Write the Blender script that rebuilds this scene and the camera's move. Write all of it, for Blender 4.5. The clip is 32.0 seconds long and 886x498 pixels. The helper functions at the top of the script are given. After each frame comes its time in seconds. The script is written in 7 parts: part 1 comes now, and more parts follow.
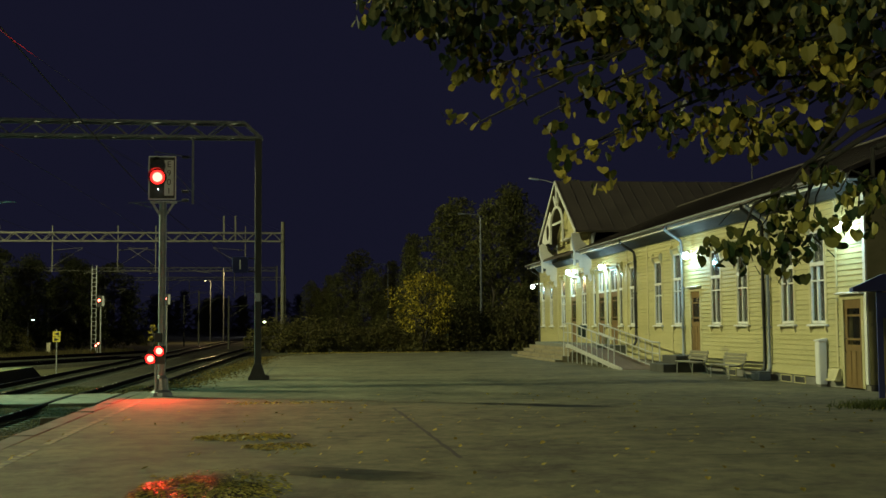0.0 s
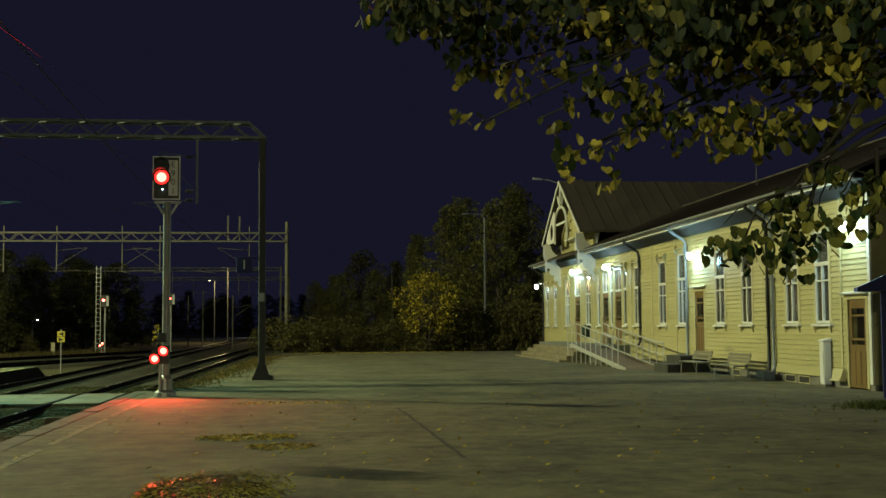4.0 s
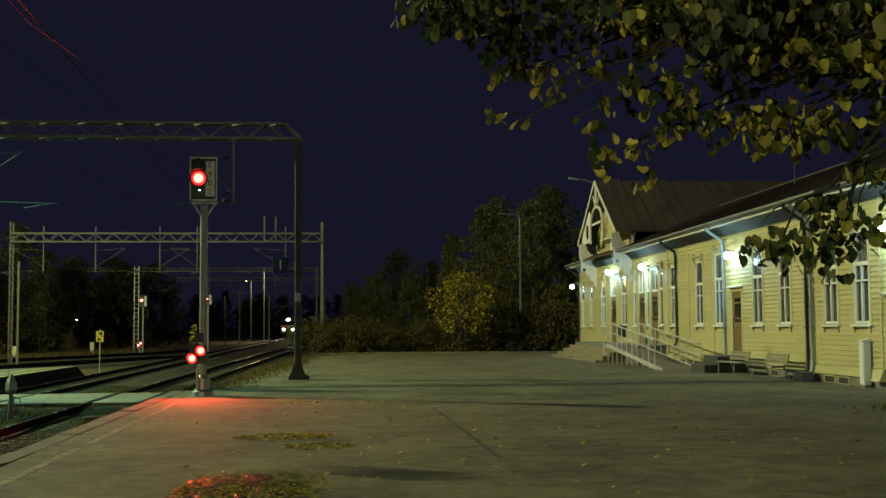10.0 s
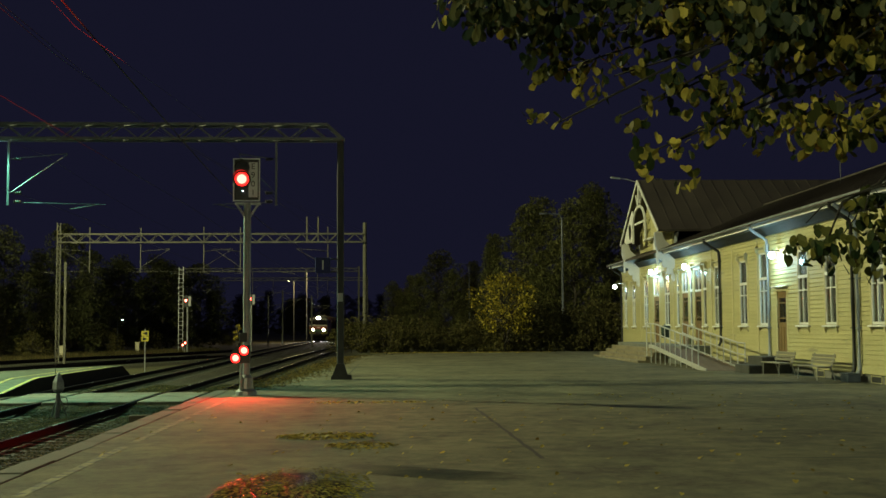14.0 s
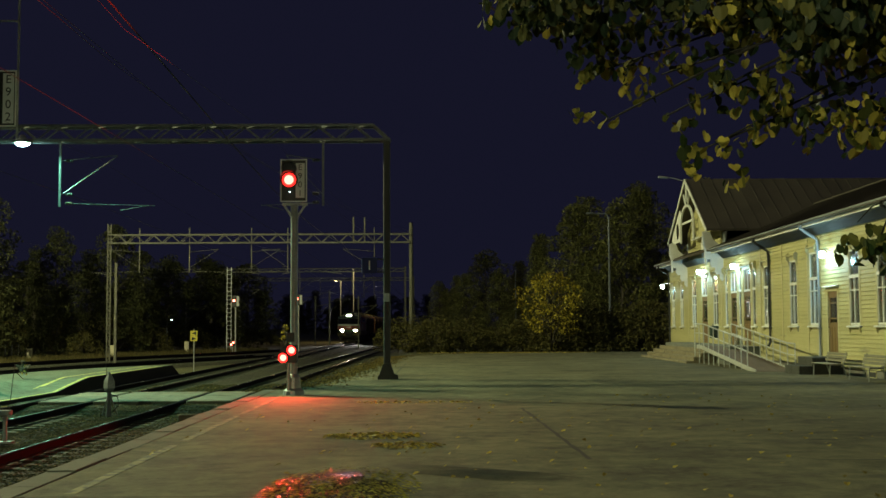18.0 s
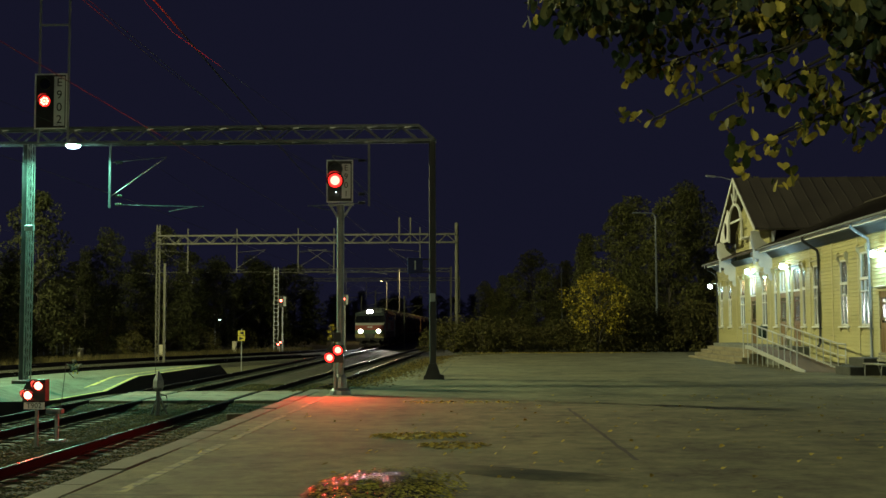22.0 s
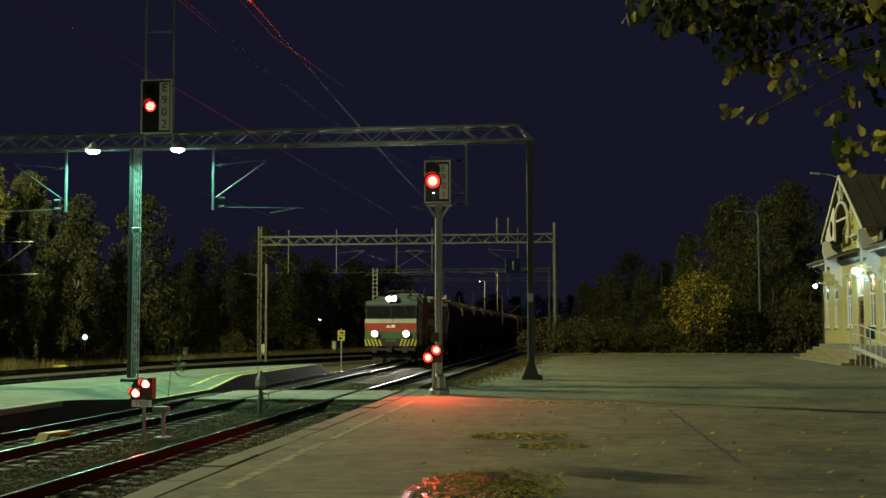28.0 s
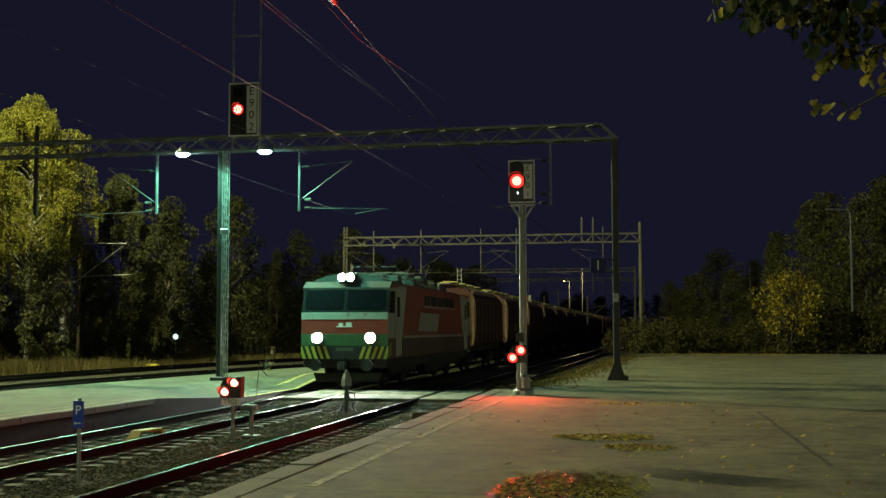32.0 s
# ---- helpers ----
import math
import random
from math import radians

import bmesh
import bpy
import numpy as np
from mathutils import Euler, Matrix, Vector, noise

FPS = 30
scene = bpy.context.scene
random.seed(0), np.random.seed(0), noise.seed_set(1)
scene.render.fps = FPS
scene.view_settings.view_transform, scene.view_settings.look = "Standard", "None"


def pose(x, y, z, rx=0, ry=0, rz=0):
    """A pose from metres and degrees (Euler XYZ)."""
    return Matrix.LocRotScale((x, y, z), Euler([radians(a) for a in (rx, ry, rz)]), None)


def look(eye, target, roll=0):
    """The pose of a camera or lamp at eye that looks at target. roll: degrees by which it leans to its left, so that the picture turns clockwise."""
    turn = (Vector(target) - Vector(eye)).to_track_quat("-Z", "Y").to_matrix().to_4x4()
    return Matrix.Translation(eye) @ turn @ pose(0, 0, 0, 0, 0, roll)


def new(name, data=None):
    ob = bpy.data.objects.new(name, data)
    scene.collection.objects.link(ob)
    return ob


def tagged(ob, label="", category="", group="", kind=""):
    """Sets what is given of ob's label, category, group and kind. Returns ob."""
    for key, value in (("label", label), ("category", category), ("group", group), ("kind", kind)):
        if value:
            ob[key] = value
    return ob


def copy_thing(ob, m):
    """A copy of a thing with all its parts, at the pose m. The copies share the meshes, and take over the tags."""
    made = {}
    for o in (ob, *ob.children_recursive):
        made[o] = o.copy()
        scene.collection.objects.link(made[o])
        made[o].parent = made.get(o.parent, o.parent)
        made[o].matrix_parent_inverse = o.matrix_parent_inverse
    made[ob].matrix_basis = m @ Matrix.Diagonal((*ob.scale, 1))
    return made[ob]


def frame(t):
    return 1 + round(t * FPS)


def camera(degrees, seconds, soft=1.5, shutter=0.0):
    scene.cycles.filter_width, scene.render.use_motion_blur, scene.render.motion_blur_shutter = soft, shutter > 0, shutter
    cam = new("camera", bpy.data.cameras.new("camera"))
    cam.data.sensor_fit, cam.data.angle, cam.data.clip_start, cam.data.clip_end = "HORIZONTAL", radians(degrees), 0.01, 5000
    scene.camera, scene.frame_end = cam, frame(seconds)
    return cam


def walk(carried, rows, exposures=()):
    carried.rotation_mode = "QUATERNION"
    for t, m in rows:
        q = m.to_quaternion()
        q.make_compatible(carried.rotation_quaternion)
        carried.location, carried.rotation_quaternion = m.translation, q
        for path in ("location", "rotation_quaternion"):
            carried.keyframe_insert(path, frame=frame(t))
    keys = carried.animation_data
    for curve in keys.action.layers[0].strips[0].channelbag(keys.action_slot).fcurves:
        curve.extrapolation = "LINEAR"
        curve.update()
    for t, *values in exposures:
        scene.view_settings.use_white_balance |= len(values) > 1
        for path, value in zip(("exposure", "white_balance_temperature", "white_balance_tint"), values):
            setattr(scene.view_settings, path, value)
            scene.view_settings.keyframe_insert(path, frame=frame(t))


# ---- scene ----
cam = camera(41.74, 32.0, soft=1.5)
EYE = 1.6
# seconds, yaw, pitch, roll of the tripod head, in degrees
PAN = [
    (0.0, -7.034, 3.827, -0.403),
    (0.5, -6.980, 3.827, -0.402),
    (1.0, -6.933, 3.828, -0.401),
    (1.5, -6.889, 3.828, -0.400),
    (2.0, -6.891, 3.828, -0.400),
    (2.5, -6.881, 3.828, -0.400),
    (3.0, -6.861, 3.828, -0.400),
    (3.5, -6.851, 3.828, -0.400),
    (5.5, -6.676, 3.830, -0.396),
    (6.0, -6.560, 3.831, -0.394),
    (6.5, -6.447, 3.832, -0.392),
    (7.0, -6.322, 3.833, -0.390),
    (7.5, -6.144, 3.834, -0.387),
    (8.0, -5.945, 3.835, -0.383),
    (8.5, -5.764, 3.837, -0.380),
    (9.0, -5.564, 3.838, -0.376),
    (9.5, -5.351, 3.840, -0.372),
    (10.0, -5.093, 3.842, -0.367),
    (10.5, -4.819, 3.844, -0.362),
    (11.0, -4.565, 3.846, -0.358),
    (11.5, -4.303, 3.848, -0.353),
    (12.0, -4.056, 3.850, -0.348),
    (12.5, -3.818, 3.851, -0.344),
    (13.0, -3.567, 3.853, -0.339),
    (13.5, -3.288, 3.855, -0.334),
    (14.0, -3.028, 3.857, -0.329),
    (14.5, -2.736, 3.859, -0.324),
    (16.5, -1.640, 3.866, -0.303),
    (17.0, -1.335, 3.868, -0.297),
    (17.5, -1.013, 3.870, -0.291),
    (18.0, -0.745, 3.871, -0.286),
    (18.5, -0.467, 3.873, -0.281),
    (19.0, -0.183, 3.875, -0.275),
    (19.5, 0.101, 3.876, -0.270),
    (20.0, 0.378, 3.878, -0.265),
    (20.5, 0.634, 3.879, -0.260),
    (21.0, 0.900, 3.881, -0.255),
    (21.5, 1.196, 3.883, -0.249),
    (22.0, 1.511, 3.884, -0.243),
    (22.5, 1.868, 3.886, -0.236),
    (23.0, 2.232, 3.888, -0.229),
    (23.5, 2.625, 3.890, -0.221),
    (24.0, 3.072, 3.892, -0.213),
    (24.5, 3.496, 3.894, -0.205),
    (25.0, 3.913, 3.896, -0.197),
    (25.5, 4.338, 3.898, -0.188),
    (27.5, 5.889, 3.904, -0.158),
    (28.0, 6.339, 3.906, -0.149),
    (28.5, 6.932, 3.908, -0.138),
    (29.0, 7.486, 3.910, -0.127),
    (29.5, 7.984, 3.912, -0.117),
    (30.0, 8.470, 3.913, -0.107),
    (30.5, 8.978, 3.914, -0.097),
    (31.0, 9.476, 3.916, -0.088),
    (31.5, 10.023, 3.917, -0.077),
    (32.0, 10.500, 3.918, -0.067),
]


def head(yaw, pitch, roll):
    """The pose of the camera on its tripod: yaw to the left of the tracks, pitch up, roll."""
    a, b = radians(yaw), radians(pitch)
    way = Vector((-math.sin(a) * math.cos(b), math.cos(a) * math.cos(b), math.sin(b)))
    eye = Vector((0, 0, EYE))
    return look(eye, eye + way, roll)


walk(cam, [(t, head(y, p, r)) for t, y, p, r in PAN])

# ---- night sky ----
world = bpy.data.worlds.new("night_sky")
scene.world = world
world.use_nodes = True
sky = world.node_tree.nodes["Background"]
sky.inputs["Color"].default_value = (0.27, 0.275, 0.70, 1)
sky.inputs["Strength"].default_value = 0.027
scene.view_settings.exposure = 0.0


def lamp_light(name, kind, place, watts, colour, size=0.1, target=None, cone=150, blend=0.6):
    data = bpy.data.lights.new(name, kind)
    data.energy, data.color = watts, colour
    if kind == "AREA":
        data.size = size
    else:
        data.shadow_soft_size = size
    if kind == "SPOT":
        data.spot_size, data.spot_blend = radians(cone), blend
    ob = new(name, data)
    ob.matrix_world = look(place, target) if target else pose(*place)
    return ob


# ---- materials ----
def nodes_of(name):
    m = bpy.data.materials.new(name)
    m.use_nodes = True
    return m, m.node_tree.nodes, m.node_tree.links, m.node_tree.nodes["Principled BSDF"]


def stuff(name, dark, light, rough=0.8, metal=0.0, grain=40.0, patch=1.5, bump=0.2, depth=0.01, spread=0.12, stretch=(1, 1, 1), stain=None, stains=0.0, harsh=0.5, mottle=0.0):
    """A surface with fine grain and broad patches between two colours, some difference from piece to piece, and stains."""
    m, n, l, b = nodes_of(name)
    tc = n.new("ShaderNodeTexCoord")
    mp = n.new("ShaderNodeMapping")
    mp.inputs["Scale"].default_value = stretch
    l.new(tc.outputs["Object"], mp.inputs["Vector"])
    fine, broad = n.new("ShaderNodeTexNoise"), n.new("ShaderNodeTexNoise")
    fine.inputs["Scale"].default_value, fine.inputs["Detail"].default_value = grain, 4 if harsh < 0.6 else 9
    fine.inputs["Roughness"].default_value = harsh
    broad.inputs["Scale"].default_value, broad.inputs["Detail"].default_value = patch, 5
    for q in (fine, broad):
        l.new(mp.outputs["Vector"], q.inputs["Vector"])
    info = n.new("ShaderNodeObjectInfo")
    mix = n.new("ShaderNodeMath")
    mix.operation = "MULTIPLY_ADD"
    l.new(fine.outputs["Fac"], mix.inputs[0])
    mix.inputs[1].default_value = 1.1
    half = n.new("ShaderNodeMath")
    half.operation = "MULTIPLY_ADD"
    l.new(broad.outputs["Fac"], half.inputs[0])
    half.inputs[1].default_value, half.inputs[2].default_value = 1.5, -0.8
    l.new(half.outputs[0], mix.inputs[2])
    body = mix.outputs[0]
    if mottle:
        blot, extra = n.new("ShaderNodeTexNoise"), n.new("ShaderNodeMath")
        blot.inputs["Scale"].default_value, blot.inputs["Detail"].default_value, blot.inputs["Roughness"].default_value = 2.6, 8, 0.72
        l.new(mp.outputs["Vector"], blot.inputs["Vector"])
        extra.operation = "MULTIPLY_ADD"
        l.new(blot.outputs["Fac"], extra.inputs[0])
        extra.inputs[1].default_value = mottle * 2
        lower = n.new("ShaderNodeMath")
        lower.operation = "SUBTRACT"
        l.new(body, lower.inputs[0])
        lower.inputs[1].default_value = mottle
        l.new(lower.outputs[0], extra.inputs[2])
        body = extra.outputs[0]
    each = n.new("ShaderNodeMath")
    each.operation = "MULTIPLY_ADD"
    l.new(info.outputs["Random"], each.inputs[0])
    each.inputs[1].default_value = spread * 2
    l.new(body, each.inputs[2])
    off = n.new("ShaderNodeMath")
    off.operation, off.use_clamp = "SUBTRACT", True
    l.new(each.outputs[0], off.inputs[0])
    off.inputs[1].default_value = spread
    ramp = n.new("ShaderNodeMix")
    ramp.data_type = "RGBA"
    ramp.inputs["A"].default_value, ramp.inputs["B"].default_value = (*dark, 1), (*light, 1)
    l.new(off.outputs[0], ramp.inputs["Factor"])
    colour = ramp.outputs["Result"]
    if stain:
        spots = n.new("ShaderNodeTexNoise")
        spots.inputs["Scale"].default_value, spots.inputs["Detail"].default_value = patch * 2.3, 8
        l.new(mp.outputs["Vector"], spots.inputs["Vector"])
        cut = n.new("ShaderNodeMapRange")
        cut.inputs["From Min"].default_value, cut.inputs["From Max"].default_value = 0.66 - stains * 0.2, 0.74 - stains * 0.2
        l.new(spots.outputs["Fac"], cut.inputs["Value"])
        over = n.new("ShaderNodeMix")
        over.data_type = "RGBA"
        l.new(cut.outputs["Result"], over.inputs["Factor"])
        l.new(colour, over.inputs["A"])
        over.inputs["B"].default_value = (*stain, 1)
        colour = over.outputs["Result"]
    l.new(colour, b.inputs["Base Color"])
    wear = n.new("ShaderNodeMapRange")
    wear.inputs["To Min"].default_value, wear.inputs["To Max"].default_value = max(rough - 0.12, 0.02), min(rough + 0.12, 1)
    l.new(broad.outputs["Fac"], wear.inputs["Value"])
    l.new(wear.outputs["Result"], b.inputs["Roughness"])
    b.inputs["Metallic"].default_value = metal
    if bump:
        bp = n.new("ShaderNodeBump")
        bp.inputs["Strength"].default_value, bp.inputs["Distance"].default_value = bump, depth
        l.new(fine.outputs["Fac"], bp.inputs["Height"])
        l.new(bp.outputs["Normal"], b.inputs["Normal"])
    return m


def glow(name, colour, strength):
    m, n, l, b = nodes_of(name)
    b.inputs["Base Color"].default_value = (*[min(1, c) for c in colour], 1)
    b.inputs["Emission Color"].default_value = (*colour, 1)
    b.inputs["Emission Strength"].default_value = strength
    return m


def pane_glass(name, tint=(0.9, 0.95, 0.95)):
    m, n, l, b = nodes_of(name)
    b.inputs["Base Color"].default_value = (*tint, 1)
    b.inputs["Roughness"].default_value = 0.12
    b.inputs["Transmission Weight"].default_value = 1.0
    b.inputs["IOR"].default_value = 1.45
    return m


def leafy(name, dark, light, rough=0.55, gloss=0.3, rare=1.0, drift=0.9):
    """Leaves: colour from leaf to leaf, a little light through them."""
    m, n, l, b = nodes_of(name)
    geo = n.new("ShaderNodeNewGeometry")
    ramp = n.new("ShaderNodeMix")
    ramp.data_type = "RGBA"
    ramp.inputs["A"].default_value, ramp.inputs["B"].default_value = (*dark, 1), (*light, 1)
    tc, broad = n.new("ShaderNodeTexCoord"), n.new("ShaderNodeTexNoise")
    broad.inputs["Scale"].default_value = drift
    l.new(tc.outputs["Object"], broad.inputs["Vector"])
    add = n.new("ShaderNodeMath")
    add.operation, add.use_clamp = "MULTIPLY", True
    twice = n.new("ShaderNodeMath")
    twice.operation = "MULTIPLY"
    twice.inputs[1].default_value = 2.0
    l.new(broad.outputs["Fac"], twice.inputs[0])
    l.new(geo.outputs["Random Per Island"], add.inputs[0])
    l.new(twice.outputs[0], add.inputs[1])
    few = n.new("ShaderNodeMath")
    few.operation = "POWER"
    few.inputs[1].default_value = rare
    l.new(add.outputs[0], few.inputs[0])
    l.new(few.outputs[0], ramp.inputs["Factor"])
    l.new(ramp.outputs["Result"], b.inputs["Base Color"])
    b.inputs["Roughness"].default_value = rough
    b.inputs["Specular IOR Level"].default_value = gloss
    thin = n.new("ShaderNodeBsdfTranslucent")
    l.new(ramp.outputs["Result"], thin.inputs["Color"])
    both = n.new("ShaderNodeMixShader")
    both.inputs[0].default_value = 0.3
    l.new(b.outputs[0], both.inputs[1])
    l.new(thin.outputs[0], both.inputs[2])
    l.new(both.outputs[0], n["Material Output"].inputs["Surface"])
    return m


ASPHALT = stuff("asphalt", (0.018, 0.018, 0.011), (0.185, 0.175, 0.1), 0.9, grain=16, patch=0.5, bump=1.0, depth=0.016, stain=(0.08, 0.077, 0.05), stains=0.3, harsh=0.85, mottle=1.0)
BALLAST = stuff("ballast", (0.004, 0.0045, 0.002), (0.046, 0.046, 0.021), 0.95, grain=26, patch=0.6, bump=1.0, depth=0.06, harsh=0.8, mottle=0.5)
SOIL = stuff("soil_and_grass", (0.025, 0.028, 0.01), (0.08, 0.08, 0.03), 1.0, grain=6, patch=0.2, bump=1.0, depth=0.05)
KERB = stuff("kerb_concrete", (0.055, 0.05, 0.036), (0.13, 0.12, 0.088), 0.9, grain=60, patch=2, bump=0.4, stain=(0.06, 0.055, 0.045), stains=0.3)
CONCRETE = stuff("concrete", (0.11, 0.115, 0.095), (0.22, 0.225, 0.19), 0.85, grain=50, patch=1.2, bump=0.3, stain=(0.08, 0.08, 0.07), stains=0.3)
SLEEPER = stuff("sleeper_concrete", (0.025, 0.028, 0.02), (0.07, 0.076, 0.055), 0.9, grain=50, patch=3, bump=0.4)
RAIL_SIDE = stuff("rail_rust", (0.006, 0.005, 0.0045), (0.018, 0.013, 0.011), 0.85, grain=60, patch=2, bump=0.3, depth=0.003)
RAIL_TOP = stuff("rail_polished", (0.4, 0.4, 0.41), (0.6, 0.6, 0.61), 0.24, metal=1.0, grain=60, patch=1, bump=0)
RAIL_SIDE.node_tree.nodes["Principled BSDF"].inputs["Specular IOR Level"].default_value = 0.1
GALV = stuff("galvanised_steel", (0.22, 0.23, 0.22), (0.42, 0.43, 0.42), 0.5, metal=0.6, grain=30, patch=3, bump=0.05, depth=0.002)
DARKSTEEL = stuff("dark_steel", (0.03, 0.031, 0.032), (0.07, 0.07, 0.072), 0.6, metal=0.4, grain=40, patch=2, bump=0.1, depth=0.002)
WOODPOLE = stuff("pole_wood", (0.06, 0.05, 0.035), (0.16, 0.13, 0.09), 0.9, grain=30, patch=2, bump=0.3, stretch=(4, 4, 0.3))
WIRE = stuff("copper_wire", (0.02, 0.018, 0.016), (0.036, 0.033, 0.03), 0.6, metal=0.0, grain=20, patch=1, bump=0)
YELLOW_BOARD = stuff("cream_boards", (0.36, 0.325, 0.15), (0.52, 0.475, 0.235), 0.65, grain=18, patch=0.8, bump=0.15, depth=0.003, spread=0.07, stretch=(3, 0.25, 3), stain=(0.3, 0.27, 0.15), stains=0.15)
WHITE_TRIM = stuff("white_painted_wood", (0.62, 0.62, 0.58), (0.8, 0.8, 0.77), 0.55, grain=25, patch=2, bump=0.08, depth=0.002)
GREY_TRIM = stuff("blue_grey_trim", (0.2, 0.225, 0.25), (0.32, 0.35, 0.38), 0.6, grain=25, patch=2, bump=0.05, depth=0.002)
ROOF = stuff("roof_sheet", (0.045, 0.037, 0.03), (0.09, 0.076, 0.062), 0.55, grain=20, patch=1, bump=0.1)
BROWN_WOOD = stuff("varnished_wood", (0.12, 0.075, 0.026), (0.26, 0.165, 0.06), 0.45, grain=20, patch=1.5, bump=0.1, depth=0.002, stretch=(4, 4, 0.4))
STONE = stuff("granite_base", (0.12, 0.115, 0.1), (0.24, 0.23, 0.2), 0.85, grain=40, patch=2, bump=0.4)
# unlit rooms: their darkness is put into the colour
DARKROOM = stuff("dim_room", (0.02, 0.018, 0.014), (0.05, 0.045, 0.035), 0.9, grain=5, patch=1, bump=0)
GLASS = pane_glass("window_glass")
BARK = stuff("bark", (0.03, 0.025, 0.018), (0.09, 0.075, 0.055), 0.95, grain=25, patch=3, bump=0.8, depth=0.02, stretch=(3, 3, 0.6))
BIRCHBARK = stuff("birch_bark", (0.2, 0.19, 0.16), (0.5, 0.48, 0.43), 0.9, grain=12, patch=3, bump=0.3, stretch=(1, 1, 3), stain=(0.03, 0.03, 0.03), stains=0.4)
# lit and unlit leaves are put into the colours, beside real yellowing
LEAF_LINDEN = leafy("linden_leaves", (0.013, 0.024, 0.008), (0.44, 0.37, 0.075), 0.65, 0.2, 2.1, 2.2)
# low and upper linden leaves: shade put into darker greens
LEAF_LOW_SHADED = leafy("green_linden_leaves", (0.016, 0.032, 0.013), (0.22, 0.2, 0.045), 0.6, 0.15, 2.4)
LEAF_UPPER_SHADED = leafy("upper_linden_leaves", (0.013, 0.025, 0.015), (0.13, 0.125, 0.042), 0.6, 0.25, 2.6)
LEAF_BIRCH = leafy("birch_leaves", (0.035, 0.04, 0.008), (0.19, 0.175, 0.028), 0.7, 0.1)
LEAF_DARK = leafy("wood_leaves", (0.032, 0.037, 0.018), (0.082, 0.084, 0.034), 0.75, 0.1)
# brighter copy of the wood leaves: light put into the right-hand trees' colour
LEAF_WOOD_LIT = leafy("forest_edge_leaves", (0.07, 0.078, 0.034), (0.25, 0.245, 0.085), 0.75, 0.1)
LINDEN_BARK = stuff("dark_twigs", (0.004, 0.0035, 0.003), (0.014, 0.012, 0.009), 0.9, grain=25, patch=3, bump=0.3)
LEAF_YELLOW = leafy("yellow_maple_leaves", (0.16, 0.13, 0.015), (0.55, 0.44, 0.05))
LEAF_BUSH = leafy("bush_leaves", (0.042, 0.044, 0.018), (0.15, 0.13, 0.045), 0.7, 0.1)
LEAF_WET = leafy("wet_fallen_leaves", (0.1, 0.095, 0.02), (0.55, 0.49, 0.1), 0.13, 1.0)
LITTER = leafy("fallen_leaves", (0.16, 0.12, 0.025), (0.6, 0.48, 0.1))
RED_PAINT = stuff("loco_red", (0.24, 0.034, 0.024), (0.34, 0.055, 0.038), 0.4, grain=30, patch=1.5, bump=0.02, stain=(0.1, 0.03, 0.02), stains=0.1)
GREY_PAINT = stuff("loco_grey", (0.3, 0.3, 0.27), (0.44, 0.44, 0.4), 0.45, grain=30, patch=1.5, bump=0.02, stain=(0.2, 0.2, 0.18), stains=0.1)
GREEN_PAINT = stuff("loco_green", (0.024, 0.07, 0.03), (0.05, 0.115, 0.05), 0.45, grain=30, patch=1.5, bump=0.02)
YELLOW_PAINT = stuff("yellow_paint", (0.34, 0.28, 0.03), (0.48, 0.4, 0.05), 0.5, grain=30, patch=2, bump=0.02)
BLACK_PAINT = stuff("black_paint", (0.008, 0.008, 0.008), (0.02, 0.02, 0.02), 0.5, grain=30, patch=2, bump=0.02)
UNDER = stuff("sooty_steel", (0.008, 0.007, 0.006), (0.025, 0.022, 0.018), 0.8, grain=30, patch=2, bump=0.2)
WAGON = stuff("wagon_brown", (0.035, 0.012, 0.009), (0.08, 0.028, 0.02), 0.7, grain=20, patch=0.8, bump=0.1, stain=(0.03, 0.02, 0.016), stains=0.2)
BLUE_PAINT = stuff("blue_enamel", (0.02, 0.035, 0.3), (0.035, 0.06, 0.42), 0.4, grain=30, patch=2, bump=0.02)
WHITE_PAINT = stuff("white_enamel", (0.68, 0.69, 0.68), (0.8, 0.8, 0.8), 0.45, grain=30, patch=2, bump=0.02)
SIGN_GREY = stuff("sign_plate", (0.4, 0.42, 0.44), (0.55, 0.57, 0.58), 0.5, grain=30, patch=2, bump=0.02)
PLANK = stuff("weathered_plank", (0.16, 0.14, 0.11), (0.32, 0.29, 0.24), 0.8, grain=20, patch=2, bump=0.2, stretch=(0.5, 6, 6))
BLUE_DARK = stuff("dark_blue_boards", (0.009, 0.013, 0.1), (0.016, 0.025, 0.16), 0.6, grain=20, patch=2, bump=0.1)
CREAM_BOX = stuff("cream_plastic", (0.4, 0.37, 0.25), (0.55, 0.5, 0.36), 0.6, grain=30, patch=2, bump=0.03)
RED_GLOW = glow("red_lamp", (1.0, 0.045, 0.03), 26.0)
# glowing red ring that stands in for the lamp's bloom
RED_HALO = glow("red_lamp_glass", (1.0, 0.012, 0.01), 5.0)
RED_DIM = glow("red_lamp_small", (1.0, 0.08, 0.05), 30.0)
RED_LENS = glow("red_lens", (1.0, 0.02, 0.016), 3.2)
HEAD_GLOW = glow("headlight", (1.0, 0.97, 0.88), 1600.0)
COOL_GLOW = glow("mercury_lamp", (0.5, 1.0, 0.9), 90.0)
WALL_GLOW = glow("wall_lamp_globe", (0.85, 1.0, 0.98), 60.0)
FAR_GLOW = glow("far_lamp", (1.0, 0.8, 0.4), 12.0)
WHITE_GLOW = glow("white_lamp", (0.8, 0.95, 1.0), 16.0)
MARK_GLOW = glow("lit_marker", (0.65, 1.0, 0.95), 1.6)
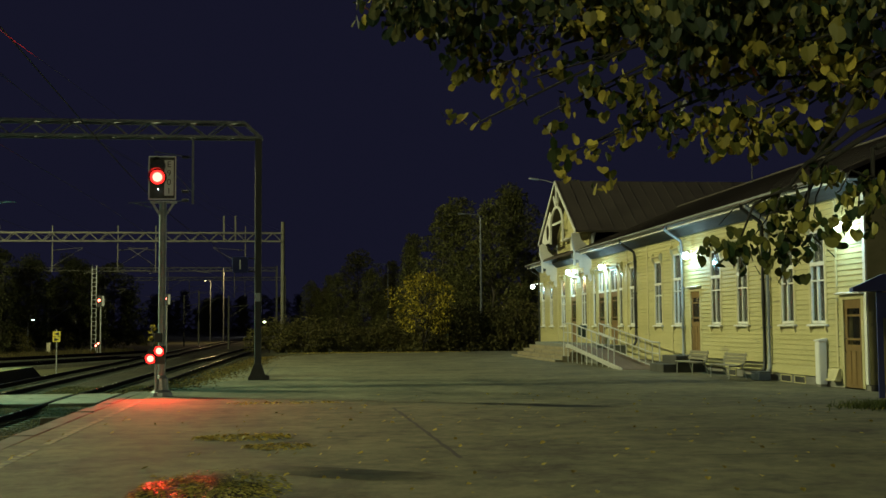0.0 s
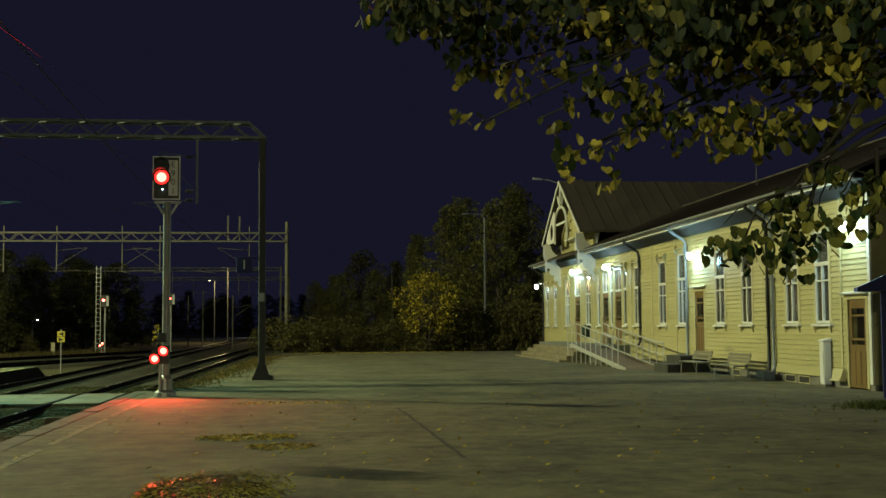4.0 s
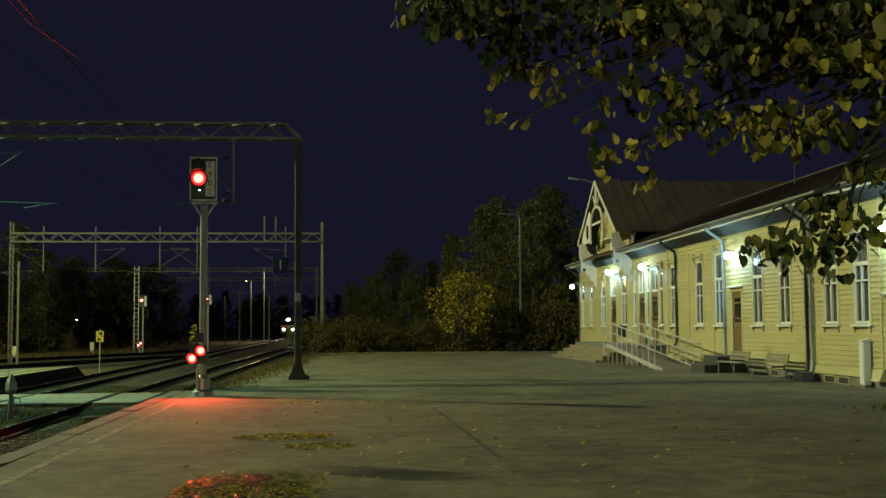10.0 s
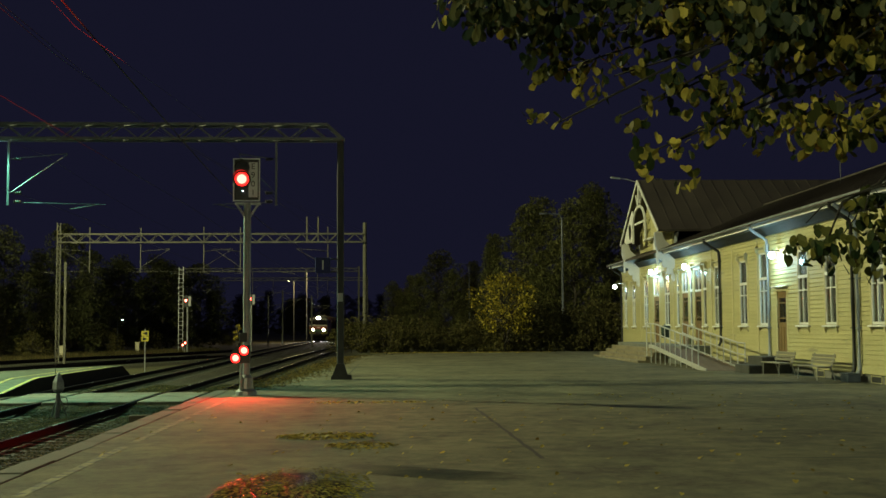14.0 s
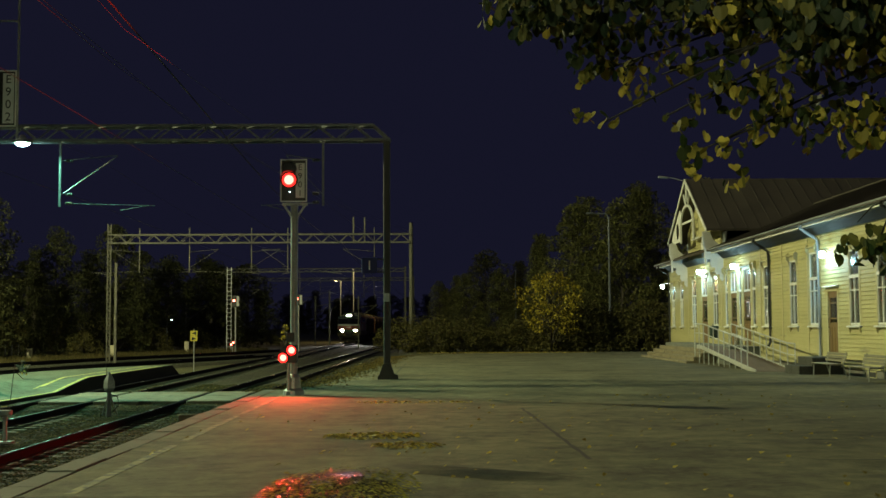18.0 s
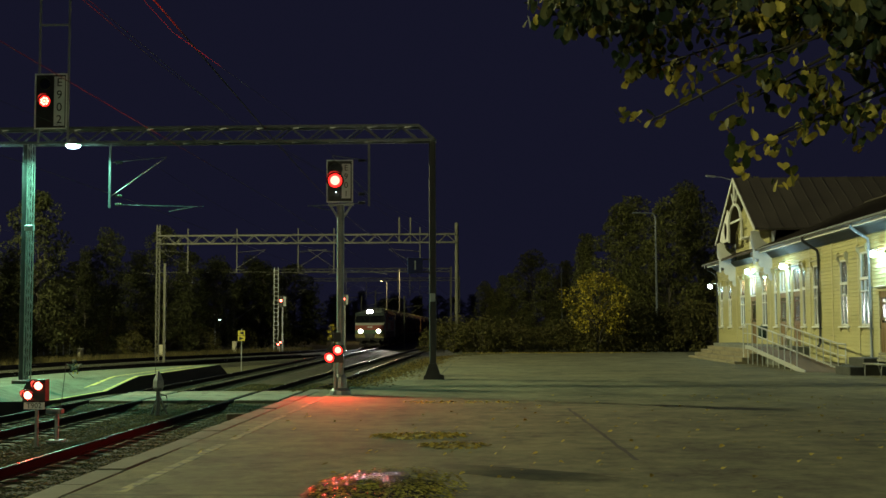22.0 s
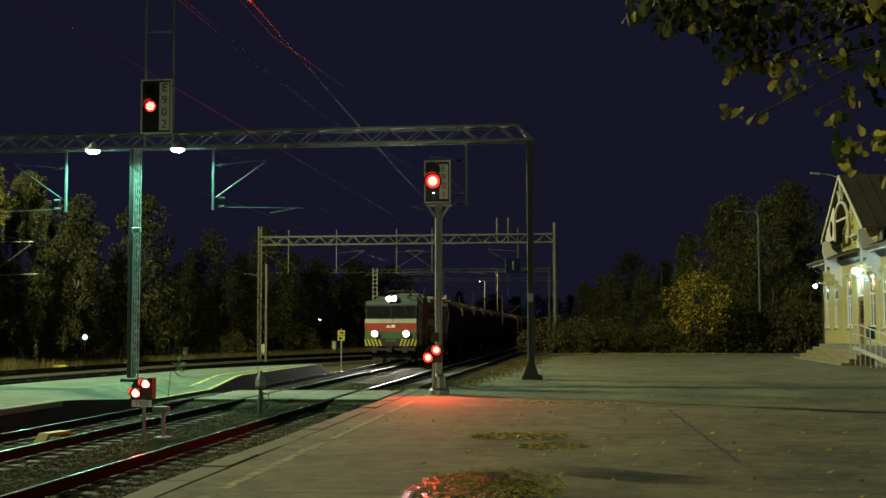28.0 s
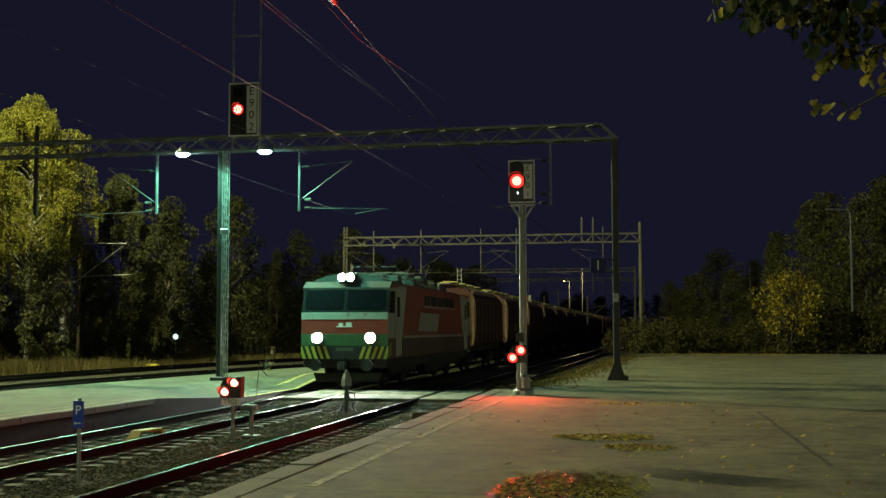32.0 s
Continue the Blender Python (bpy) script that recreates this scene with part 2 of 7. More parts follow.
RAILING = stuff("bright_galvanised", (0.42, 0.43, 0.42), (0.64, 0.65, 0.64), 0.4, metal=0.3, grain=30, patch=3, bump=0.03, depth=0.002)
OLD_STEEL = stuff("old_steel", (0.05, 0.048, 0.036), (0.13, 0.125, 0.095), 0.7, metal=0.1, grain=30, patch=2, bump=0.05, depth=0.002)


# ---- mesh tools ----
class Shape:
    """A mesh in the making: plain solids put together."""

    def __init__(self):
        self.v, self.f = [], []

    def add(self, verts, faces):
        k = len(self.v)
        self.v += [tuple(p) for p in verts]
        self.f += [tuple(i + k for i in q) for q in faces]
        return self

    def box(self, x0, x1, y0, y1, z0, z1, m=None, c=0.0):
        """A box, its edges cut by c."""
        if c:
            p = []
            for x, sx in ((x0, 1), (x1, -1)):
                for y, sy in ((y0, 1), (y1, -1)):
                    for z, sz in ((z0, 1), (z1, -1)):
                        p += [(x, y + sy * c, z + sz * c), (x + sx * c, y, z + sz * c), (x + sx * c, y + sy * c, z)]
            k = lambda i, j, h, a: (i * 4 + j * 2 + h) * 3 + a
            q = []
            for i in (0, 1):
                s = lambda face: face if i else face[::-1]
                q.append(s((k(i, 0, 0, 0), k(i, 1, 0, 0), k(i, 1, 1, 0), k(i, 0, 1, 0))))
                q.append(s((k(0, i, 0, 1), k(0, i, 1, 1), k(1, i, 1, 1), k(1, i, 0, 1))))
                q.append(s((k(0, 0, i, 2), k(1, 0, i, 2), k(1, 1, i, 2), k(0, 1, i, 2))))
                for j in (0, 1):
                    q.append((k(i, j, 0, 0), k(i, j, 0, 1), k(i, j, 1, 1), k(i, j, 1, 0)))
                    q.append((k(i, 0, j, 0), k(i, 1, j, 0), k(i, 1, j, 2), k(i, 0, j, 2)))
                    q.append((k(0, i, j, 1), k(1, i, j, 1), k(1, i, j, 2), k(0, i, j, 2)))
                    for h in (0, 1):
                        q.append((k(i, j, h, 0), k(i, j, h, 1), k(i, j, h, 2)))
        else:
            p = [(x, y, z) for x in (x0, x1) for y in (y0, y1) for z in (z0, z1)]
            q = [(0, 1, 3, 2), (4, 6, 7, 5), (0, 4, 5, 1), (2, 3, 7, 6), (0, 2, 6, 4), (1, 5, 7, 3)]
        if m:
            p = [m @ Vector(a) for a in p]
        return self.add(p, q)

    def rod(self, a, b, r, seg=8, r2=None):
        """A round bar from a to b."""
        a, b = Vector(a), Vector(b)
        q = (b - a).to_track_quat("Z", "Y")
        r2 = r if r2 is None else r2
        p = []
        for o, rad in ((a, r), (b, r2)):
            p += [o + q @ Vector((rad * math.cos(2 * math.pi * i / seg), rad * math.sin(2 * math.pi * i / seg), 0)) for i in range(seg)]
        f = [(i, (i + 1) % seg, seg + (i + 1) % seg, seg + i) for i in range(seg)]
        return self.add(p, f + [tuple(range(seg))[::-1], tuple(range(seg, 2 * seg))])

    def bar(self, a, b, w, h=None):
        """A square bar from a to b."""
        a, b = Vector(a), Vector(b)
        h = h or w
        q = (b - a).to_track_quat("Y", "Z")
        n = (b - a).length
        m = Matrix.Translation(a) @ q.to_matrix().to_4x4()
        return self.box(-w / 2, w / 2, 0, n, -h / 2, h / 2, m)

    def tube(self, pts, r, seg=6):
        """A round bar along a line of points."""
        pts = [Vector(p) for p in pts]
        p, f = [], []
        for i, o in enumerate(pts):
            way = (pts[min(i + 1, len(pts) - 1)] - pts[max(i - 1, 0)]).normalized()
            q = way.to_track_quat("Z", "Y")
            rad = r[i] if isinstance(r, (list, tuple)) else r
            p += [o + q @ Vector((rad * math.cos(2 * math.pi * j / seg), rad * math.sin(2 * math.pi * j / seg), 0)) for j in range(seg)]
        for i in range(len(pts) - 1):
            f += [(i * seg + j, i * seg + (j + 1) % seg, (i + 1) * seg + (j + 1) % seg, (i + 1) * seg + j) for j in range(seg)]
        f += [tuple(range(seg))[::-1], tuple(range(len(p) - seg, len(p)))]
        return self.add(p, f)

    def slab(self, outline, y0, y1, m=None):
        """An outline in x and z, drawn out from y0 to y1."""
        n = len(outline)
        p = [(x, y0, z) for x, z in outline] + [(x, y1, z) for x, z in outline]
        f = [(i, (i + 1) % n, n + (i + 1) % n, n + i) for i in range(n)] + [tuple(range(n))[::-1], tuple(range(n, 2 * n))]
        if m:
            p = [m @ Vector(a) for a in p]
        return self.add(p, f)

    def turned(self, profile, seg=12, m=None):
        """A profile of (radius, z) turned about z."""
        p = [(r * math.cos(2 * math.pi * j / seg), r * math.sin(2 * math.pi * j / seg), z) for r, z in profile for j in range(seg)]
        if m:
            p = [m @ Vector(a) for a in p]
        f = []
        for i in range(len(profile) - 1):
            f += [(i * seg + j, i * seg + (j + 1) % seg, (i + 1) * seg + (j + 1) % seg, (i + 1) * seg + j) for j in range(seg)]
        return self.add(p, f + [tuple(range(seg))[::-1], tuple(range(len(p) - seg, len(p)))])

    def pipe(self, a, b, r, wall, seg=18):
        """An open tube from a to b."""
        a, b = Vector(a), Vector(b)
        q = (b - a).to_track_quat("Z", "Y")
        p = [o + q @ Vector((rad * math.cos(2 * math.pi * i / seg), rad * math.sin(2 * math.pi * i / seg), 0)) for o, rad in ((a, r), (b, r), (b, r - wall), (a, r - wall)) for i in range(seg)]
        return self.add(p, [(k * seg + i, k * seg + (i + 1) % seg, (k + 1) % 4 * seg + (i + 1) % seg, (k + 1) % 4 * seg + i) for k in range(4) for i in range(seg)])

    def mesh(self, name, material, smooth=False):
        me = bpy.data.meshes.new(name)
        me.from_pydata(self.v, [], self.f)
        me.materials.append(material)
        me.validate()
        bm = bmesh.new()
        bm.from_mesh(me)
        if len(bm.faces) < 60000:
            bmesh.ops.recalc_face_normals(bm, faces=bm.faces)
        bm.to_mesh(me)
        bm.free()
        if smooth:
            me.shade_smooth()
        return me


def thing(name, label, category, place=(0, 0, 0), turn=0.0, group="", kind=""):
    """An empty at a thing's base, which carries its parts."""
    ob = new(name)
    ob.empty_display_size = 0.2
    ob.matrix_basis = pose(*place, 0, 0, turn)
    return tagged(ob, label, category, group, kind)


def part(name, shape, material, parent, label="", smooth=False, at=None):
    ob = new(name, shape if isinstance(shape, bpy.types.Mesh) else shape.mesh(name, material, smooth))
    ob.parent = parent
    if at is not None:
        ob.matrix_basis = at
    return tagged(ob, label) if label else ob


def single(name, shape, material, label, category, place=(0, 0, 0), turn=0.0, group="", kind="", smooth=False):
    """A thing of one mesh."""
    ob = new(name, shape.mesh(name, material, smooth))
    ob.matrix_basis = pose(*place, 0, 0, turn)
    return tagged(ob, label, category, group, kind)


def lettering(text, size, material, parent, m, name="lettering", align="CENTER"):
    """Words as flat letters of their own, turned into a mesh."""
    cu = bpy.data.curves.new(name, "FONT")
    cu.body, cu.size, cu.align_x, cu.align_y = text, size, align, "CENTER"
    cu.extrude = 0.002
    tmp = bpy.data.objects.new(name, cu)
    scene.collection.objects.link(tmp)
    me = bpy.data.meshes.new_from_object(tmp.evaluated_get(bpy.context.evaluated_depsgraph_get()))
    bpy.data.objects.remove(tmp)
    bpy.data.curves.remove(cu)
    me.materials.clear()
    me.materials.append(material)
    return part(name, me, material, parent, at=m)

# ---- yard floodlight mast, across the tracks ----
MAST = (-34.0, 46.5)
fl = thing("floodlight_mast", "tall steel yard mast with a ring of lit floodlights", "light mast", (MAST[0], MAST[1], -0.7))
part("mast", Shape().rod((0, 0, 0), (0, 0, 26.5), 0.3, 12, 0.14), GALV, fl)
part("ring", Shape().turned([(0.95, 26.2), (1.05, 26.2), (1.05, 26.32), (0.95, 26.32)], 20), GALV, fl)
for i in range(6):
    q = pose(0, 0, 0, 0, 0, 60 * i) @ pose(1.1, 0, 25.95, 0, 30, 0)
    b = part("floodlight", Shape().box(-0.2, 0.2, -0.25, 0.25, -0.14, 0.14, q, 0.03), DARKSTEEL, fl)
    part("floodlight_lens", Shape().box(-0.17, 0.17, -0.22, 0.22, -0.15, -0.142, q), FAR_GLOW, b)
lamp_light("floodlight", "POINT", (MAST[0], MAST[1], 24.6), 102000, (0.98, 0.99, 0.5), 0.7)

# ---- platform lamp post behind the camera ----
pl = thing("platform_lamp", "lit platform lamp on a tall grey post", "street lamp", (-4.0, -11.0, 0))
part("pole", Shape().rod((0, 0, 0), (0, 0, 8.0), 0.09, 10, 0.06), GALV, pl)
hd = part("lamp_head", Shape().box(-0.15, 0.15, -0.1, 0.7, 8.0, 8.12, c=0.03), GALV, pl)
part("lamp_lens", Shape().box(-0.12, 0.12, 0.1, 0.65, 7.975, 7.998), FAR_GLOW, hd)
lamp_light("platform_lamp_light", "POINT", (-4.0, -10.6, 7.8), 6300, (1.0, 0.97, 0.5), 0.25)

# ---- ground, platforms and tracks ----
RAIL_Z, GAUGE, ISLAND_Z = -0.45, 1.524, -0.10
FAR_U, NEAR_U = 420.0, -40.0


def track_line(base):
    """Where a track's middle lies across the station, u metres along it. The first track swings off beyond the crossing."""
    return lambda u: base + (0.00042 * max(0.0, min(u, 130) - 26) ** 1.8 if base > -8 else 0.0)


# the back tracks swing in towards the second one
BEND3 = ([-40, 40, 46, 52, 58, 64, 70, 76, 82, 88, 93], [-23.2, -23.0, -22.5, -21.9, -21.0, -20.0, -18.7, -17.1, -15.4, -13.8, -12.7])
BEND4 = ([-40, 44, 54, 62, 70, 78, 86, 94, 102, 110, 116], [-27.9, -27.9, -27.5, -26.8, -25.9, -24.5, -22.3, -19.5, -16.9, -14.7, -13.4])
SWAY = ((-400.0, 66.0, 92.0, 121.0, 171.0, 211.0, 265.0, 900.0), (0.0, 0.0, -0.33, -0.5, -0.6, -0.45, 0.0, 0.0))


def second_line(u):
    """The second track, a little wider of the first one in mid-distance."""
    near = np.linspace(u - 18.0, u + 18.0, 13)
    return track_line(-10.42)(u) + float(np.mean(np.interp(near, *SWAY)))


TRACKS = {"first": track_line(-6.24), "second": second_line, "third": lambda u: float(np.interp(u, *BEND3)), "fourth": lambda u: float(np.interp(u, *BEND4))}


def steps(start, stop, fine, grow=1.25):
    out, d = [start], fine
    while out[-1] < stop:
        out.append(min(stop, out[-1] + d))
        d *= grow
    return out


def ground_height(x, y):
    n = noise.noise((x * 0.12, y * 0.12, 0)) * 0.08 + noise.noise((x * 0.9, y * 0.9, 3)) * 0.03
    if x > -4.6:
        edge = -3.6 if y < 30 else -3.6 + min(2.3, (y - 30) * 0.15)
        k = min(1, max(0, (x - edge + 1.3) / 1.3))
        k = 0 if y < 29 and x < -3.9 else k
        z = (RAIL_Z - 0.22) * (1 - k) - 0.06 * k
        if 0 < x < 60 and y < 73:
            z = -0.12
            n = 0
    elif x < -30:
        z = RAIL_Z - 0.2 + min(0.9, (-30 - x) * 0.05)
    else:
        z = RAIL_Z - 0.36
        n *= 0.4
    return z + n


xs = sorted({-x for x in steps(30, 2500, 3)} | {x for x in steps(20, 2500, 3)} | {round(-30 + 0.55 * i, 2) for i in range(91)})
ys = sorted({-y for y in steps(40, 2500, 6)} | {y for y in steps(95, 3000, 2)} | {-40 + 1.0 * i for i in range(136)})
g = Shape()
g.v = [(x, y, ground_height(x, y)) for y in ys for x in xs]
w = len(xs)
g.f = [(j * w + i, j * w + i + 1, (j + 1) * w + i + 1, (j + 1) * w + i) for j in range(len(ys) - 1) for i in range(w - 1)]
single("ground", g, SOIL, "dark soil and dry grass around the railway yard", "ground", kind="structure", smooth=True)

# the forecourt and first platform, one sheet of worn asphalt
f = Shape()
outline = [(-3.95, -40), (-3.95, 30.6), (-3.2, 32.5), (-2.6, 40), (-2.1, 52), (-1.6, 66), (0.5, 72), (3, 74.5), (9, 75), (60, 75), (60, -40)]
n = len(outline)
f.add([(x, y, 0) for x, y in outline] + [(x, y, -0.3) for x, y in outline], [tuple(range(n))] + [(i, (i + 1) % n, n + (i + 1) % n, n + i) for i in range(n)])
single("pavement", f, ASPHALT, "worn patched asphalt of the station forecourt and platform", "pavement", kind="structure")


def rail_profile():
    return [(-0.07, 0), (0.07, 0), (0.065, 0.012), (0.012, 0.03), (0.012, 0.125), (0.035, 0.14), (0.035, 0.168), (-0.035, 0.168), (-0.035, 0.14), (-0.012, 0.125), (-0.012, 0.03), (-0.065, 0.012)]


def lay_rail(line, side, u0, u1, parent, step):
    """One rail with its worn bright top."""
    s, top, us = Shape(), Shape(), [u0]
    while us[-1] < u1:
        us.append(min(u1, us[-1] + step))
    prof, k = rail_profile(), 12
    for u in us:
        x = line(u) + side * (GAUGE / 2 + 0.035)
        s.v += [(x + a, u, RAIL_Z - 0.172 + b) for a, b in prof]
        top.v += [(x + a, u, RAIL_Z - 0.004 + b) for a, b in ((-0.03, 0), (-0.024, 0.004), (0.024, 0.004), (0.03, 0))]
    for i in range(len(us) - 1):
        s.f += [(i * k + j, i * k + (j + 1) % k, (i + 1) * k + (j + 1) % k, (i + 1) * k + j) for j in range(k)]
        top.f += [(i * 4 + j, i * 4 + j + 1, (i + 1) * 4 + j + 1, (i + 1) * 4 + j) for j in range(3)]
    rail = part("rail", s, RAIL_SIDE, parent, "rusty steel rail")
    part("rail_head", top, RAIL_TOP, rail, "rail top polished by wheels")


def make_track(key, u0, u1):
    line = TRACKS[key]
    t = thing("railway_track", "railway track on concrete sleepers in dark ballast", "railway track", group="tracks", kind="structure")
    for side in (-1, 1):
        lay_rail(line, side, u0, u1, t, 8 if key == "second" else 3)
    bed = Shape()
    us = [u0 + i * 0.5 for i in range(240)] + [80 + i * (10 if u1 > 200 else 3) for i in range(int((u1 - 80) / (10 if u1 > 200 else 3)) + 1)]
    off = [-2.6, -2.1, -1.7, -1.35, -1.0, -0.7, -0.35, 0, 0.35, 0.7, 1.0, 1.35, 1.7, 2.1, 2.6]
    right = 1.62 if key == "first" else 2.6
    for u in us:
        for o in off:
            o = min(o, right) if u < 31 else o
            lift = 0.15 * min(1.0, max(0.0, (u - 31.0) / 2.0), max(0.0, (40.0 - u) / 2.0)) if key in ("first", "second") else 0.0
            z = RAIL_Z - 0.235 + lift - (0.16 if abs(o) > 2.3 else 0.05 if abs(o) > 1.9 else 0)
            bed.v.append((line(u) + o, u, z + 0.02 * noise.noise((o * 5, u * 5, 1)) + 0.01 * noise.noise((o * 14, u * 14, 2))))
    k = len(off)
    bed.f = [(j * k + i, j * k + i + 1, (j + 1) * k + i + 1, (j + 1) * k + i) for j in range(len(us) - 1) for i in range(k - 1)]
    tagged(part("ballast", bed, BALLAST, t, smooth=False), kind="stuff")
    sl = Shape().slab([(-1.3, 0), (-1.3, 0.19), (-1.24, 0.215), (-0.5, 0.205), (-0.3, 0.16), (0.3, 0.16), (0.5, 0.205), (1.24, 0.215), (1.3, 0.19), (1.3, 0)], -0.13, 0.13).mesh("sleeper", SLEEPER)
    u, count = (-2.0 if key in ("first", "second") else 20.0), 0
    while u < min(100, u1) and count < 160:
        ob = part("sleeper", sl, SLEEPER, t, at=pose(line(u) + random.uniform(-0.02, 0.02), u, RAIL_Z - 0.42 + random.uniform(-0.008, 0.004), 0, 0, random.uniform(-0.6, 0.6)))
        u += 0.61
        count += 1
    return t


for key, stop in (("first", FAR_U), ("second", FAR_U), ("third", 92.0), ("fourth", 115.0)):
    make_track(key, NEAR_U, stop)

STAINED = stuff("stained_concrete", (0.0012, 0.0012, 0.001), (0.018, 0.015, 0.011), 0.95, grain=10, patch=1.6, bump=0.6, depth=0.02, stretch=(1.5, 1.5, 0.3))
# green of the gantry lamps' light is put into the deck's colour
DECK_TOP = stuff("platform_surface", (0.022, 0.036, 0.023), (0.115, 0.16, 0.112), 0.9, grain=20, patch=0.5, bump=0.6, stain=(0.05, 0.06, 0.04), stains=0.4, harsh=0.8, mottle=0.9)
FADED_LINE = stuff("faded_line", (0.12, 0.11, 0.07), (0.34, 0.31, 0.16), 0.85, grain=25, patch=2.5, bump=0.3, stain=(0.1, 0.096, 0.08), stains=0.9)
EDGE_LINE = stuff("yellow_edge_line", (0.25, 0.24, 0.08), (0.5, 0.47, 0.14), 0.85, grain=25, patch=2.5, bump=0.2, stain=(0.1, 0.1, 0.07), stains=0.5)
TAR = stuff("tar_seam", (0.02, 0.02, 0.018), (0.045, 0.043, 0.036), 0.8, grain=40, patch=3, bump=0.4)

# loose stones of the ballast that lie nearest, and the leaves and rusty chips among them
OCTA = np.array([(1, 0, 0), (0, 1, 0), (-1, 0, 0), (0, -1, 0), (0, 0, 1), (0, 0, -1)], float)
TRI = np.array([(0, 1, 4), (1, 2, 4), (2, 3, 4), (3, 0, 4), (1, 0, 5), (2, 1, 5), (3, 2, 5), (0, 3, 5)])


def pebbles(name, x, u, z, small, large, material, label, seed, flat=1.0):
    """Many uneven stones in one mesh."""
    rs = np.random.default_rng(seed)
    n = len(x)
    o = OCTA[None] * rs.uniform(small, large, (n, 6, 3)) * (1, 1, flat)
    a = rs.uniform(0, 6.28, n)
    ca, sa = np.cos(a)[:, None], np.sin(a)[:, None]
    v = np.stack([x[:, None] + o[..., 0] * ca - o[..., 1] * sa, u[:, None] + o[..., 0] * sa + o[..., 1] * ca, z[:, None] + o[..., 2]], -1).reshape(-1, 3)
    f = (TRI[None] + 6 * np.arange(n)[:, None, None]).reshape(-1, 3)
    me = bpy.data.meshes.new(name)
    me.from_pydata(v.tolist(), [], f.tolist())
    me.materials.append(material)
    return tagged(new(name, me), label, "ballast" if "ballast" in name else "gravel", kind="stuff")


def bed_places(n, seed, u0, u1, power):
    rs = np.random.default_rng(seed)
    u = u0 + (u1 - u0) * rs.random(n) ** power
    x = rs.uniform(-12.0, -4.4, n)
    near = np.minimum(np.abs(np.abs(x + 6.24) - 0.797), np.abs(np.abs(x + 10.42) - 0.797))
    inside = np.minimum(np.abs(x + 6.24), np.abs(x + 10.42)) < 1.3
    on_sleeper = inside & (np.abs((u + 2.0 + 0.305) % 0.61 - 0.305) < 0.11) & (rs.random(n) < 0.85)
    keep = (near > 0.1) & ~((u > 33.3) & (u < 38.2)) & ~on_sleeper
    x, u = x[keep], u[keep]
    z = RAIL_Z - 0.224 + 0.01 * np.sin(np.arange(len(x)) * 1.7) - 0.05 * np.clip((np.minimum(np.abs(x + 6.24), np.abs(x + 10.42)) - 1.7) / 0.4, 0, 1)
    z = z + 0.15 * np.minimum(1.0, np.minimum(np.maximum(0.0, (u - 31.0) / 2.0), np.maximum(0.0, (40.0 - u) / 2.0)))
    return x, u, z


STONES = leafy("crushed_stone", (0.014, 0.017, 0.008), (0.065, 0.07, 0.032), 0.95, 0.05, 1.2)
CHIPS = leafy("rusty_chips", (0.03, 0.024, 0.008), (0.22, 0.165, 0.05), 0.9, 0.1, 1.6)
pebbles("ballast_stones", *bed_places(80000, 3, 8, 48, 1.25), 0.018, 0.044, STONES, "loose grey crushed stones between the rails", 4, 0.28)
pebbles("ballast_chips", *bed_places(42000, 5, 8, 48, 1.25), 0.014, 0.034, CHIPS, "rusty chips and dead leaves among the ballast", 6, 0.22)
# stony verge with dead leaves where the asphalt ends beyond the signal
rs = np.random.default_rng(8)
u = rs.uniform(30.2, 74, 5200)
x = np.interp(u, [30, 32.5, 40, 52, 66, 74], [-3.95, -3.2, -2.6, -2.1, -1.6, 2.4]) + rs.normal(-0.25, 0.45, 5200)
pebbles("verge_gravel", x, u, np.where(x > np.interp(u, [30, 32.5, 40, 52, 66, 74], [-3.95, -3.2, -2.6, -2.1, -1.6, 2.4]), 0.006, -0.03), 0.012, 0.05, CHIPS, "loose gravel and dead leaves along the asphalt's broken edge", 9, 0.5)

# old joints and the worn safety line in the platform's asphalt
seam = thing("asphalt_seams", "dark tar seams and joints in the forecourt asphalt", "asphalt seam", kind="structure")
for a, b, w in (((1.95, 14.2), (1.85, 23.2), 0.07), ((-3.95, 11.3), (0.4, 11.2), 0.05), ((-3.95, 27.6), (11, 23.6), 0.04), ((-3.95, 16.6), (-1.2, 16.5), 0.03), ((-2.3, 36.0), (12.0, 33.6), 0.05), ((4.6, 14.0), (9.5, 13.6), 0.05), ((-1.2, 36.2), (-1.0, 52), 0.05)):
    s, n = Shape(), 24
    pts = [(a[0] + (b[0] - a[0]) * i / n + 0.05 * noise.noise((i * 0.7, a[0], 2)), a[1] + (b[1] - a[1]) * i / n + 0.05 * noise.noise((i * 0.7, a[1], 7))) for i in range(n + 1)]
    wx, wy = (b[1] - a[1]), -(b[0] - a[0])
    q = math.hypot(wx, wy)
    s.v = [(x + e * wx / q * w * (0.35 + 0.5 * abs(noise.noise((x, y, 3)))), y + e * wy / q * w * (0.35 + 0.5 * abs(noise.noise((x, y, 3)))), 0.0035) for x, y in pts for e in (-1, 1)]
    s.f = [(2 * i, 2 * i + 1, 2 * i + 3, 2 * i + 2) for i in range(n)]
    part("tar_seam", s, TAR, seam)
line = thing("safety_line", "faded yellow safety line along the platform edge", "platform marking", kind="structure")
for i in range(20):
    u = -6 + i * 1.75
    if u < 29.5:
        part("line_dash", Shape().box(-3.56, -3.44, u, u + (1.72 if i % 3 else 1.2), -0.01, 0.004), FADED_LINE, line)

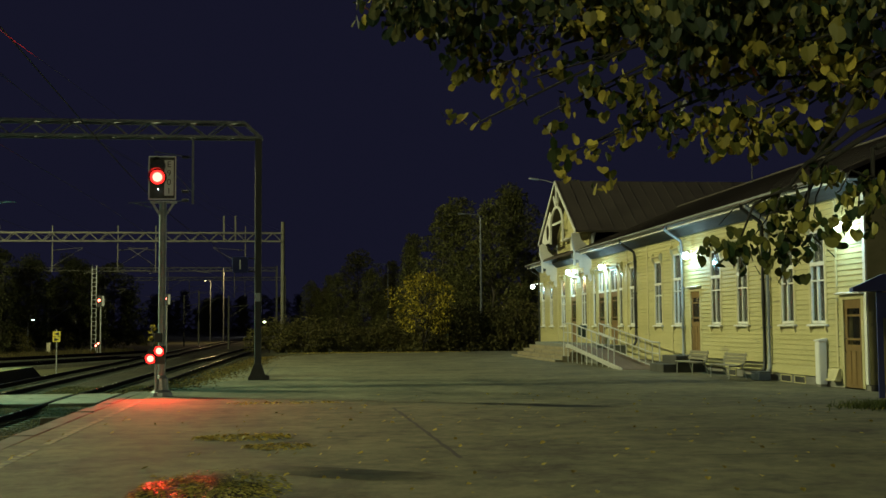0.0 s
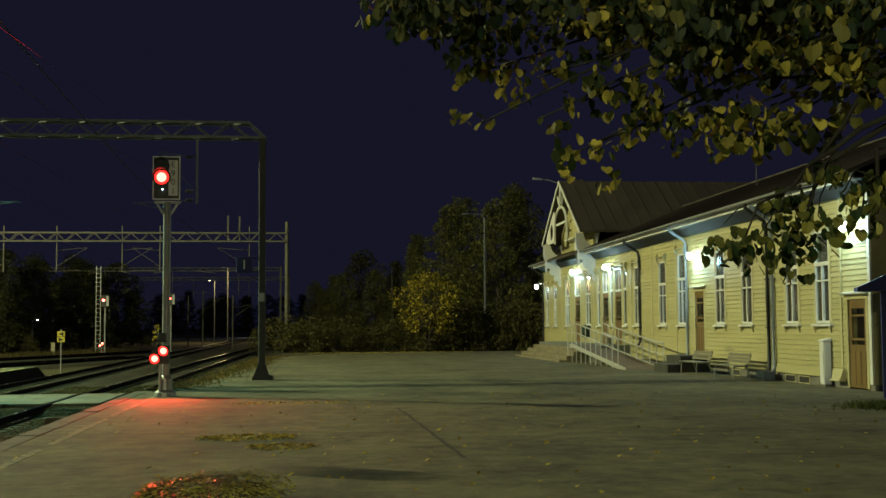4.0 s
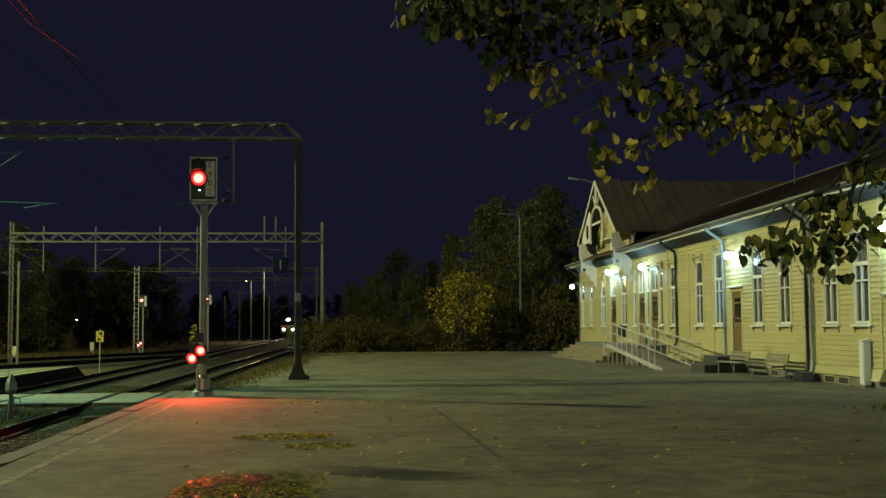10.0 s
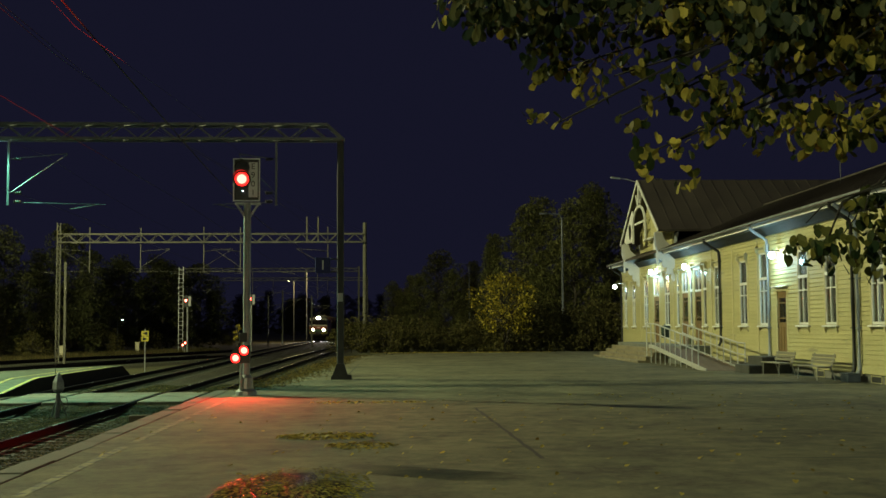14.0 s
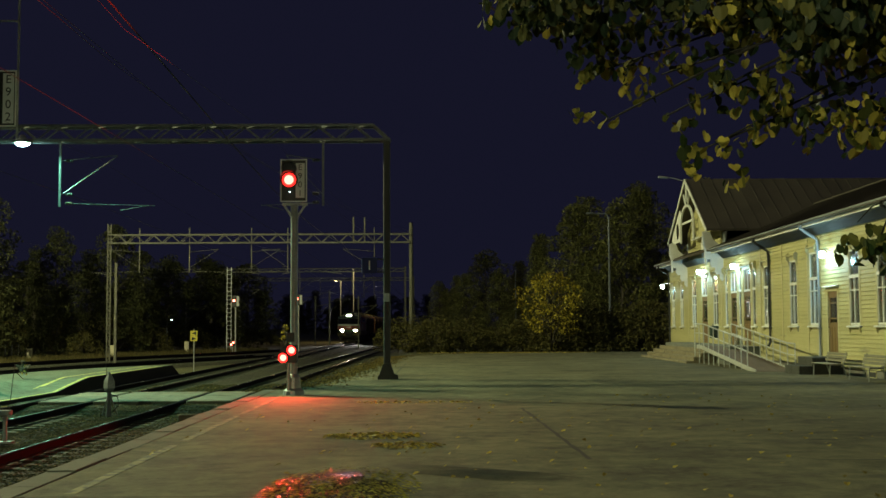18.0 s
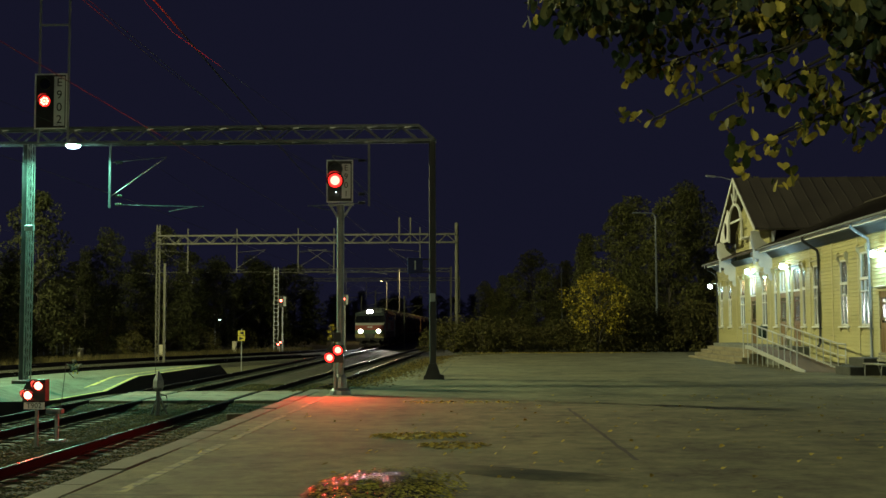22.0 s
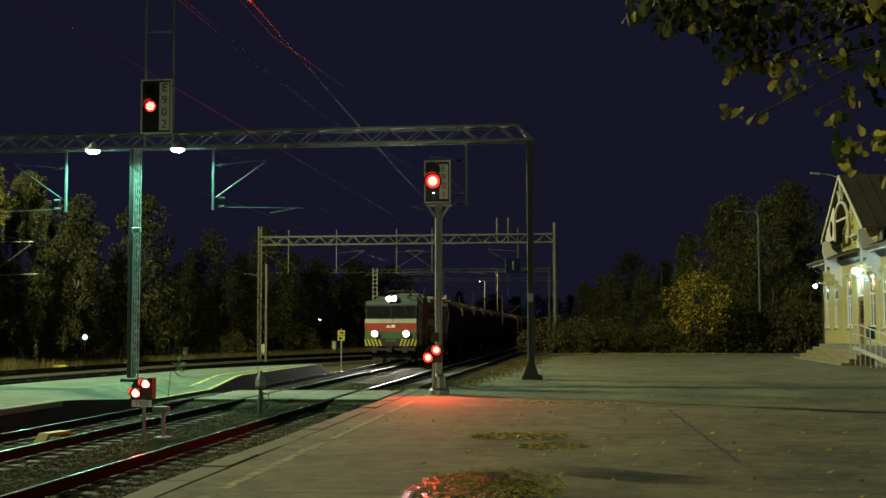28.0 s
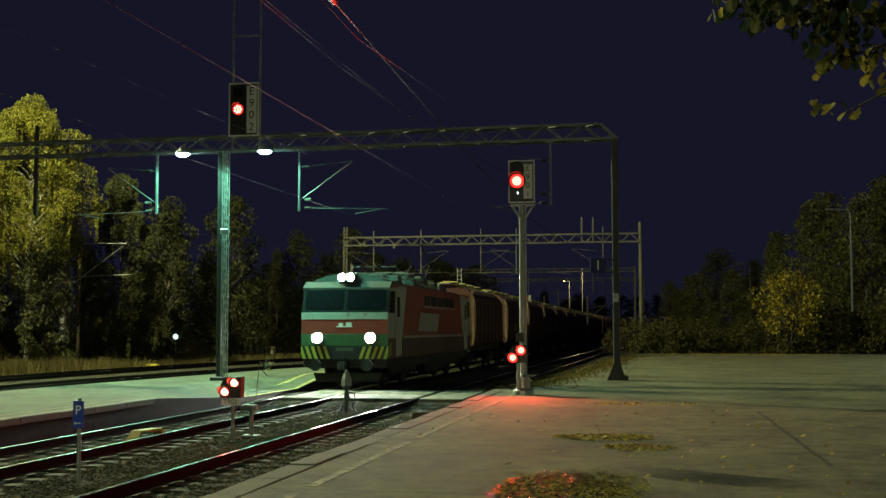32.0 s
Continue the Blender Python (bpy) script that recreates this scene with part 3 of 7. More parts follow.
# granite kerb of the first platform
kerb = thing("platform_kerb", "row of worn concrete kerb stones along the platform edge", "kerb", kind="structure")
stone = Shape().box(-0.175, 0.175, 0.008, 1.242, -0.42, 0.012, c=0.018).mesh("kerb_stone", KERB)
for i in range(40):
    u = -18.0 + 1.25 * i
    if u < 30:
        part("kerb_stone", stone, KERB, kerb, at=pose(-4.13 + random.uniform(-0.015, 0.015), u, random.uniform(-0.012, 0.008), random.uniform(-0.3, 0.3), 0, random.uniform(-0.4, 0.4)))

# the island platform beyond the second track
isl = thing("island_platform", "low island platform with pale concrete top and dark stained edge", "platform", kind="structure")
EDGE = -12.05


def island_top(x, u):
    """The deck's height: level, but for the dip at its edge down to the crossing."""
    down = min(max((u - 27.0) / 6.0, 0), 1) - min(max((u - 38.0) / 3.5, 0), 1)
    side = min(max((x + 14.0) / 1.1, 0), 1)
    if u > 55:
        return ISLAND_Z - 0.28 * (u - 55)
    return ISLAND_Z - (ISLAND_Z - RAIL_Z - 0.02) * down * side


us = [-40, -10, 5, 15, 20, 24] + [26 + 0.75 * i for i in range(24)] + [44.5, 46, 48, 50, 51.5, 53, 54.5, 55, 57]
xs = [-17.8, -16, -14.6, -14.0, -13.7, -13.4, -13.1, -12.8, -12.4, EDGE]
w = len(xs)
s = Shape()
island_back = lambda u: float(np.interp(u, [30, 40, 48, 52.5, 55, 57], [-17.8, -16.7, -15.8, -14.3, -12.6, -12.4]))
s.v = [(max(x, island_back(u)), u, island_top(max(x, island_back(u)), u) + 0.004) for u in us for x in xs]
s.f = [(j * w + i, j * w + i + 1, (j + 1) * w + i + 1, (j + 1) * w + i) for j in range(len(us) - 1) for i in range(w - 1)]
part("platform_deck", s, DECK_TOP, isl, "pale worn platform surface")
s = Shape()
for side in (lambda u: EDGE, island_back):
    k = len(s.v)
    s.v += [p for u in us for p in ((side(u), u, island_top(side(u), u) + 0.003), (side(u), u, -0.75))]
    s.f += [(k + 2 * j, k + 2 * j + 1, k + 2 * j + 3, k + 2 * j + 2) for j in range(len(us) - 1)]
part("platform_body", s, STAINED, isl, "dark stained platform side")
cop = Shape().box(-0.3, 0.04, 0.01, 1.49, -0.13, 0.012, c=0.015).mesh("coping_slab", CONCRETE)
for i in range(36):
    u = -14.0 + 1.5 * i
    if u < 25.6:
        part("coping_slab", cop, CONCRETE, isl, at=pose(-12.04 + random.uniform(-0.012, 0.012), u, ISLAND_Z + 0.004 + random.uniform(0, 0.01), 0, 0, random.uniform(-0.3, 0.3)))
s = Shape()
for x0 in (-12.75,):
    k = len(s.v)
    run = [u for u in us if u < 27.5]
    s.v += [(x, u, island_top(x, u) + 0.012) for u in run for x in (x0, x0 + 0.14)]
    s.f += [(k + 2 * j, k + 2 * j + 1, k + 2 * j + 3, k + 2 * j + 2) for j in range(len(run) - 1)]
part("safety_line", s, FADED_LINE, isl, "faded yellow safety line")
for x0, u0 in ((-12.2, 32.5), (-13.0, 33.2)):
    s = Shape()
    run = [u for u in us if u0 < u < 54]
    s.v = [(x, u, island_top(x, u) + 0.014) for u in run for x in (x0, x0 + 0.12)]
    s.f = [(2 * j, 2 * j + 1, 2 * j + 3, 2 * j + 2) for j in range(len(run) - 1)]
    part("edge_line", s, EDGE_LINE, isl, "yellow line along the platform's sloping edge")

CROSSING = stuff("crossing_concrete", (0.07, 0.075, 0.055), (0.18, 0.185, 0.14), 0.9, grain=40, patch=1.2, bump=0.4, stain=(0.03, 0.03, 0.025), stains=0.35)
# the level crossing of boards and panels for passengers
cross = thing("track_crossing", "pale concrete panels laid between the rails as a foot crossing", "crossing", kind="structure")
for a, b in ((-11.1, -9.74), (-9.55, -7.1), (-6.9, -5.6), (-5.35, -4.0)):
    for i in range(2):
        u = 33.4 + i * 2.35
        part("crossing_panel", Shape().box(a, b, u, u + 2.33, RAIL_Z - 0.2, RAIL_Z + 0.01 + random.uniform(-0.01, 0.01), c=0.02), CROSSING, cross)

# gantry steel darkened in its colour, standing in for unlit faces
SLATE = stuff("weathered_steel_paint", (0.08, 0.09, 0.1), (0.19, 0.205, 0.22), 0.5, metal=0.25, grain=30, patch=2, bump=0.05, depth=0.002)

# ---- gantries ----
def truss(name, parent, material, a, b, z0, z1, depth, bay):
    """A lattice beam between two places across the tracks."""
    s = Shape()
    u = a[1]
    for z in (z0, z1):
        for d in (-depth / 2, depth / 2):
            s.bar((a[0], u + d, z), (b[0], u + d, z), 0.075)
    n = int(abs(b[0] - a[0]) / bay)
    for i in range(n):
        x0, x1 = a[0] + (b[0] - a[0]) * i / n, a[0] + (b[0] - a[0]) * (i + 1) / n
        xm = (x0 + x1) / 2
        for d in (-depth / 2, depth / 2):
            s.bar((x0, u + d, z0), (xm, u + d, z1), 0.04)
            s.bar((xm, u + d, z1), (x1, u + d, z0), 0.04)
        for z in (z0, z1):
            s.bar((x0, u - depth / 2, z), (xm, u + depth / 2, z), 0.03)
            s.bar((xm, u + depth / 2, z), (x1, u - depth / 2, z), 0.03)
    return part(name, s, material, parent, "lattice beam of steel angles")


def drop_arm(parent, x, u, top, bottom, reach, material):
    """A hanging post with the tube arms that hold a contact wire."""
    post = part("drop_post", Shape().bar((x, u, top), (x, u, bottom), 0.065), material, parent)
    s = Shape()
    e = x + reach
    s.tube([(x, u, bottom + 1.45), (e - reach * 0.1, u, bottom + 1.62)], 0.015)
    s.tube([(x, u, bottom + 0.35), (e - reach * 0.1, u, bottom + 1.60)], 0.015)
    s.tube([(x + reach * 0.1, u, bottom + 0.1), (e + reach * 0.5, u, bottom + 0.02)], 0.013)
    s.tube([(e + reach * 0.4, u, bottom + 0.03), (e - reach * 0.05, u, bottom - 0.12)], 0.018)
    part("registration_arm", s, material, post)
    for zz in (1.45, 0.38, 0.1):
        way = pose(x + reach * 0.09, u, bottom + zz + 0.01, 0, 90 if reach > 0 else -90, 0)
        part("insulator", Shape().turned([(0.03, 0), (0.06, 0.02), (0.03, 0.04), (0.06, 0.08), (0.03, 0.1), (0.06, 0.14), (0.03, 0.16), (0.06, 0.2), (0.03, 0.22)], 8, way), BLACK_PAINT, post)
    return post


NEAR_G = 36.5
gan = thing("overhead_line_gantry", "grey steel lattice gantry over the tracks with lamps", "gantry", (0, 0, 0))
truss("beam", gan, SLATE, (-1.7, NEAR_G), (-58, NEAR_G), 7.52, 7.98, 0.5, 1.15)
s = Shape()
for d in (-0.25, 0.25):
    s.bar((-1.7, NEAR_G + d, 7.98), (-1.2, NEAR_G + d, 7.52), 0.07)
    s.bar((-1.7, NEAR_G + d, 7.52), (-1.2, NEAR_G + d, 7.52), 0.07)
s.bar((-1.2, NEAR_G - 0.25, 7.52), (-1.2, NEAR_G + 0.25, 7.52), 0.07)
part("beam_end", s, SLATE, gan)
# column coloured dark in place of its unlit face
col = part("column", Shape().box(-1.395, -1.185, NEAR_G - 0.13, NEAR_G + 0.13, 0.3, 7.5, c=0.02), DARKSTEEL, gan, "dark steel column")
part("column_plate", Shape().box(-1.37, -1.21, NEAR_G - 0.16, NEAR_G - 0.131, 2.42, 2.68), SIGN_GREY, col, "small pale plate on the column")
part("column_foot", Shape().slab([(-1.58, 0), (-0.94, 0), (-0.95, 0.13), (-1.07, 0.16), (-1.18, 0.5), (-1.40, 0.5), (-1.52, 0.16), (-1.57, 0.1)], NEAR_G - 0.25, NEAR_G + 0.25), DARKSTEEL, col)
mid = Shape()
for x in (-14.19, -14.04):
    for d in (-0.1, 0.1):
        mid.bar((x, NEAR_G + d, -0.1), (x, NEAR_G + d, 7.5), 0.03)
n = 8
for i in range(n):
    z0, z1 = 7.5 * i / n, 7.5 * (i + 1) / n
    for d in (-0.1, 0.1):
        mid.bar((-14.19, NEAR_G + d, z0), (-14.04, NEAR_G + d, (z0 + z1) / 2), 0.024)
        mid.bar((-14.04, NEAR_G + d, (z0 + z1) / 2), (-14.19, NEAR_G + d, z1), 0.024)
mc = part("column", mid, GALV, gan, "lattice column standing on the island platform")
part("channel", Shape().box(-14.35, -14.205, NEAR_G - 0.11, NEAR_G + 0.11, -0.05, 7.5, c=0.012), DARKSTEEL, mc, "dark steel channel")
part("plinth", Shape().box(-14.5, -13.9, NEAR_G - 0.3, NEAR_G + 0.3, -0.4, 0.03, c=0.03), DARKSTEEL, mc)
part("clamp", Shape().box(-14.2, -13.9, NEAR_G - 0.26, NEAR_G - 0.14, 4.72, 4.9, c=0.02), GALV, mc)
for x, r in ((-3.3, -1.3), (-11.57, 2.0), (-16.56, -2.0), (-24.5, -2.0), (-30.5, 2.0)):
    drop_arm(gan, x, NEAR_G, 7.5, 5.45, r, SLATE)
part("drop_post", Shape().bar((-21.0, NEAR_G, 8.6), (-21.0, NEAR_G, 5.5), 0.11), DARKSTEEL, gan)


def platform_lamp(parent, x, u, z):
    """A hanging dish lamp."""
    l = part("lamp_housing", Shape().turned([(0.05, 0.24), (0.1, 0.2), (0.13, 0.1), (0.27, 0.0), (0.25, -0.03)], 16, pose(x, u, z)), GALV, parent)
    part("lamp_lens", Shape().turned([(0.22, -0.031), (0.2, -0.07), (0.13, -0.11), (0.02, -0.125)], 16, pose(x, u, z)), COOL_GLOW, l, "glowing blue-white lens")


for x in (-12.67, -15.53):
    platform_lamp(gan, x, NEAR_G - 0.3, 7.45)
    lamp_light("gantry_lamp_light", "SPOT", (x, NEAR_G - 0.3, 7.24), 1800, (0.27, 1.0, 0.64), 0.12, (x, NEAR_G - 0.301, 0), 168, 0.45)

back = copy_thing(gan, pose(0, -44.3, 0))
for x in (-12.67, -15.53):
    lamp_light("gantry_lamp_light", "SPOT", (x, NEAR_G - 44.6, 7.24), 1800, (0.27, 1.0, 0.64), 0.12, (x, NEAR_G - 44.601, 0), 168, 0.45)

FAR_G = 80.7
far = thing("overhead_line_gantry", "second steel lattice gantry further along the tracks", "gantry")
truss("beam", far, OLD_STEEL, (-1.25, FAR_G), (-22.1, FAR_G), 7.55, 8.12, 0.5, 1.2)
c = part("column", Shape().rod((-1.17, FAR_G, -0.3), (-1.17, FAR_G, 8.9), 0.16, 12, 0.13), OLD_STEEL, far)
s = Shape()
for x in (-22.2, -21.98):
    s.bar((x, FAR_G, -0.8), (x, FAR_G, 8.9), 0.07)
for i in range(18):
    z = -0.6 + i * 0.52
    s.bar((-22.2, FAR_G, z), (-21.98, FAR_G, z + 0.26), 0.045)
    s.bar((-21.98, FAR_G, z + 0.26), (-22.2, FAR_G, z + 0.52), 0.045)
part("column", s, OLD_STEEL, far, "old lattice column")
part("column", Shape().bar((-21.6, FAR_G, -0.8), (-21.6, FAR_G, 6.2), 0.16), OLD_STEEL, far)
for x, r in ((-16.55, 2.2), (-12.25, 2.2), (-9.74, -2.0), (-3.73, -2.4), (-20.0, -2.2)):
    drop_arm(far, x, FAR_G, 8.6, 5.48, r, OLD_STEEL)
for x in (-5.18, -4.4):
    part("drop_post", Shape().bar((x, FAR_G, 7.5), (x, FAR_G, 9.3), 0.1), OLD_STEEL, far)

# two lighter frames still further off
for u, x0, x1 in ((127.0, -2.5, -31.0), (151.0, -1.9, -27.0)):
    fr = thing("overhead_line_gantry", "slender distant gantry over all the tracks", "gantry")
    truss("beam", fr, OLD_STEEL, (x0, u), (x1, u), 7.75, 8.1, 0.4, 1.5)
    for x in (x0, x1):
        part("column", Shape().bar((x, u, -0.8), (x, u, 8.3), 0.2), OLD_STEEL, fr)
    for x, r in ((-14.0, 2.2), (-8.3, -1.8), (-7.0, 1.8), (-21.0, -2.0)):
        drop_arm(fr, x, u, 7.75, 5.45, r, OLD_STEEL)

# ---- station house ----
FACE0, FACE_U, FACE_TURN = 13.42, 26.24, -1.0
HOUSE = pose(FACE0, FACE_U, 0, 0, 0, FACE_TURN)
LONG, DEEP, WALL_TOP = 41.6, 10.5, 5.02
st = thing("station_house", "pale yellow wooden station house with white trim and lit wall lamps", "house", (FACE0, FACE_U, 0), FACE_TURN)
# in the house's own space: y runs along the front, x into the house; openings are (middle, width, foot, top, kind)
WINDOWS = [(2.73, 0.88, 1.62, 4.05), (4.72, 0.88, 1.62, 4.05), (8.2, 0.9, 1.62, 4.05), (10.62, 0.9, 1.62, 4.05), (14.74, 0.9, 1.62, 4.2), (17.15, 0.9, 1.62, 4.05), (20.8, 0.9, 1.62, 4.05),
           (29.84, 1.05, 1.62, 4.05), (34.75, 1.05, 1.62, 4.05), (38.0, 0.85, 1.62, 3.9), (40.4, 0.85, 1.62, 3.9), (22.75, 0.5, 1.62, 4.05), (25.12, 0.45, 1.62, 4.05), (27.6, 0.5, 1.62, 4.05)]
DOORS = [(0.80, 0.95, 0.04, 2.2, 0), (12.76, 0.95, 0.66, 2.76, 0), (23.95, 1.15, 0.78, 3.1, 1), (26.3, 1.15, 0.78, 3.1, 1), (32.3, 1.25, 0.78, 3.1, 1)]
HOLES = [(s - w / 2, s + w / 2, a, b) for s, w, a, b in WINDOWS] + [(s - w / 2, s + w / 2, a, b + (0.95 if t else 0)) for s, w, a, b, t in DOORS]


def gaps(z0, z1, y0, y1, pad=0.0):
    """The stretches of the front between z0 and z1 that no opening cuts."""
    cuts = sorted((a - pad, b + pad) for a, b, c, d in HOLES if d + pad > z0 and c - pad < z1)
    out, at = [], y0
    for a, b in cuts:
        if a > at:
            out.append((at, a))
        at = max(at, b)
    return out + [(at, y1)] if at < y1 else out


core = Shape()
levels = sorted({0.15, WALL_TOP} | {z for h in HOLES for z in h[2:] if z > 0.15})
for z0, z1 in zip(levels, levels[1:]):
    for a, b in gaps(z0 + 1e-4, z1 - 1e-4, 0, LONG):
        core.box(0.03, 0.22, a, b, z0, z1)
core.box(0.22, DEEP, 0, 0.2, 0.15, WALL_TOP)
core.box(0.22, DEEP, LONG - 0.2, LONG, 0.15, WALL_TOP)
core.box(DEEP - 0.2, DEEP, 0.2, LONG - 0.2, 0.15, WALL_TOP)
wall = part("wall", core, YELLOW_BOARD, st)
part("floor", Shape().box(0.22, DEEP - 0.2, 0.2, LONG - 0.2, 0.3, 0.6), PLANK, st)
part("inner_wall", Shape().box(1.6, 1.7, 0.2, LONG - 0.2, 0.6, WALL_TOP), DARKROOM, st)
part("attic_floor", Shape().box(0.22, DEEP - 0.2, 0.2, LONG - 0.2, WALL_TOP - 0.2, WALL_TOP), PLANK, st)

CASING = stuff("cream_trim", (0.42, 0.38, 0.2), (0.58, 0.53, 0.3), 0.6, grain=25, patch=2, bump=0.08, depth=0.002)
# stone base with vents, and the sloping board over it
base = part("stone_base", Shape().box(0.0, 0.3, 1.35, LONG, -0.3, 0.26, c=0.02), STONE, st, "grey stone base")
part("base_end", Shape().box(0.0, DEEP, -0.01, 0.3, -0.3, 0.16, c=0.02), STONE, st)
for s in (4.05, 5.0, 9.3, 15.9):
    v = part("base_vent", Shape().box(-0.02, 0.0, s - 0.36, s - 0.33, 0.02, 0.18).box(-0.02, 0.0, s + 0.33, s + 0.36, 0.02, 0.18).box(-0.025, 0.0, s - 0.37, s + 0.37, 0.18, 0.205).box(-0.025, 0.0, s - 0.37, s + 0.37, 0.0, 0.02), CASING, base, "pale vent frame")
    part("vent_grille", Shape().box(-0.008, 0.0, s - 0.33, s + 0.33, 0.02, 0.18), DARKSTEEL, v)
for a, b in gaps(0.2, 0.5, 1.35, LONG, 0.1):
    part("skirting_board", Shape().slab([(0.03, 0.24), (-0.07, 0.24), (-0.05, 0.44), (0.0, 0.5), (0.03, 0.5)], a + 0.01, b - 0.01), YELLOW_BOARD, st, "broad pale yellow skirting board")


def set_forward(ob, d, fixed):
    """Moves a sash or leaf out towards the wall's face; the trim named in fixed stays."""
    ob.location.x = -d
    for c in ob.children:
        if c.name.startswith(fixed):
            c.location.x = d


def window(s, w, z0, z1):
    """A tall sash with one pane over four, casing, hood and bracketed sill."""
    win = part("window", Shape().box(0.03, 0.08, s - w / 2, s - w / 2 + 0.06, z0, z1).box(0.03, 0.08, s + w / 2 - 0.06, s + w / 2, z0, z1).box(0.03, 0.08, s - w / 2, s + w / 2, z1 - 0.06, z1).box(0.03, 0.08, s - w / 2, s + w / 2, z0, z0 + 0.07), WHITE_TRIM, st, "white wooden sash window")
    tz = z0 + (z1 - z0) * 0.64
    part("glazing_bar", Shape().box(0.015, 0.085, s - w / 2, s + w / 2, tz - 0.05, tz + 0.05), WHITE_TRIM, win)
    if w > 0.6:
        part("glazing_bar", Shape().box(0.022, 0.08, s - 0.035, s + 0.035, z0 + 0.07, tz - 0.05), WHITE_TRIM, win)
        part("glazing_bar", Shape().box(0.03, 0.08, s - w / 2 + 0.06, s + w / 2 - 0.06, tz - 0.46, tz - 0.42), WHITE_TRIM, win)
    xs = [(s - w / 2 + 0.05, s - 0.025), (s + 0.025, s + w / 2 - 0.05)] if w > 0.6 else [(s - w / 2 + 0.05, s + w / 2 - 0.05)]
    for a, b in xs:
        for c, d in ((z0 + 0.06, tz - 0.445), (tz - 0.435, tz - 0.04)):
            p = part("pane", Shape().box(0.055, 0.059, a, b, c, d), GLASS, win)
            p.visible_shadow = False
    p = part("pane", Shape().box(0.055, 0.059, s - w / 2 + 0.05, s + w / 2 - 0.05, tz + 0.04, z1 - 0.05), GLASS, win)
    p.visible_shadow = False
    cur = Shape()
    n = 14
    pts = [(0.15 + 0.015 * math.sin(i * 1.9), s - w / 2 + 0.01 + (w - 0.02) * i / n) for i in range(n + 1)]
    cur.add([(x, y, z) for z in (z0 + 0.01, z1 - 0.01) for x, y in pts], [(i, i + 1, n + 2 + i, n + 1 + i) for i in range(n)])
    part("curtain", cur, CURTAIN, win, "dark drawn curtain")
    e = 0.11
    case = Shape().box(-0.035, 0.1, s - w / 2 - e, s - w / 2 - 0.002, z0 - 0.02, z1 + 0.02).box(-0.035, 0.1, s + w / 2 + 0.002, s + w / 2 + e, z0 - 0.02, z1 + 0.02).box(-0.04, 0.1, s - w / 2 - e, s + w / 2 + e, z1 + 0.002, z1 + 0.15)
    part("casing", case, CASING, win, "cream painted casing")
    hood = Shape().slab([(0.0, z1 + 0.15), (-0.13, z1 + 0.15), (-0.15, z1 + 0.19), (0.0, z1 + 0.25)], s - w / 2 - e - 0.05, s + w / 2 + e + 0.05)
    for k in (-1, 1):
        o = s + k * (w / 2 + e * 0.5)
        hood.slab([(0, z1 - 0.25), (-0.05, z1 - 0.22), (-0.07, z1 - 0.05), (-0.14, z1 + 0.05), (-0.16, z1 + 0.22), (-0.08, z1 + 0.3), (0, z1 + 0.26)], o - 0.05, o + 0.05)
    part("hood", hood, CASING, win)
    sill = Shape().slab([(0.1, z0), (-0.11, z0 - 0.03), (-0.11, z0 - 0.075), (0.1, z0 - 0.07)], s - w / 2 - e - 0.04, s + w / 2 + e + 0.04)
    part("sill", sill, WHITE_TRIM, win)
    for k in (-1, 1):
        o = s + k * (w / 2 + 0.04)
        part("sill_bracket", Shape().slab([(0, z0 - 0.075), (-0.09, z0 - 0.075), (-0.075, z0 - 0.16), (-0.04, z0 - 0.24), (0, z0 - 0.29)], o - 0.04, o + 0.04), CASING, win)
    part("apron", Shape().box(-0.03, 0.0, s - w / 2 - 0.02, s + w / 2 + 0.02, z0 - 0.21, z0 - 0.17), CASING, win)
    set_forward(win, 0.05, ("casing", "hood", "sill", "apron"))


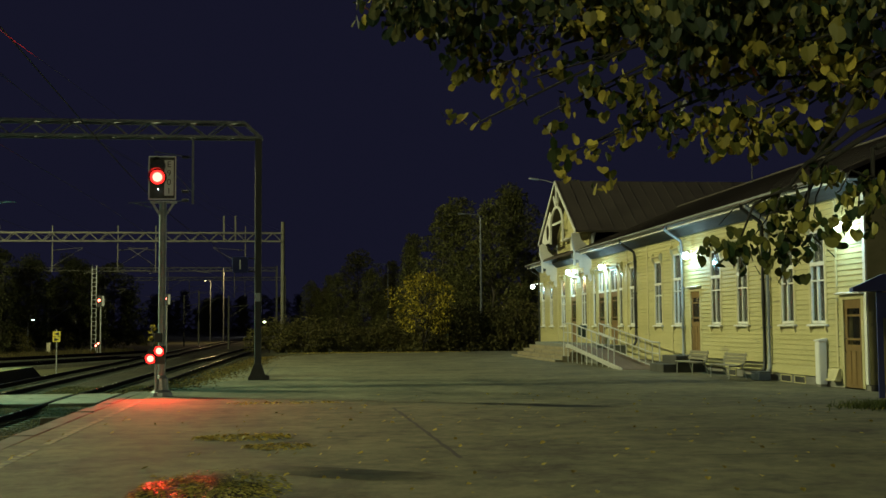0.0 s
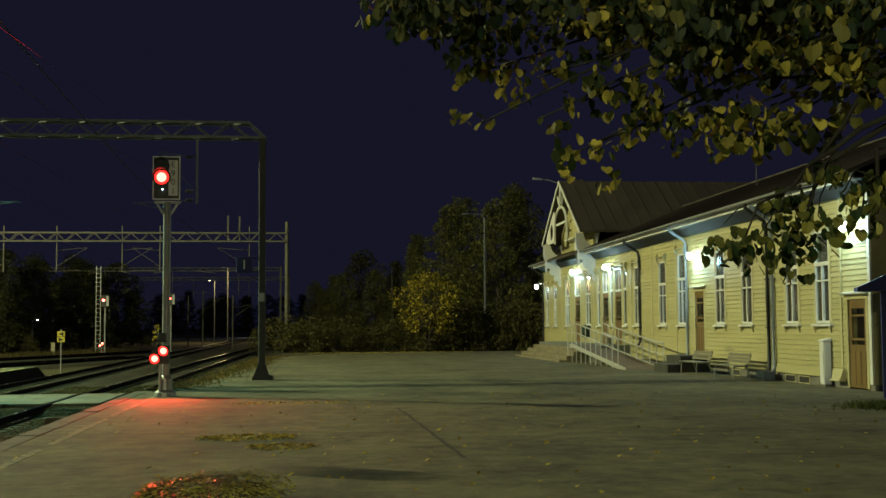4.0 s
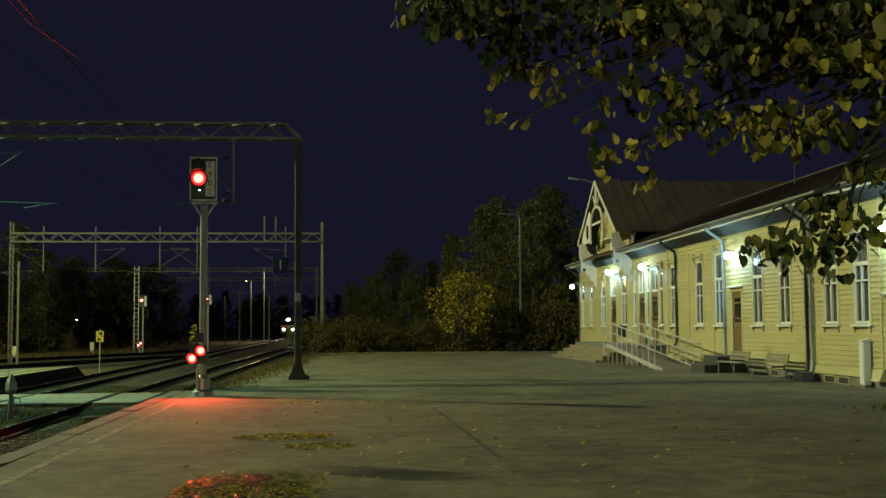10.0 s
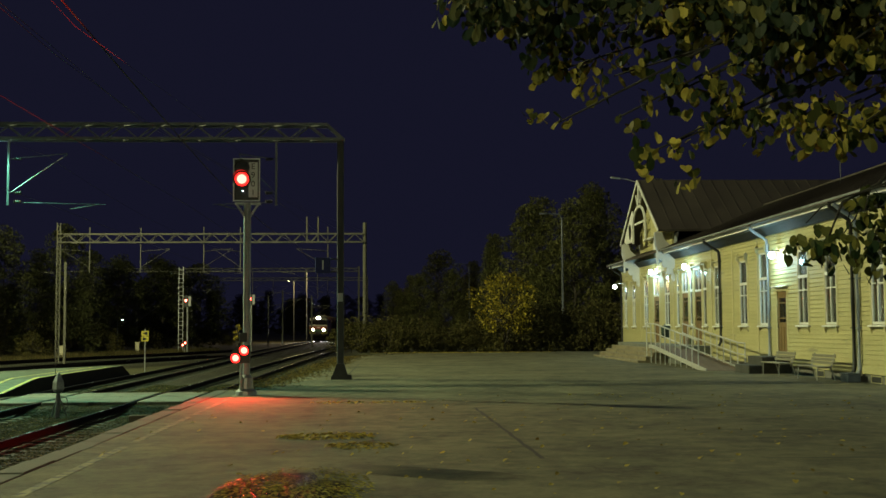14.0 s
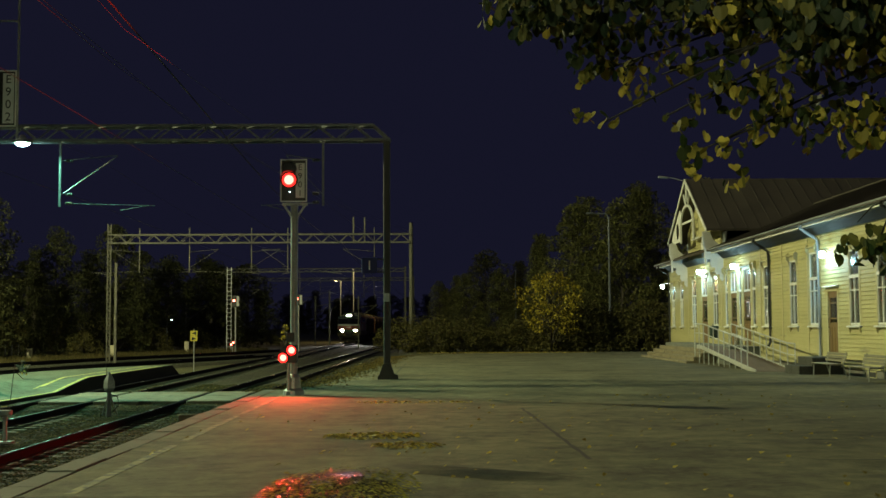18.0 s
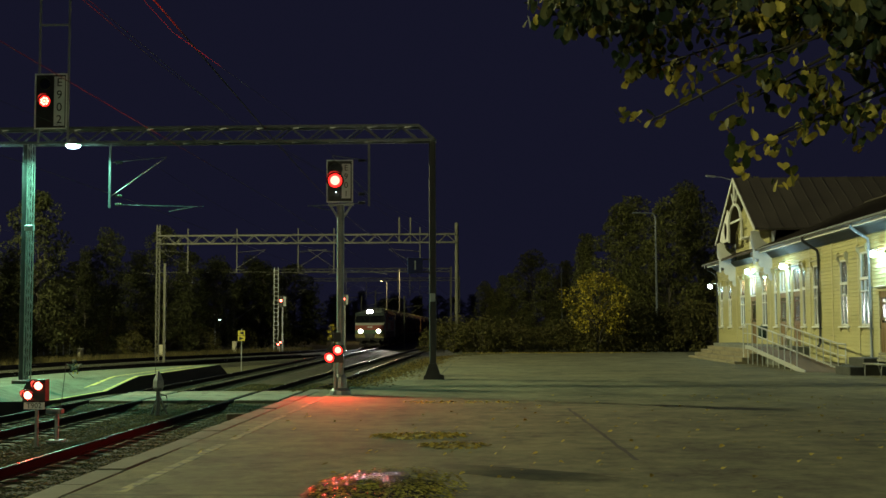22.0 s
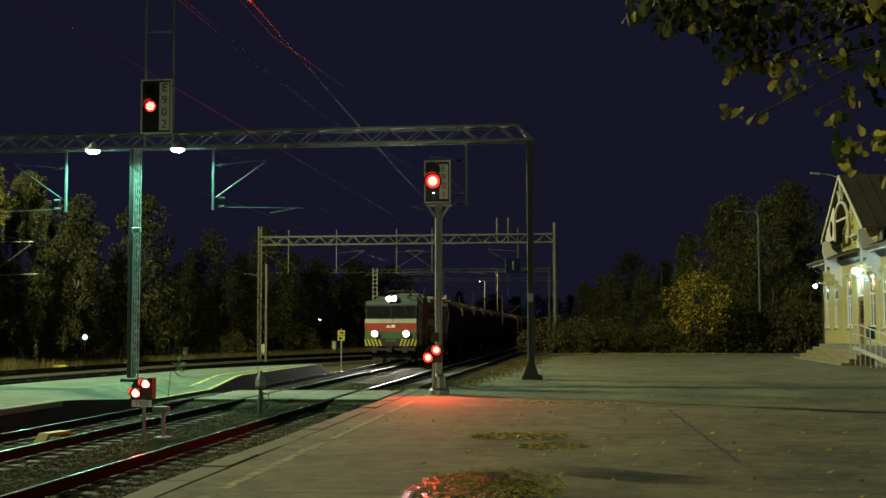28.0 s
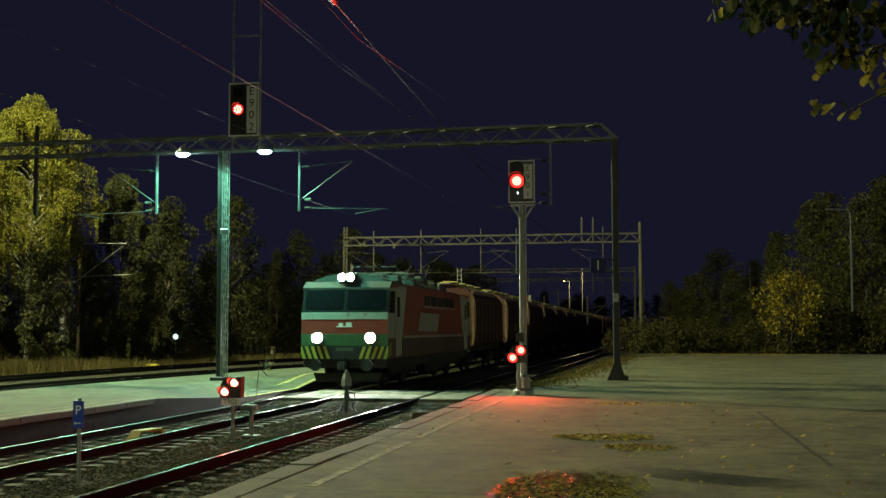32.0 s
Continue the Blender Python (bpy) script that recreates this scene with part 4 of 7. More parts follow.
def door(s, w, z0, z1, transom):
    d = part("door", Shape().box(0.07, 0.12, s - w / 2, s + w / 2, z0, z0 + 1.0).box(0.07, 0.12, s - w / 2, s - w / 2 + 0.14, z0 + 1.0, z1).box(0.07, 0.12, s + w / 2 - 0.14, s + w / 2, z0 + 1.0, z1).box(0.07, 0.12, s - w / 2 + 0.14, s + w / 2 - 0.14, z1 - 0.22, z1), BROWN_WOOD, st, "varnished brown door with a glazed upper half")
    for k in range(3):
        a = s - w / 2 + 0.06 + k * (w - 0.12) / 3
        part("door_panel", Shape().box(0.055, 0.075, a + 0.02, a + (w - 0.12) / 3 - 0.02, z0 + 0.08, z0 + 0.9, c=0.008), BROWN_WOOD, d)
    for zz in (z0 + 1.0, z0 + 1.16, z1 - 0.42):
        part("glazing_bar", Shape().box(0.072, 0.118, s - w / 2 + 0.14, s + w / 2 - 0.14, zz, zz + 0.05), BROWN_WOOD, d)
    g = part("pane", Shape().box(0.09, 0.094, s - w / 2 + 0.13, s + w / 2 - 0.13, z0 + 1.0, z1 - 0.2), GLASS, d)
    g.visible_shadow = False
    part("pull_handle", Shape().tube([(0.07, s + w / 2 - 0.09, z0 + 0.85), (0.02, s + w / 2 - 0.09, z0 + 0.88), (0.02, s + w / 2 - 0.09, z0 + 1.18), (0.07, s + w / 2 - 0.09, z0 + 1.21)], 0.013), DARKSTEEL, d, "dark steel pull handle")
    top = z1 + (0.95 if transom else 0)
    part("door_casing", Shape().box(-0.03, 0.12, s - w / 2 - 0.13, s - w / 2 - 0.002, z0, top).box(-0.03, 0.12, s + w / 2 + 0.002, s + w / 2 + 0.13, z0, top).box(-0.035, 0.12, s - w / 2 - 0.13, s + w / 2 + 0.13, top + 0.002, top + 0.12), CASING, d)
    part("door_hood", Shape().slab([(0.0, top + 0.125), (-0.16, top + 0.125), (-0.18, top + 0.155), (0.0, top + 0.2)], s - w / 2 - 0.2, s + w / 2 + 0.2), WHITE_TRIM, d)
    if transom:
        part("transom", Shape().box(0.06, 0.13, s - w / 2, s + w / 2, z1, z1 + 0.09).box(0.07, 0.12, s - 0.03, s + 0.03, z1 + 0.09, top).box(0.07, 0.12, s - w / 2, s - w / 2 + 0.05, z1 + 0.09, top).box(0.07, 0.12, s + w / 2 - 0.05, s + w / 2, z1 + 0.09, top), WHITE_TRIM, d)
        p = part("pane", Shape().box(0.09, 0.094, s - w / 2 + 0.04, s + w / 2 - 0.04, z1 + 0.08, top - 0.01), GLASS, d)
        p.visible_shadow = False
    set_forward(d, 0.065, ("door_casing", "door_hood"))


SOFFIT = stuff("soffit_boards", (0.05, 0.05, 0.045), (0.11, 0.108, 0.098), 0.85, grain=20, patch=2, bump=0.1, stretch=(8, 0.5, 1))
CURTAIN = stuff("curtain_cloth", (0.02, 0.02, 0.018), (0.06, 0.058, 0.05), 0.9, grain=60, patch=3, bump=0.2, depth=0.002)
for w in WINDOWS:
    window(*w)
for d in DOORS:
    door(*d)

# white corner boards and battens
for s, w in ((0.07, 0.14), (15.4, 0.1), (18.6, 0.12), (21.7, 0.12), (28.6, 0.14), (36.2, 0.14), (LONG - 0.07, 0.14), (1.62, 0.1), (6.3, 0.09)):
    part("corner_board", Shape().box(-0.045, 0.03, s - w / 2, s + w / 2, 0.16 if s < 0.2 else 0.5, WALL_TOP - 0.02), CASING if s > 0.2 else WHITE_TRIM, st, "upright trim board")
for s in (0.8, 12.76):
    part("frieze_board", Shape().box(-0.06, 0.03, s - 0.9 if s > 1 else 0.15, s + 0.9 if s > 1 else 1.6, 3.55, 3.68), CASING, st)

# eave: soffit boards, fascia, gutter
part("soffit", Shape().box(-0.62, 0.22, -0.45, 28.0, 5.02, 5.06).box(-0.62, 0.22, 36.9, LONG + 0.5, 5.02, 5.06), SOFFIT, st, "dark grey boarded soffit")
part("frieze", Shape().slab([(0.03, 4.78), (-0.05, 4.78), (-0.3, 5.02), (0.03, 5.02)], 0.0, LONG), SOFFIT, st)
part("fascia", Shape().box(-0.66, -0.622, -0.5, 27.9, 5.0, 5.16).box(-0.66, -0.622, 36.95, LONG + 0.5, 5.0, 5.16), WHITE_TRIM, st, "white fascia board")
half = [(-0.075 * math.cos(math.pi * i / 8) - 0.74, 5.19 - 0.075 * math.sin(math.pi * i / 8)) for i in range(9)]
inner = [(-0.068 * math.cos(math.pi * i / 8) - 0.74, 5.19 - 0.068 * math.sin(math.pi * i / 8)) for i in range(9)]
part("gutter", Shape().slab(half + inner[::-1], -0.5, 27.8).slab(half + inner[::-1], 37.0, LONG + 0.5), GREY_TRIM, st, "grey metal gutter")


def downpipe(s, material, low):
    pts = [(-0.74, s - 0.1, 5.13), (-0.74, s - 0.1, 5.0), (-0.55, s - 0.06, 4.86), (-0.3, s, 4.72), (-0.13, s, 4.6), (-0.10, s, 4.4), (-0.10, s, 2.4), (-0.10, s, low + 0.25), (-0.16, s, low + 0.12), (-0.28, s, low + 0.06)]
    p = part("downpipe", Shape().tube(pts, 0.055, 10), material, st, "metal downpipe", smooth=True)
    for z in (4.2, 2.9, 1.5):
        part("pipe_clip", Shape().box(-0.165, 0.0, s - 0.06, s + 0.06, z, z + 0.035), material, p)


for s, m, low in ((6.33, DARKSTEEL, 0.1), (5.95, GREY_TRIM, 0.1), (13.95, GREY_TRIM, 0.2), (20.2, DARKSTEEL, 0.7), (41.3, DARKSTEEL, 0.1)):
    downpipe(s, m, low)

# roofs with standing seams
RIDGE = 7.5
roof = Shape().slab([(-0.8, 5.2), (4.9, RIDGE), (11.2, 5.2), (11.2, 5.1), (4.9, RIDGE - 0.1), (-0.8, 5.1)], -0.55, LONG + 0.55)
part("roof", roof, ROOF, st, "dark brown sheet metal roof")
seams = Shape()
for i in range(70):
    y = -0.5 + i * 0.61
    seams.bar((-0.8, y, 5.21), (4.9, y, RIDGE + 0.01), 0.02, 0.018)
tagged(part("roof_seams", seams, ROOF, st), kind="stuff")
part("ridge_cap", Shape().box(4.8, 5.0, -0.56, LONG + 0.56, RIDGE - 0.01, RIDGE + 0.05), ROOF, st)

# cross gable over the middle doors
MIDG, HALF, GE, GA, OUT = 32.3, 4.7, 6.15, 9.08, -0.9
gw = Shape().slab([(MIDG - 3.75, WALL_TOP - 0.05), (MIDG + 3.75, WALL_TOP - 0.05), (MIDG + 3.75, 6.55), (MIDG, 8.85), (MIDG - 3.75, 6.55)], 0.12, -0.02, Matrix(((0, 1, 0, 0), (1, 0, 0, 0), (0, 0, 1, 0), (0, 0, 0, 1))))
gab = part("gable_wall", gw, YELLOW_BOARD, st)
k = Matrix(((0, 1, 0, 0), (1, 0, 0, 0), (0, 0, 1, 0), (0, 0, 0, 1)))
for i in range(30):
    z = WALL_TOP + 0.152 * i
    h = 3.75 if z < 6.5 else 3.75 * (8.85 - z) / 2.35
    if h > 0.25:
        part("clapboard", Shape().slab([(0.0, z), (-0.035, z), (-0.005, z + 0.145), (0.0, z + 0.145)], MIDG - h, MIDG + h, pose(-0.02, 0, 0)), YELLOW_BOARD, gab)
part("gable_roof", Shape().slab([(MIDG - HALF, GE), (MIDG, GA), (MIDG + HALF, GE), (MIDG + HALF, GE - 0.1), (MIDG, GA - 0.1), (MIDG - HALF, GE - 0.1)], OUT, 9.5, k), ROOF, st, "steep dark sheet metal gable roof")
gs = Shape()
for i in range(17):
    x = OUT + 0.05 + i * 0.62
    for sgn in (-1, 1):
        gs.bar((x, MIDG, GA + 0.02), (x, MIDG + sgn * HALF, GE + 0.01), 0.02, 0.018)
tagged(part("roof_seams", gs, ROOF, st), kind="stuff")
for sgn in (-1, 1):
    barge = part("bargeboard", Shape().slab([(MIDG + sgn * (HALF + 0.03), GE - 0.02), (MIDG, GA), (MIDG, GA - 0.16), (MIDG + sgn * (HALF + 0.03), GE - 0.18)], OUT - 0.05, OUT, k), WHITE_TRIM, st, "white bargeboard of the gable")
    part("eave_panel", Shape().slab([(MIDG + sgn * (HALF - 0.1), GE - 0.1), (MIDG + sgn * 3.77, GE - 0.1), (MIDG + sgn * 3.77, WALL_TOP)], 0.05, 0.1, k), GREY_TRIM, st)
    # big scroll brackets that carry the gable
    o = MIDG + sgn * 4.1
    br = Shape().slab([(0.0, 3.75), (-0.1, 3.72), (-0.2, 3.85), (-0.2, 4.05), (-0.32, 4.02), (-0.42, 4.16), (-0.4, 4.38), (-0.54, 4.36), (-0.64, 4.5), (-0.62, 4.74), (-0.76, 4.76), (-0.86, 4.92), (-0.82, 5.16), (-0.92, 5.22), (-0.98, 5.45), (-0.98, 6.05), (-0.62, 6.05), (-0.5, 5.7), (-0.28, 5.5), (0.0, 5.4)], o - 0.05, o + 0.05)
    part("scroll_bracket", br, WHITE_TRIM, st, "white fretwork bracket under the gable")
    part("post", Shape().bar((OUT + 0.06, o, 4.5), (OUT + 0.06, o, 6.1), 0.09), WHITE_TRIM, st)
    # fretwork panel between arch and bargeboard, pierced by an oval
    rim, hole = [], []
    edge = [(1.58, 6.0), (4.0, 6.0), (4.0, 6.32), (1.58, 7.8)]
    for i in range(24):
        q = 2 * math.pi * i / 24
        dx, dz = math.cos(q), math.sin(q)
        hole.append((2.45 + 0.4 * dx, 6.58 + 0.44 * dz))
        reach = 9.0
        for (x0, z0), (x1, z1) in zip(edge, edge[1:] + edge[:1]):
            den = dx * (z1 - z0) - dz * (x1 - x0)
            if abs(den) > 1e-6:
                far_hit = ((x0 - 2.45) * (z1 - z0) - (z0 - 6.58) * (x1 - x0)) / den
                if 0 < far_hit < reach:
                    reach = far_hit
        rim.append((2.45 + reach * dx, 6.58 + reach * dz))
    if sgn < 0:
        part("fret_panel", Shape().slab([(MIDG - x, z) for x, z in edge], OUT + 0.3, OUT + 0.34, k), YELLOW_BOARD, st, "pale yellow panel beside the arch")
        continue
    fret = Shape()
    for y in (OUT + 0.05, OUT + 0.09):
        fret.v += [(y, MIDG + sgn * x, z) for x, z in rim + hole]
    for i in range(24):
        j = (i + 1) % 24
        fret.f += [(i, j, 24 + j, 24 + i), (48 + i, 48 + j, 72 + j, 72 + i), (24 + i, 24 + j, 72 + j, 72 + i), (i, j, 48 + j, 48 + i)]
    part("fret_panel", fret, WHITE_TRIM, st, "pale fretwork panel pierced by an oval")
for sgn in (-1, 1):
    part("gable_spoke", Shape().bar((OUT + 0.06, MIDG + sgn * 0.25, 7.75), (OUT + 0.06, MIDG + sgn * 0.75, 8.35), 0.07), WHITE_TRIM, st)
part("collar_beam", Shape().box(OUT + 0.1, OUT + 0.16, MIDG - 1.4, MIDG + 1.4, 6.85, 6.95), WHITE_TRIM, st)
arch = [(MIDG + 1.58, 5.9)] + [(MIDG + 1.58 * math.cos(a), 6.65 + 1.12 * math.sin(a)) for a in [math.pi * i / 14 for i in range(15)]] + [(MIDG - 1.58, 5.9)]
arch2 = [(MIDG + 1.47, 5.9)] + [(MIDG + 1.47 * math.cos(a), 6.65 + 1.01 * math.sin(a)) for a in [math.pi * i / 14 for i in range(15)]] + [(MIDG - 1.47, 5.9)]
part("gable_arch", Shape().slab(arch + arch2[::-1], OUT, OUT + 0.09, k), WHITE_TRIM, st, "white arched fretwork in the gable")
part("king_post", Shape().box(OUT, OUT + 0.09, MIDG - 0.06, MIDG + 0.06, 7.9, GA - 0.1), WHITE_TRIM, st)
gwin = part("gable_window", Shape().box(-0.10, -0.02, MIDG - 0.75, MIDG + 0.75, 6.2, 7.5).box(-0.12, -0.1, MIDG - 0.04, MIDG + 0.04, 6.2, 7.5), WHITE_TRIM, st, "small white attic window")
for sgn in (-1, 1):
    part("pane", Shape().box(-0.125, -0.105, MIDG + sgn * 0.38 - 0.28, MIDG + sgn * 0.38 + 0.28, 6.3, 7.4), DARKROOM, gwin, "attic pane coloured dark for the unlit room")
part("gable_sill", Shape().slab([(-0.02, 6.02), (-0.4, 6.02), (-0.4, 6.1), (-0.02, 6.16)], MIDG - 1.2, MIDG + 1.2), WHITE_TRIM, st)
oval = [(0.36 * math.cos(a), 0.62 * math.sin(a)) for a in [2 * math.pi * i / 20 for i in range(20)]]
part("oval_shield", Shape().slab([(MIDG - 1.6 + x, 5.55 + z) for x, z in oval], -0.42, -0.34, k), WHITE_TRIM, st, "white oval board on the gable front")
part("shield_bracket", Shape().bar((-0.02, MIDG - 1.6, 5.55), (-0.34, MIDG - 1.6, 5.55), 0.06), DARKSTEEL, st)
rod = part("lamp_bracket", Shape().tube([(OUT, MIDG, 8.95), (OUT - 0.5, MIDG + 0.1, 9.12), (OUT - 0.85, MIDG + 0.15, 9.18)], 0.022), GALV, st)
part("gable_lamp_head", Shape().box(-0.25, 0.25, -0.08, 0.08, -0.05, 0.04, pose(OUT - 1.08, MIDG + 0.17, 9.2, 0, 6, 0), 0.02), GALV, rod, "unlit lamp head on the gable")
part("roof_aerial", Shape().rod((3.0, 15.0, 6.6), (3.0, 15.0, 9.6), 0.02, 6), DARKSTEEL, st)

# wall lamps
for s, z in ((0.8, 3.98), (12.85, 4.0), (25.2, 4.25), (32.3, 4.35), (LONG + 0.7, 3.95)):
    x0 = 0.0 if s < LONG else 0.3
    lamp = part("wall_lamp", Shape().tube([(x0 - 0.02, min(s, LONG), z + 0.14), (-0.2, s, z + 0.2), (-0.3, s, z + 0.14)], 0.02).turned([(0.04, 0.17), (0.1, 0.14), (0.12, 0.11)], 12, pose(-0.3, s, z)), GALV, st, "lit wall lamp on a short arm")
    part("lamp_globe", Shape().turned([(0.06, 0.11), (0.1, 0.06), (0.115, 0.0), (0.1, -0.06), (0.06, -0.105), (0.01, -0.12)], 16, pose(-0.3, s, z)), WALL_GLOW, lamp, "glowing white globe", smooth=True)
    at = HOUSE @ Vector((-0.55, s, z - 0.22))
    lamp_light("wall_lamp_light", "POINT", at, 50 if s < 1 else 76 if s < LONG else 34, (0.42, 0.84, 1.0), 0.12)

# clapboards of the front, one by one
front = part("front_boards", Shape().box(0.02, 0.03, 0.15, 0.2, 0.5, 0.55), YELLOW_BOARD, st)
rest, course, count = Shape(), 0, 0
PITCH = 0.135
for i in range(34):
    z = 0.5 + PITCH * i
    for a, b in gaps(z, z + PITCH, 0.14, LONG - 0.14, 0.06):
        if b - a < 0.05:
            continue
        prof = [(0.035, z), (-0.03, z), (-0.03, z + 0.02), (-0.012, z + PITCH - 0.01), (0.035, z + PITCH - 0.01)]
        if a < 13.5 and count < 300:
            part("clapboard", Shape().slab(prof, a, b), YELLOW_BOARD, front)
            count += 1
        else:
            rest.slab(prof, a, b)
tagged(part("front_clapboard", rest, YELLOW_BOARD, st, "pale yellow clapboards"), kind="stuff")
for i in range(36):
    z = 0.16 + PITCH * i
    part("clapboard", Shape().slab([(0.0, z), (-0.026, z), (-0.008, z + PITCH + 0.01), (0.0, z + PITCH + 0.01)], 0.0, DEEP, pose(0, -0.001, 0, 0, 0, 90) @ pose(0, -DEEP, 0)), YELLOW_BOARD, wall)


DARK_STEP = stuff("dark_step_concrete", (0.03, 0.03, 0.026), (0.08, 0.08, 0.07), 0.9, grain=40, patch=2, bump=0.3)
DARK_BOX = stuff("blue_grey_box", (0.06, 0.075, 0.095), (0.12, 0.14, 0.17), 0.6, bump=0.03)
PALE_RAMP = stuff("pale_ramp_sheet", (0.3, 0.3, 0.28), (0.46, 0.46, 0.43), 0.7, grain=40, patch=2, bump=0.1)
STEP_STONE = stuff("worn_step_stone", (0.15, 0.125, 0.075), (0.3, 0.255, 0.16), 0.85, grain=40, patch=1.2, bump=0.3, stain=(0.1, 0.09, 0.06), stains=0.3)
RAMP_TOP = stuff("worn_ramp_boards", (0.09, 0.065, 0.045), (0.19, 0.14, 0.1), 0.8, grain=30, patch=1.5, bump=0.3, stretch=(6, 0.6, 1))
# ---- terrace, steps and ramp before the doors ----
ter = thing("entrance_terrace", "concrete terrace with four steps before the station doors", "steps", (FACE0, FACE_U, 0), FACE_TURN, kind="structure")
part("landing", Shape().box(-1.35, 0.0, 22.0, 36.0, -0.2, 0.76, c=0.02), CONCRETE, ter)
for i in range(4):
    part("step", Shape().box(-1.35 - 0.33 * (i + 1), -1.352 - 0.33 * i, 24.2, 36.0, -0.2, 0.76 - 0.17 * (i + 1) + 0.02, c=0.012), STEP_STONE, ter)
for s, h in ((12.76, 0.6),):
    st2 = thing("door_step", "dark concrete block steps under a side door", "steps", (FACE0, FACE_U, 0), FACE_TURN, kind="structure")
    part("step", Shape().box(-1.0, 0.0, s - 0.8, s + 0.8, -0.2, 0.56, c=0.02), DARK_STEP, st2)
    part("step", Shape().box(-1.0, -0.05, s + 0.81, s + 1.6, -0.2, 0.3, c=0.02), DARK_STEP, st2)
    part("step", Shape().box(-1.45, -1.01, s - 0.8, s + 0.8, -0.2, 0.28, c=0.02), DARK_STEP, st2)
ramp = thing("access_ramp", "sloping concrete ramp with galvanised handrails up to the terrace", "ramp", (FACE0, FACE_U, 0), FACE_TURN)
DECK = lambda y: 0.76 if y > 23.4 else max(0.03, 0.76 * (y - 14.6) / (23.4 - 14.6))
part("ramp_deck", Shape().slab([(14.5, 0.005), (14.6, 0.03), (23.4, 0.76), (24.2, 0.76), (24.2, 0.6), (23.4, 0.6), (16.0, 0.0)], -2.15, -0.85, k), RAMP_TOP, ramp, "worn brown ramp surface")
for x in (-2.19, -0.85):
    part("side_board", Shape().slab([(14.6, 0.0), (14.6, 0.07), (23.4, 0.8), (24.2, 0.8), (24.2, 0.64), (23.4, 0.64), (15.8, 0.0)], x, x + 0.035, k), PALE_RAMP, ramp, "pale board along the ramp")
for x, y0, y1 in ((-2.1, 16.0, 25.0), (-0.9, 14.2, 23.3)):
    for rail_h, r in ((0.95, 0.03), (0.55, 0.024)):
        n = 10
        part("handrail", Shape().tube([(x, y0, DECK(y0) + rail_h)] + [(x, y0 + (y1 - y0) * i / n, DECK(y0 + (y1 - y0) * i / n) + rail_h) for i in range(1, n + 1)], r), RAILING, ramp, "galvanised tube handrail")
    for i in range(11):
        y = y0 + (y1 - y0) * i / 10
        part("baluster", Shape().rod((x, y, 0.0 if x < -2 else DECK(y) - 0.15), (x, y, DECK(y) + 0.95), 0.023, 8), RAILING, ramp)
DARK_GREEN = stuff("dark_green_plastic", (0.012, 0.03, 0.025), (0.02, 0.05, 0.04), 0.5, bump=0.02)
bin_ = thing("litter_bin", "dark green litter bin on a post by the terrace rail", "litter bin", tuple(HOUSE @ Vector((-1.15, 25.4, 0.76))))
part("bin_post", Shape().rod((0, 0.2, 0), (0, 0.2, 0.95), 0.025, 8), GALV, bin_)
part("bin_body", Shape().turned([(0.17, 0.32), (0.2, 0.36), (0.21, 0.8), (0.19, 0.86)], 14), DARK_GREEN, bin_, smooth=True)


PALE_SLAT = stuff("pale_slat", (0.15, 0.14, 0.1), (0.28, 0.26, 0.19), 0.7, grain=20, patch=2, bump=0.1, stretch=(6, 0.5, 6))


def bench(x, y, turn, label):
    """A slatted bench on bent tube legs."""
    b = thing("bench", label, "bench", (x, y, 0), turn, group="benches by the house")
    for i in range(4):
        part("seat_slat", Shape().box(-0.44 + i * 0.11, -0.35 + i * 0.11, -0.95, 0.95, 0.38, 0.41, c=0.006), PALE_SLAT, b)
    for i in range(3):
        part("back_slat", Shape().box(0.02 + 0.03 * i, 0.045 + 0.03 * i, -0.95, 0.95, 0.46 + 0.1 * i, 0.545 + 0.1 * i, c=0.006), PALE_SLAT, b)
    for y in (-0.8, 0.8):
        part("leg", Shape().tube([(-0.42, y, 0), (-0.40, y, 0.36), (0.0, y, 0.37), (0.12, y, 0.77)], 0.02).tube([(0.0, y, 0.36), (0.12, y, 0)], 0.02), GALV, b)
    return b


for s, off, lab in ((7.6, -0.6, "weathered slatted bench with a steel frame beside the wall"), (11.0, -0.6, "second weathered slatted bench against the yellow wall")):
    p = HOUSE @ Vector((off, s, 0))
    bench(p.x, p.y, FACE_TURN, lab)
single("storage_box", Shape().box(-0.18, 0.18, -0.3, 0.3, 0.0, 0.22, c=0.02).box(-0.2, 0.2, -0.32, 0.32, 0.22, 0.26, c=0.015), DARK_BOX, "low blue-grey storage box beside the downpipe", "box", tuple(HOUSE @ Vector((-0.35, 6.0, 0))), FACE_TURN)

cab = thing("meter_cabinet", "tall white steel meter cabinet against the yellow wall", "cabinet", tuple(HOUSE @ Vector((-0.3, 2.38, 0))), FACE_TURN)
part("cabinet_body", Shape().box(0.06, 0.26, -0.13, 0.13, 0.06, 1.16, c=0.015), WHITE_PAINT, cab)
part("cabinet_cap", Shape().slab([(0.03, 1.16), (0.27, 1.16), (0.27, 1.24), (0.03, 1.19)], -0.15, 0.15), WHITE_PAINT, cab)
part("cabinet_door", Shape().box(0.048, 0.06, -0.11, 0.11, 0.1, 1.12, c=0.004), WHITE_PAINT, cab)
part("cabinet_base", Shape().box(0.08, 0.24, -0.11, 0.11, 0.0, 0.06), STONE, cab)
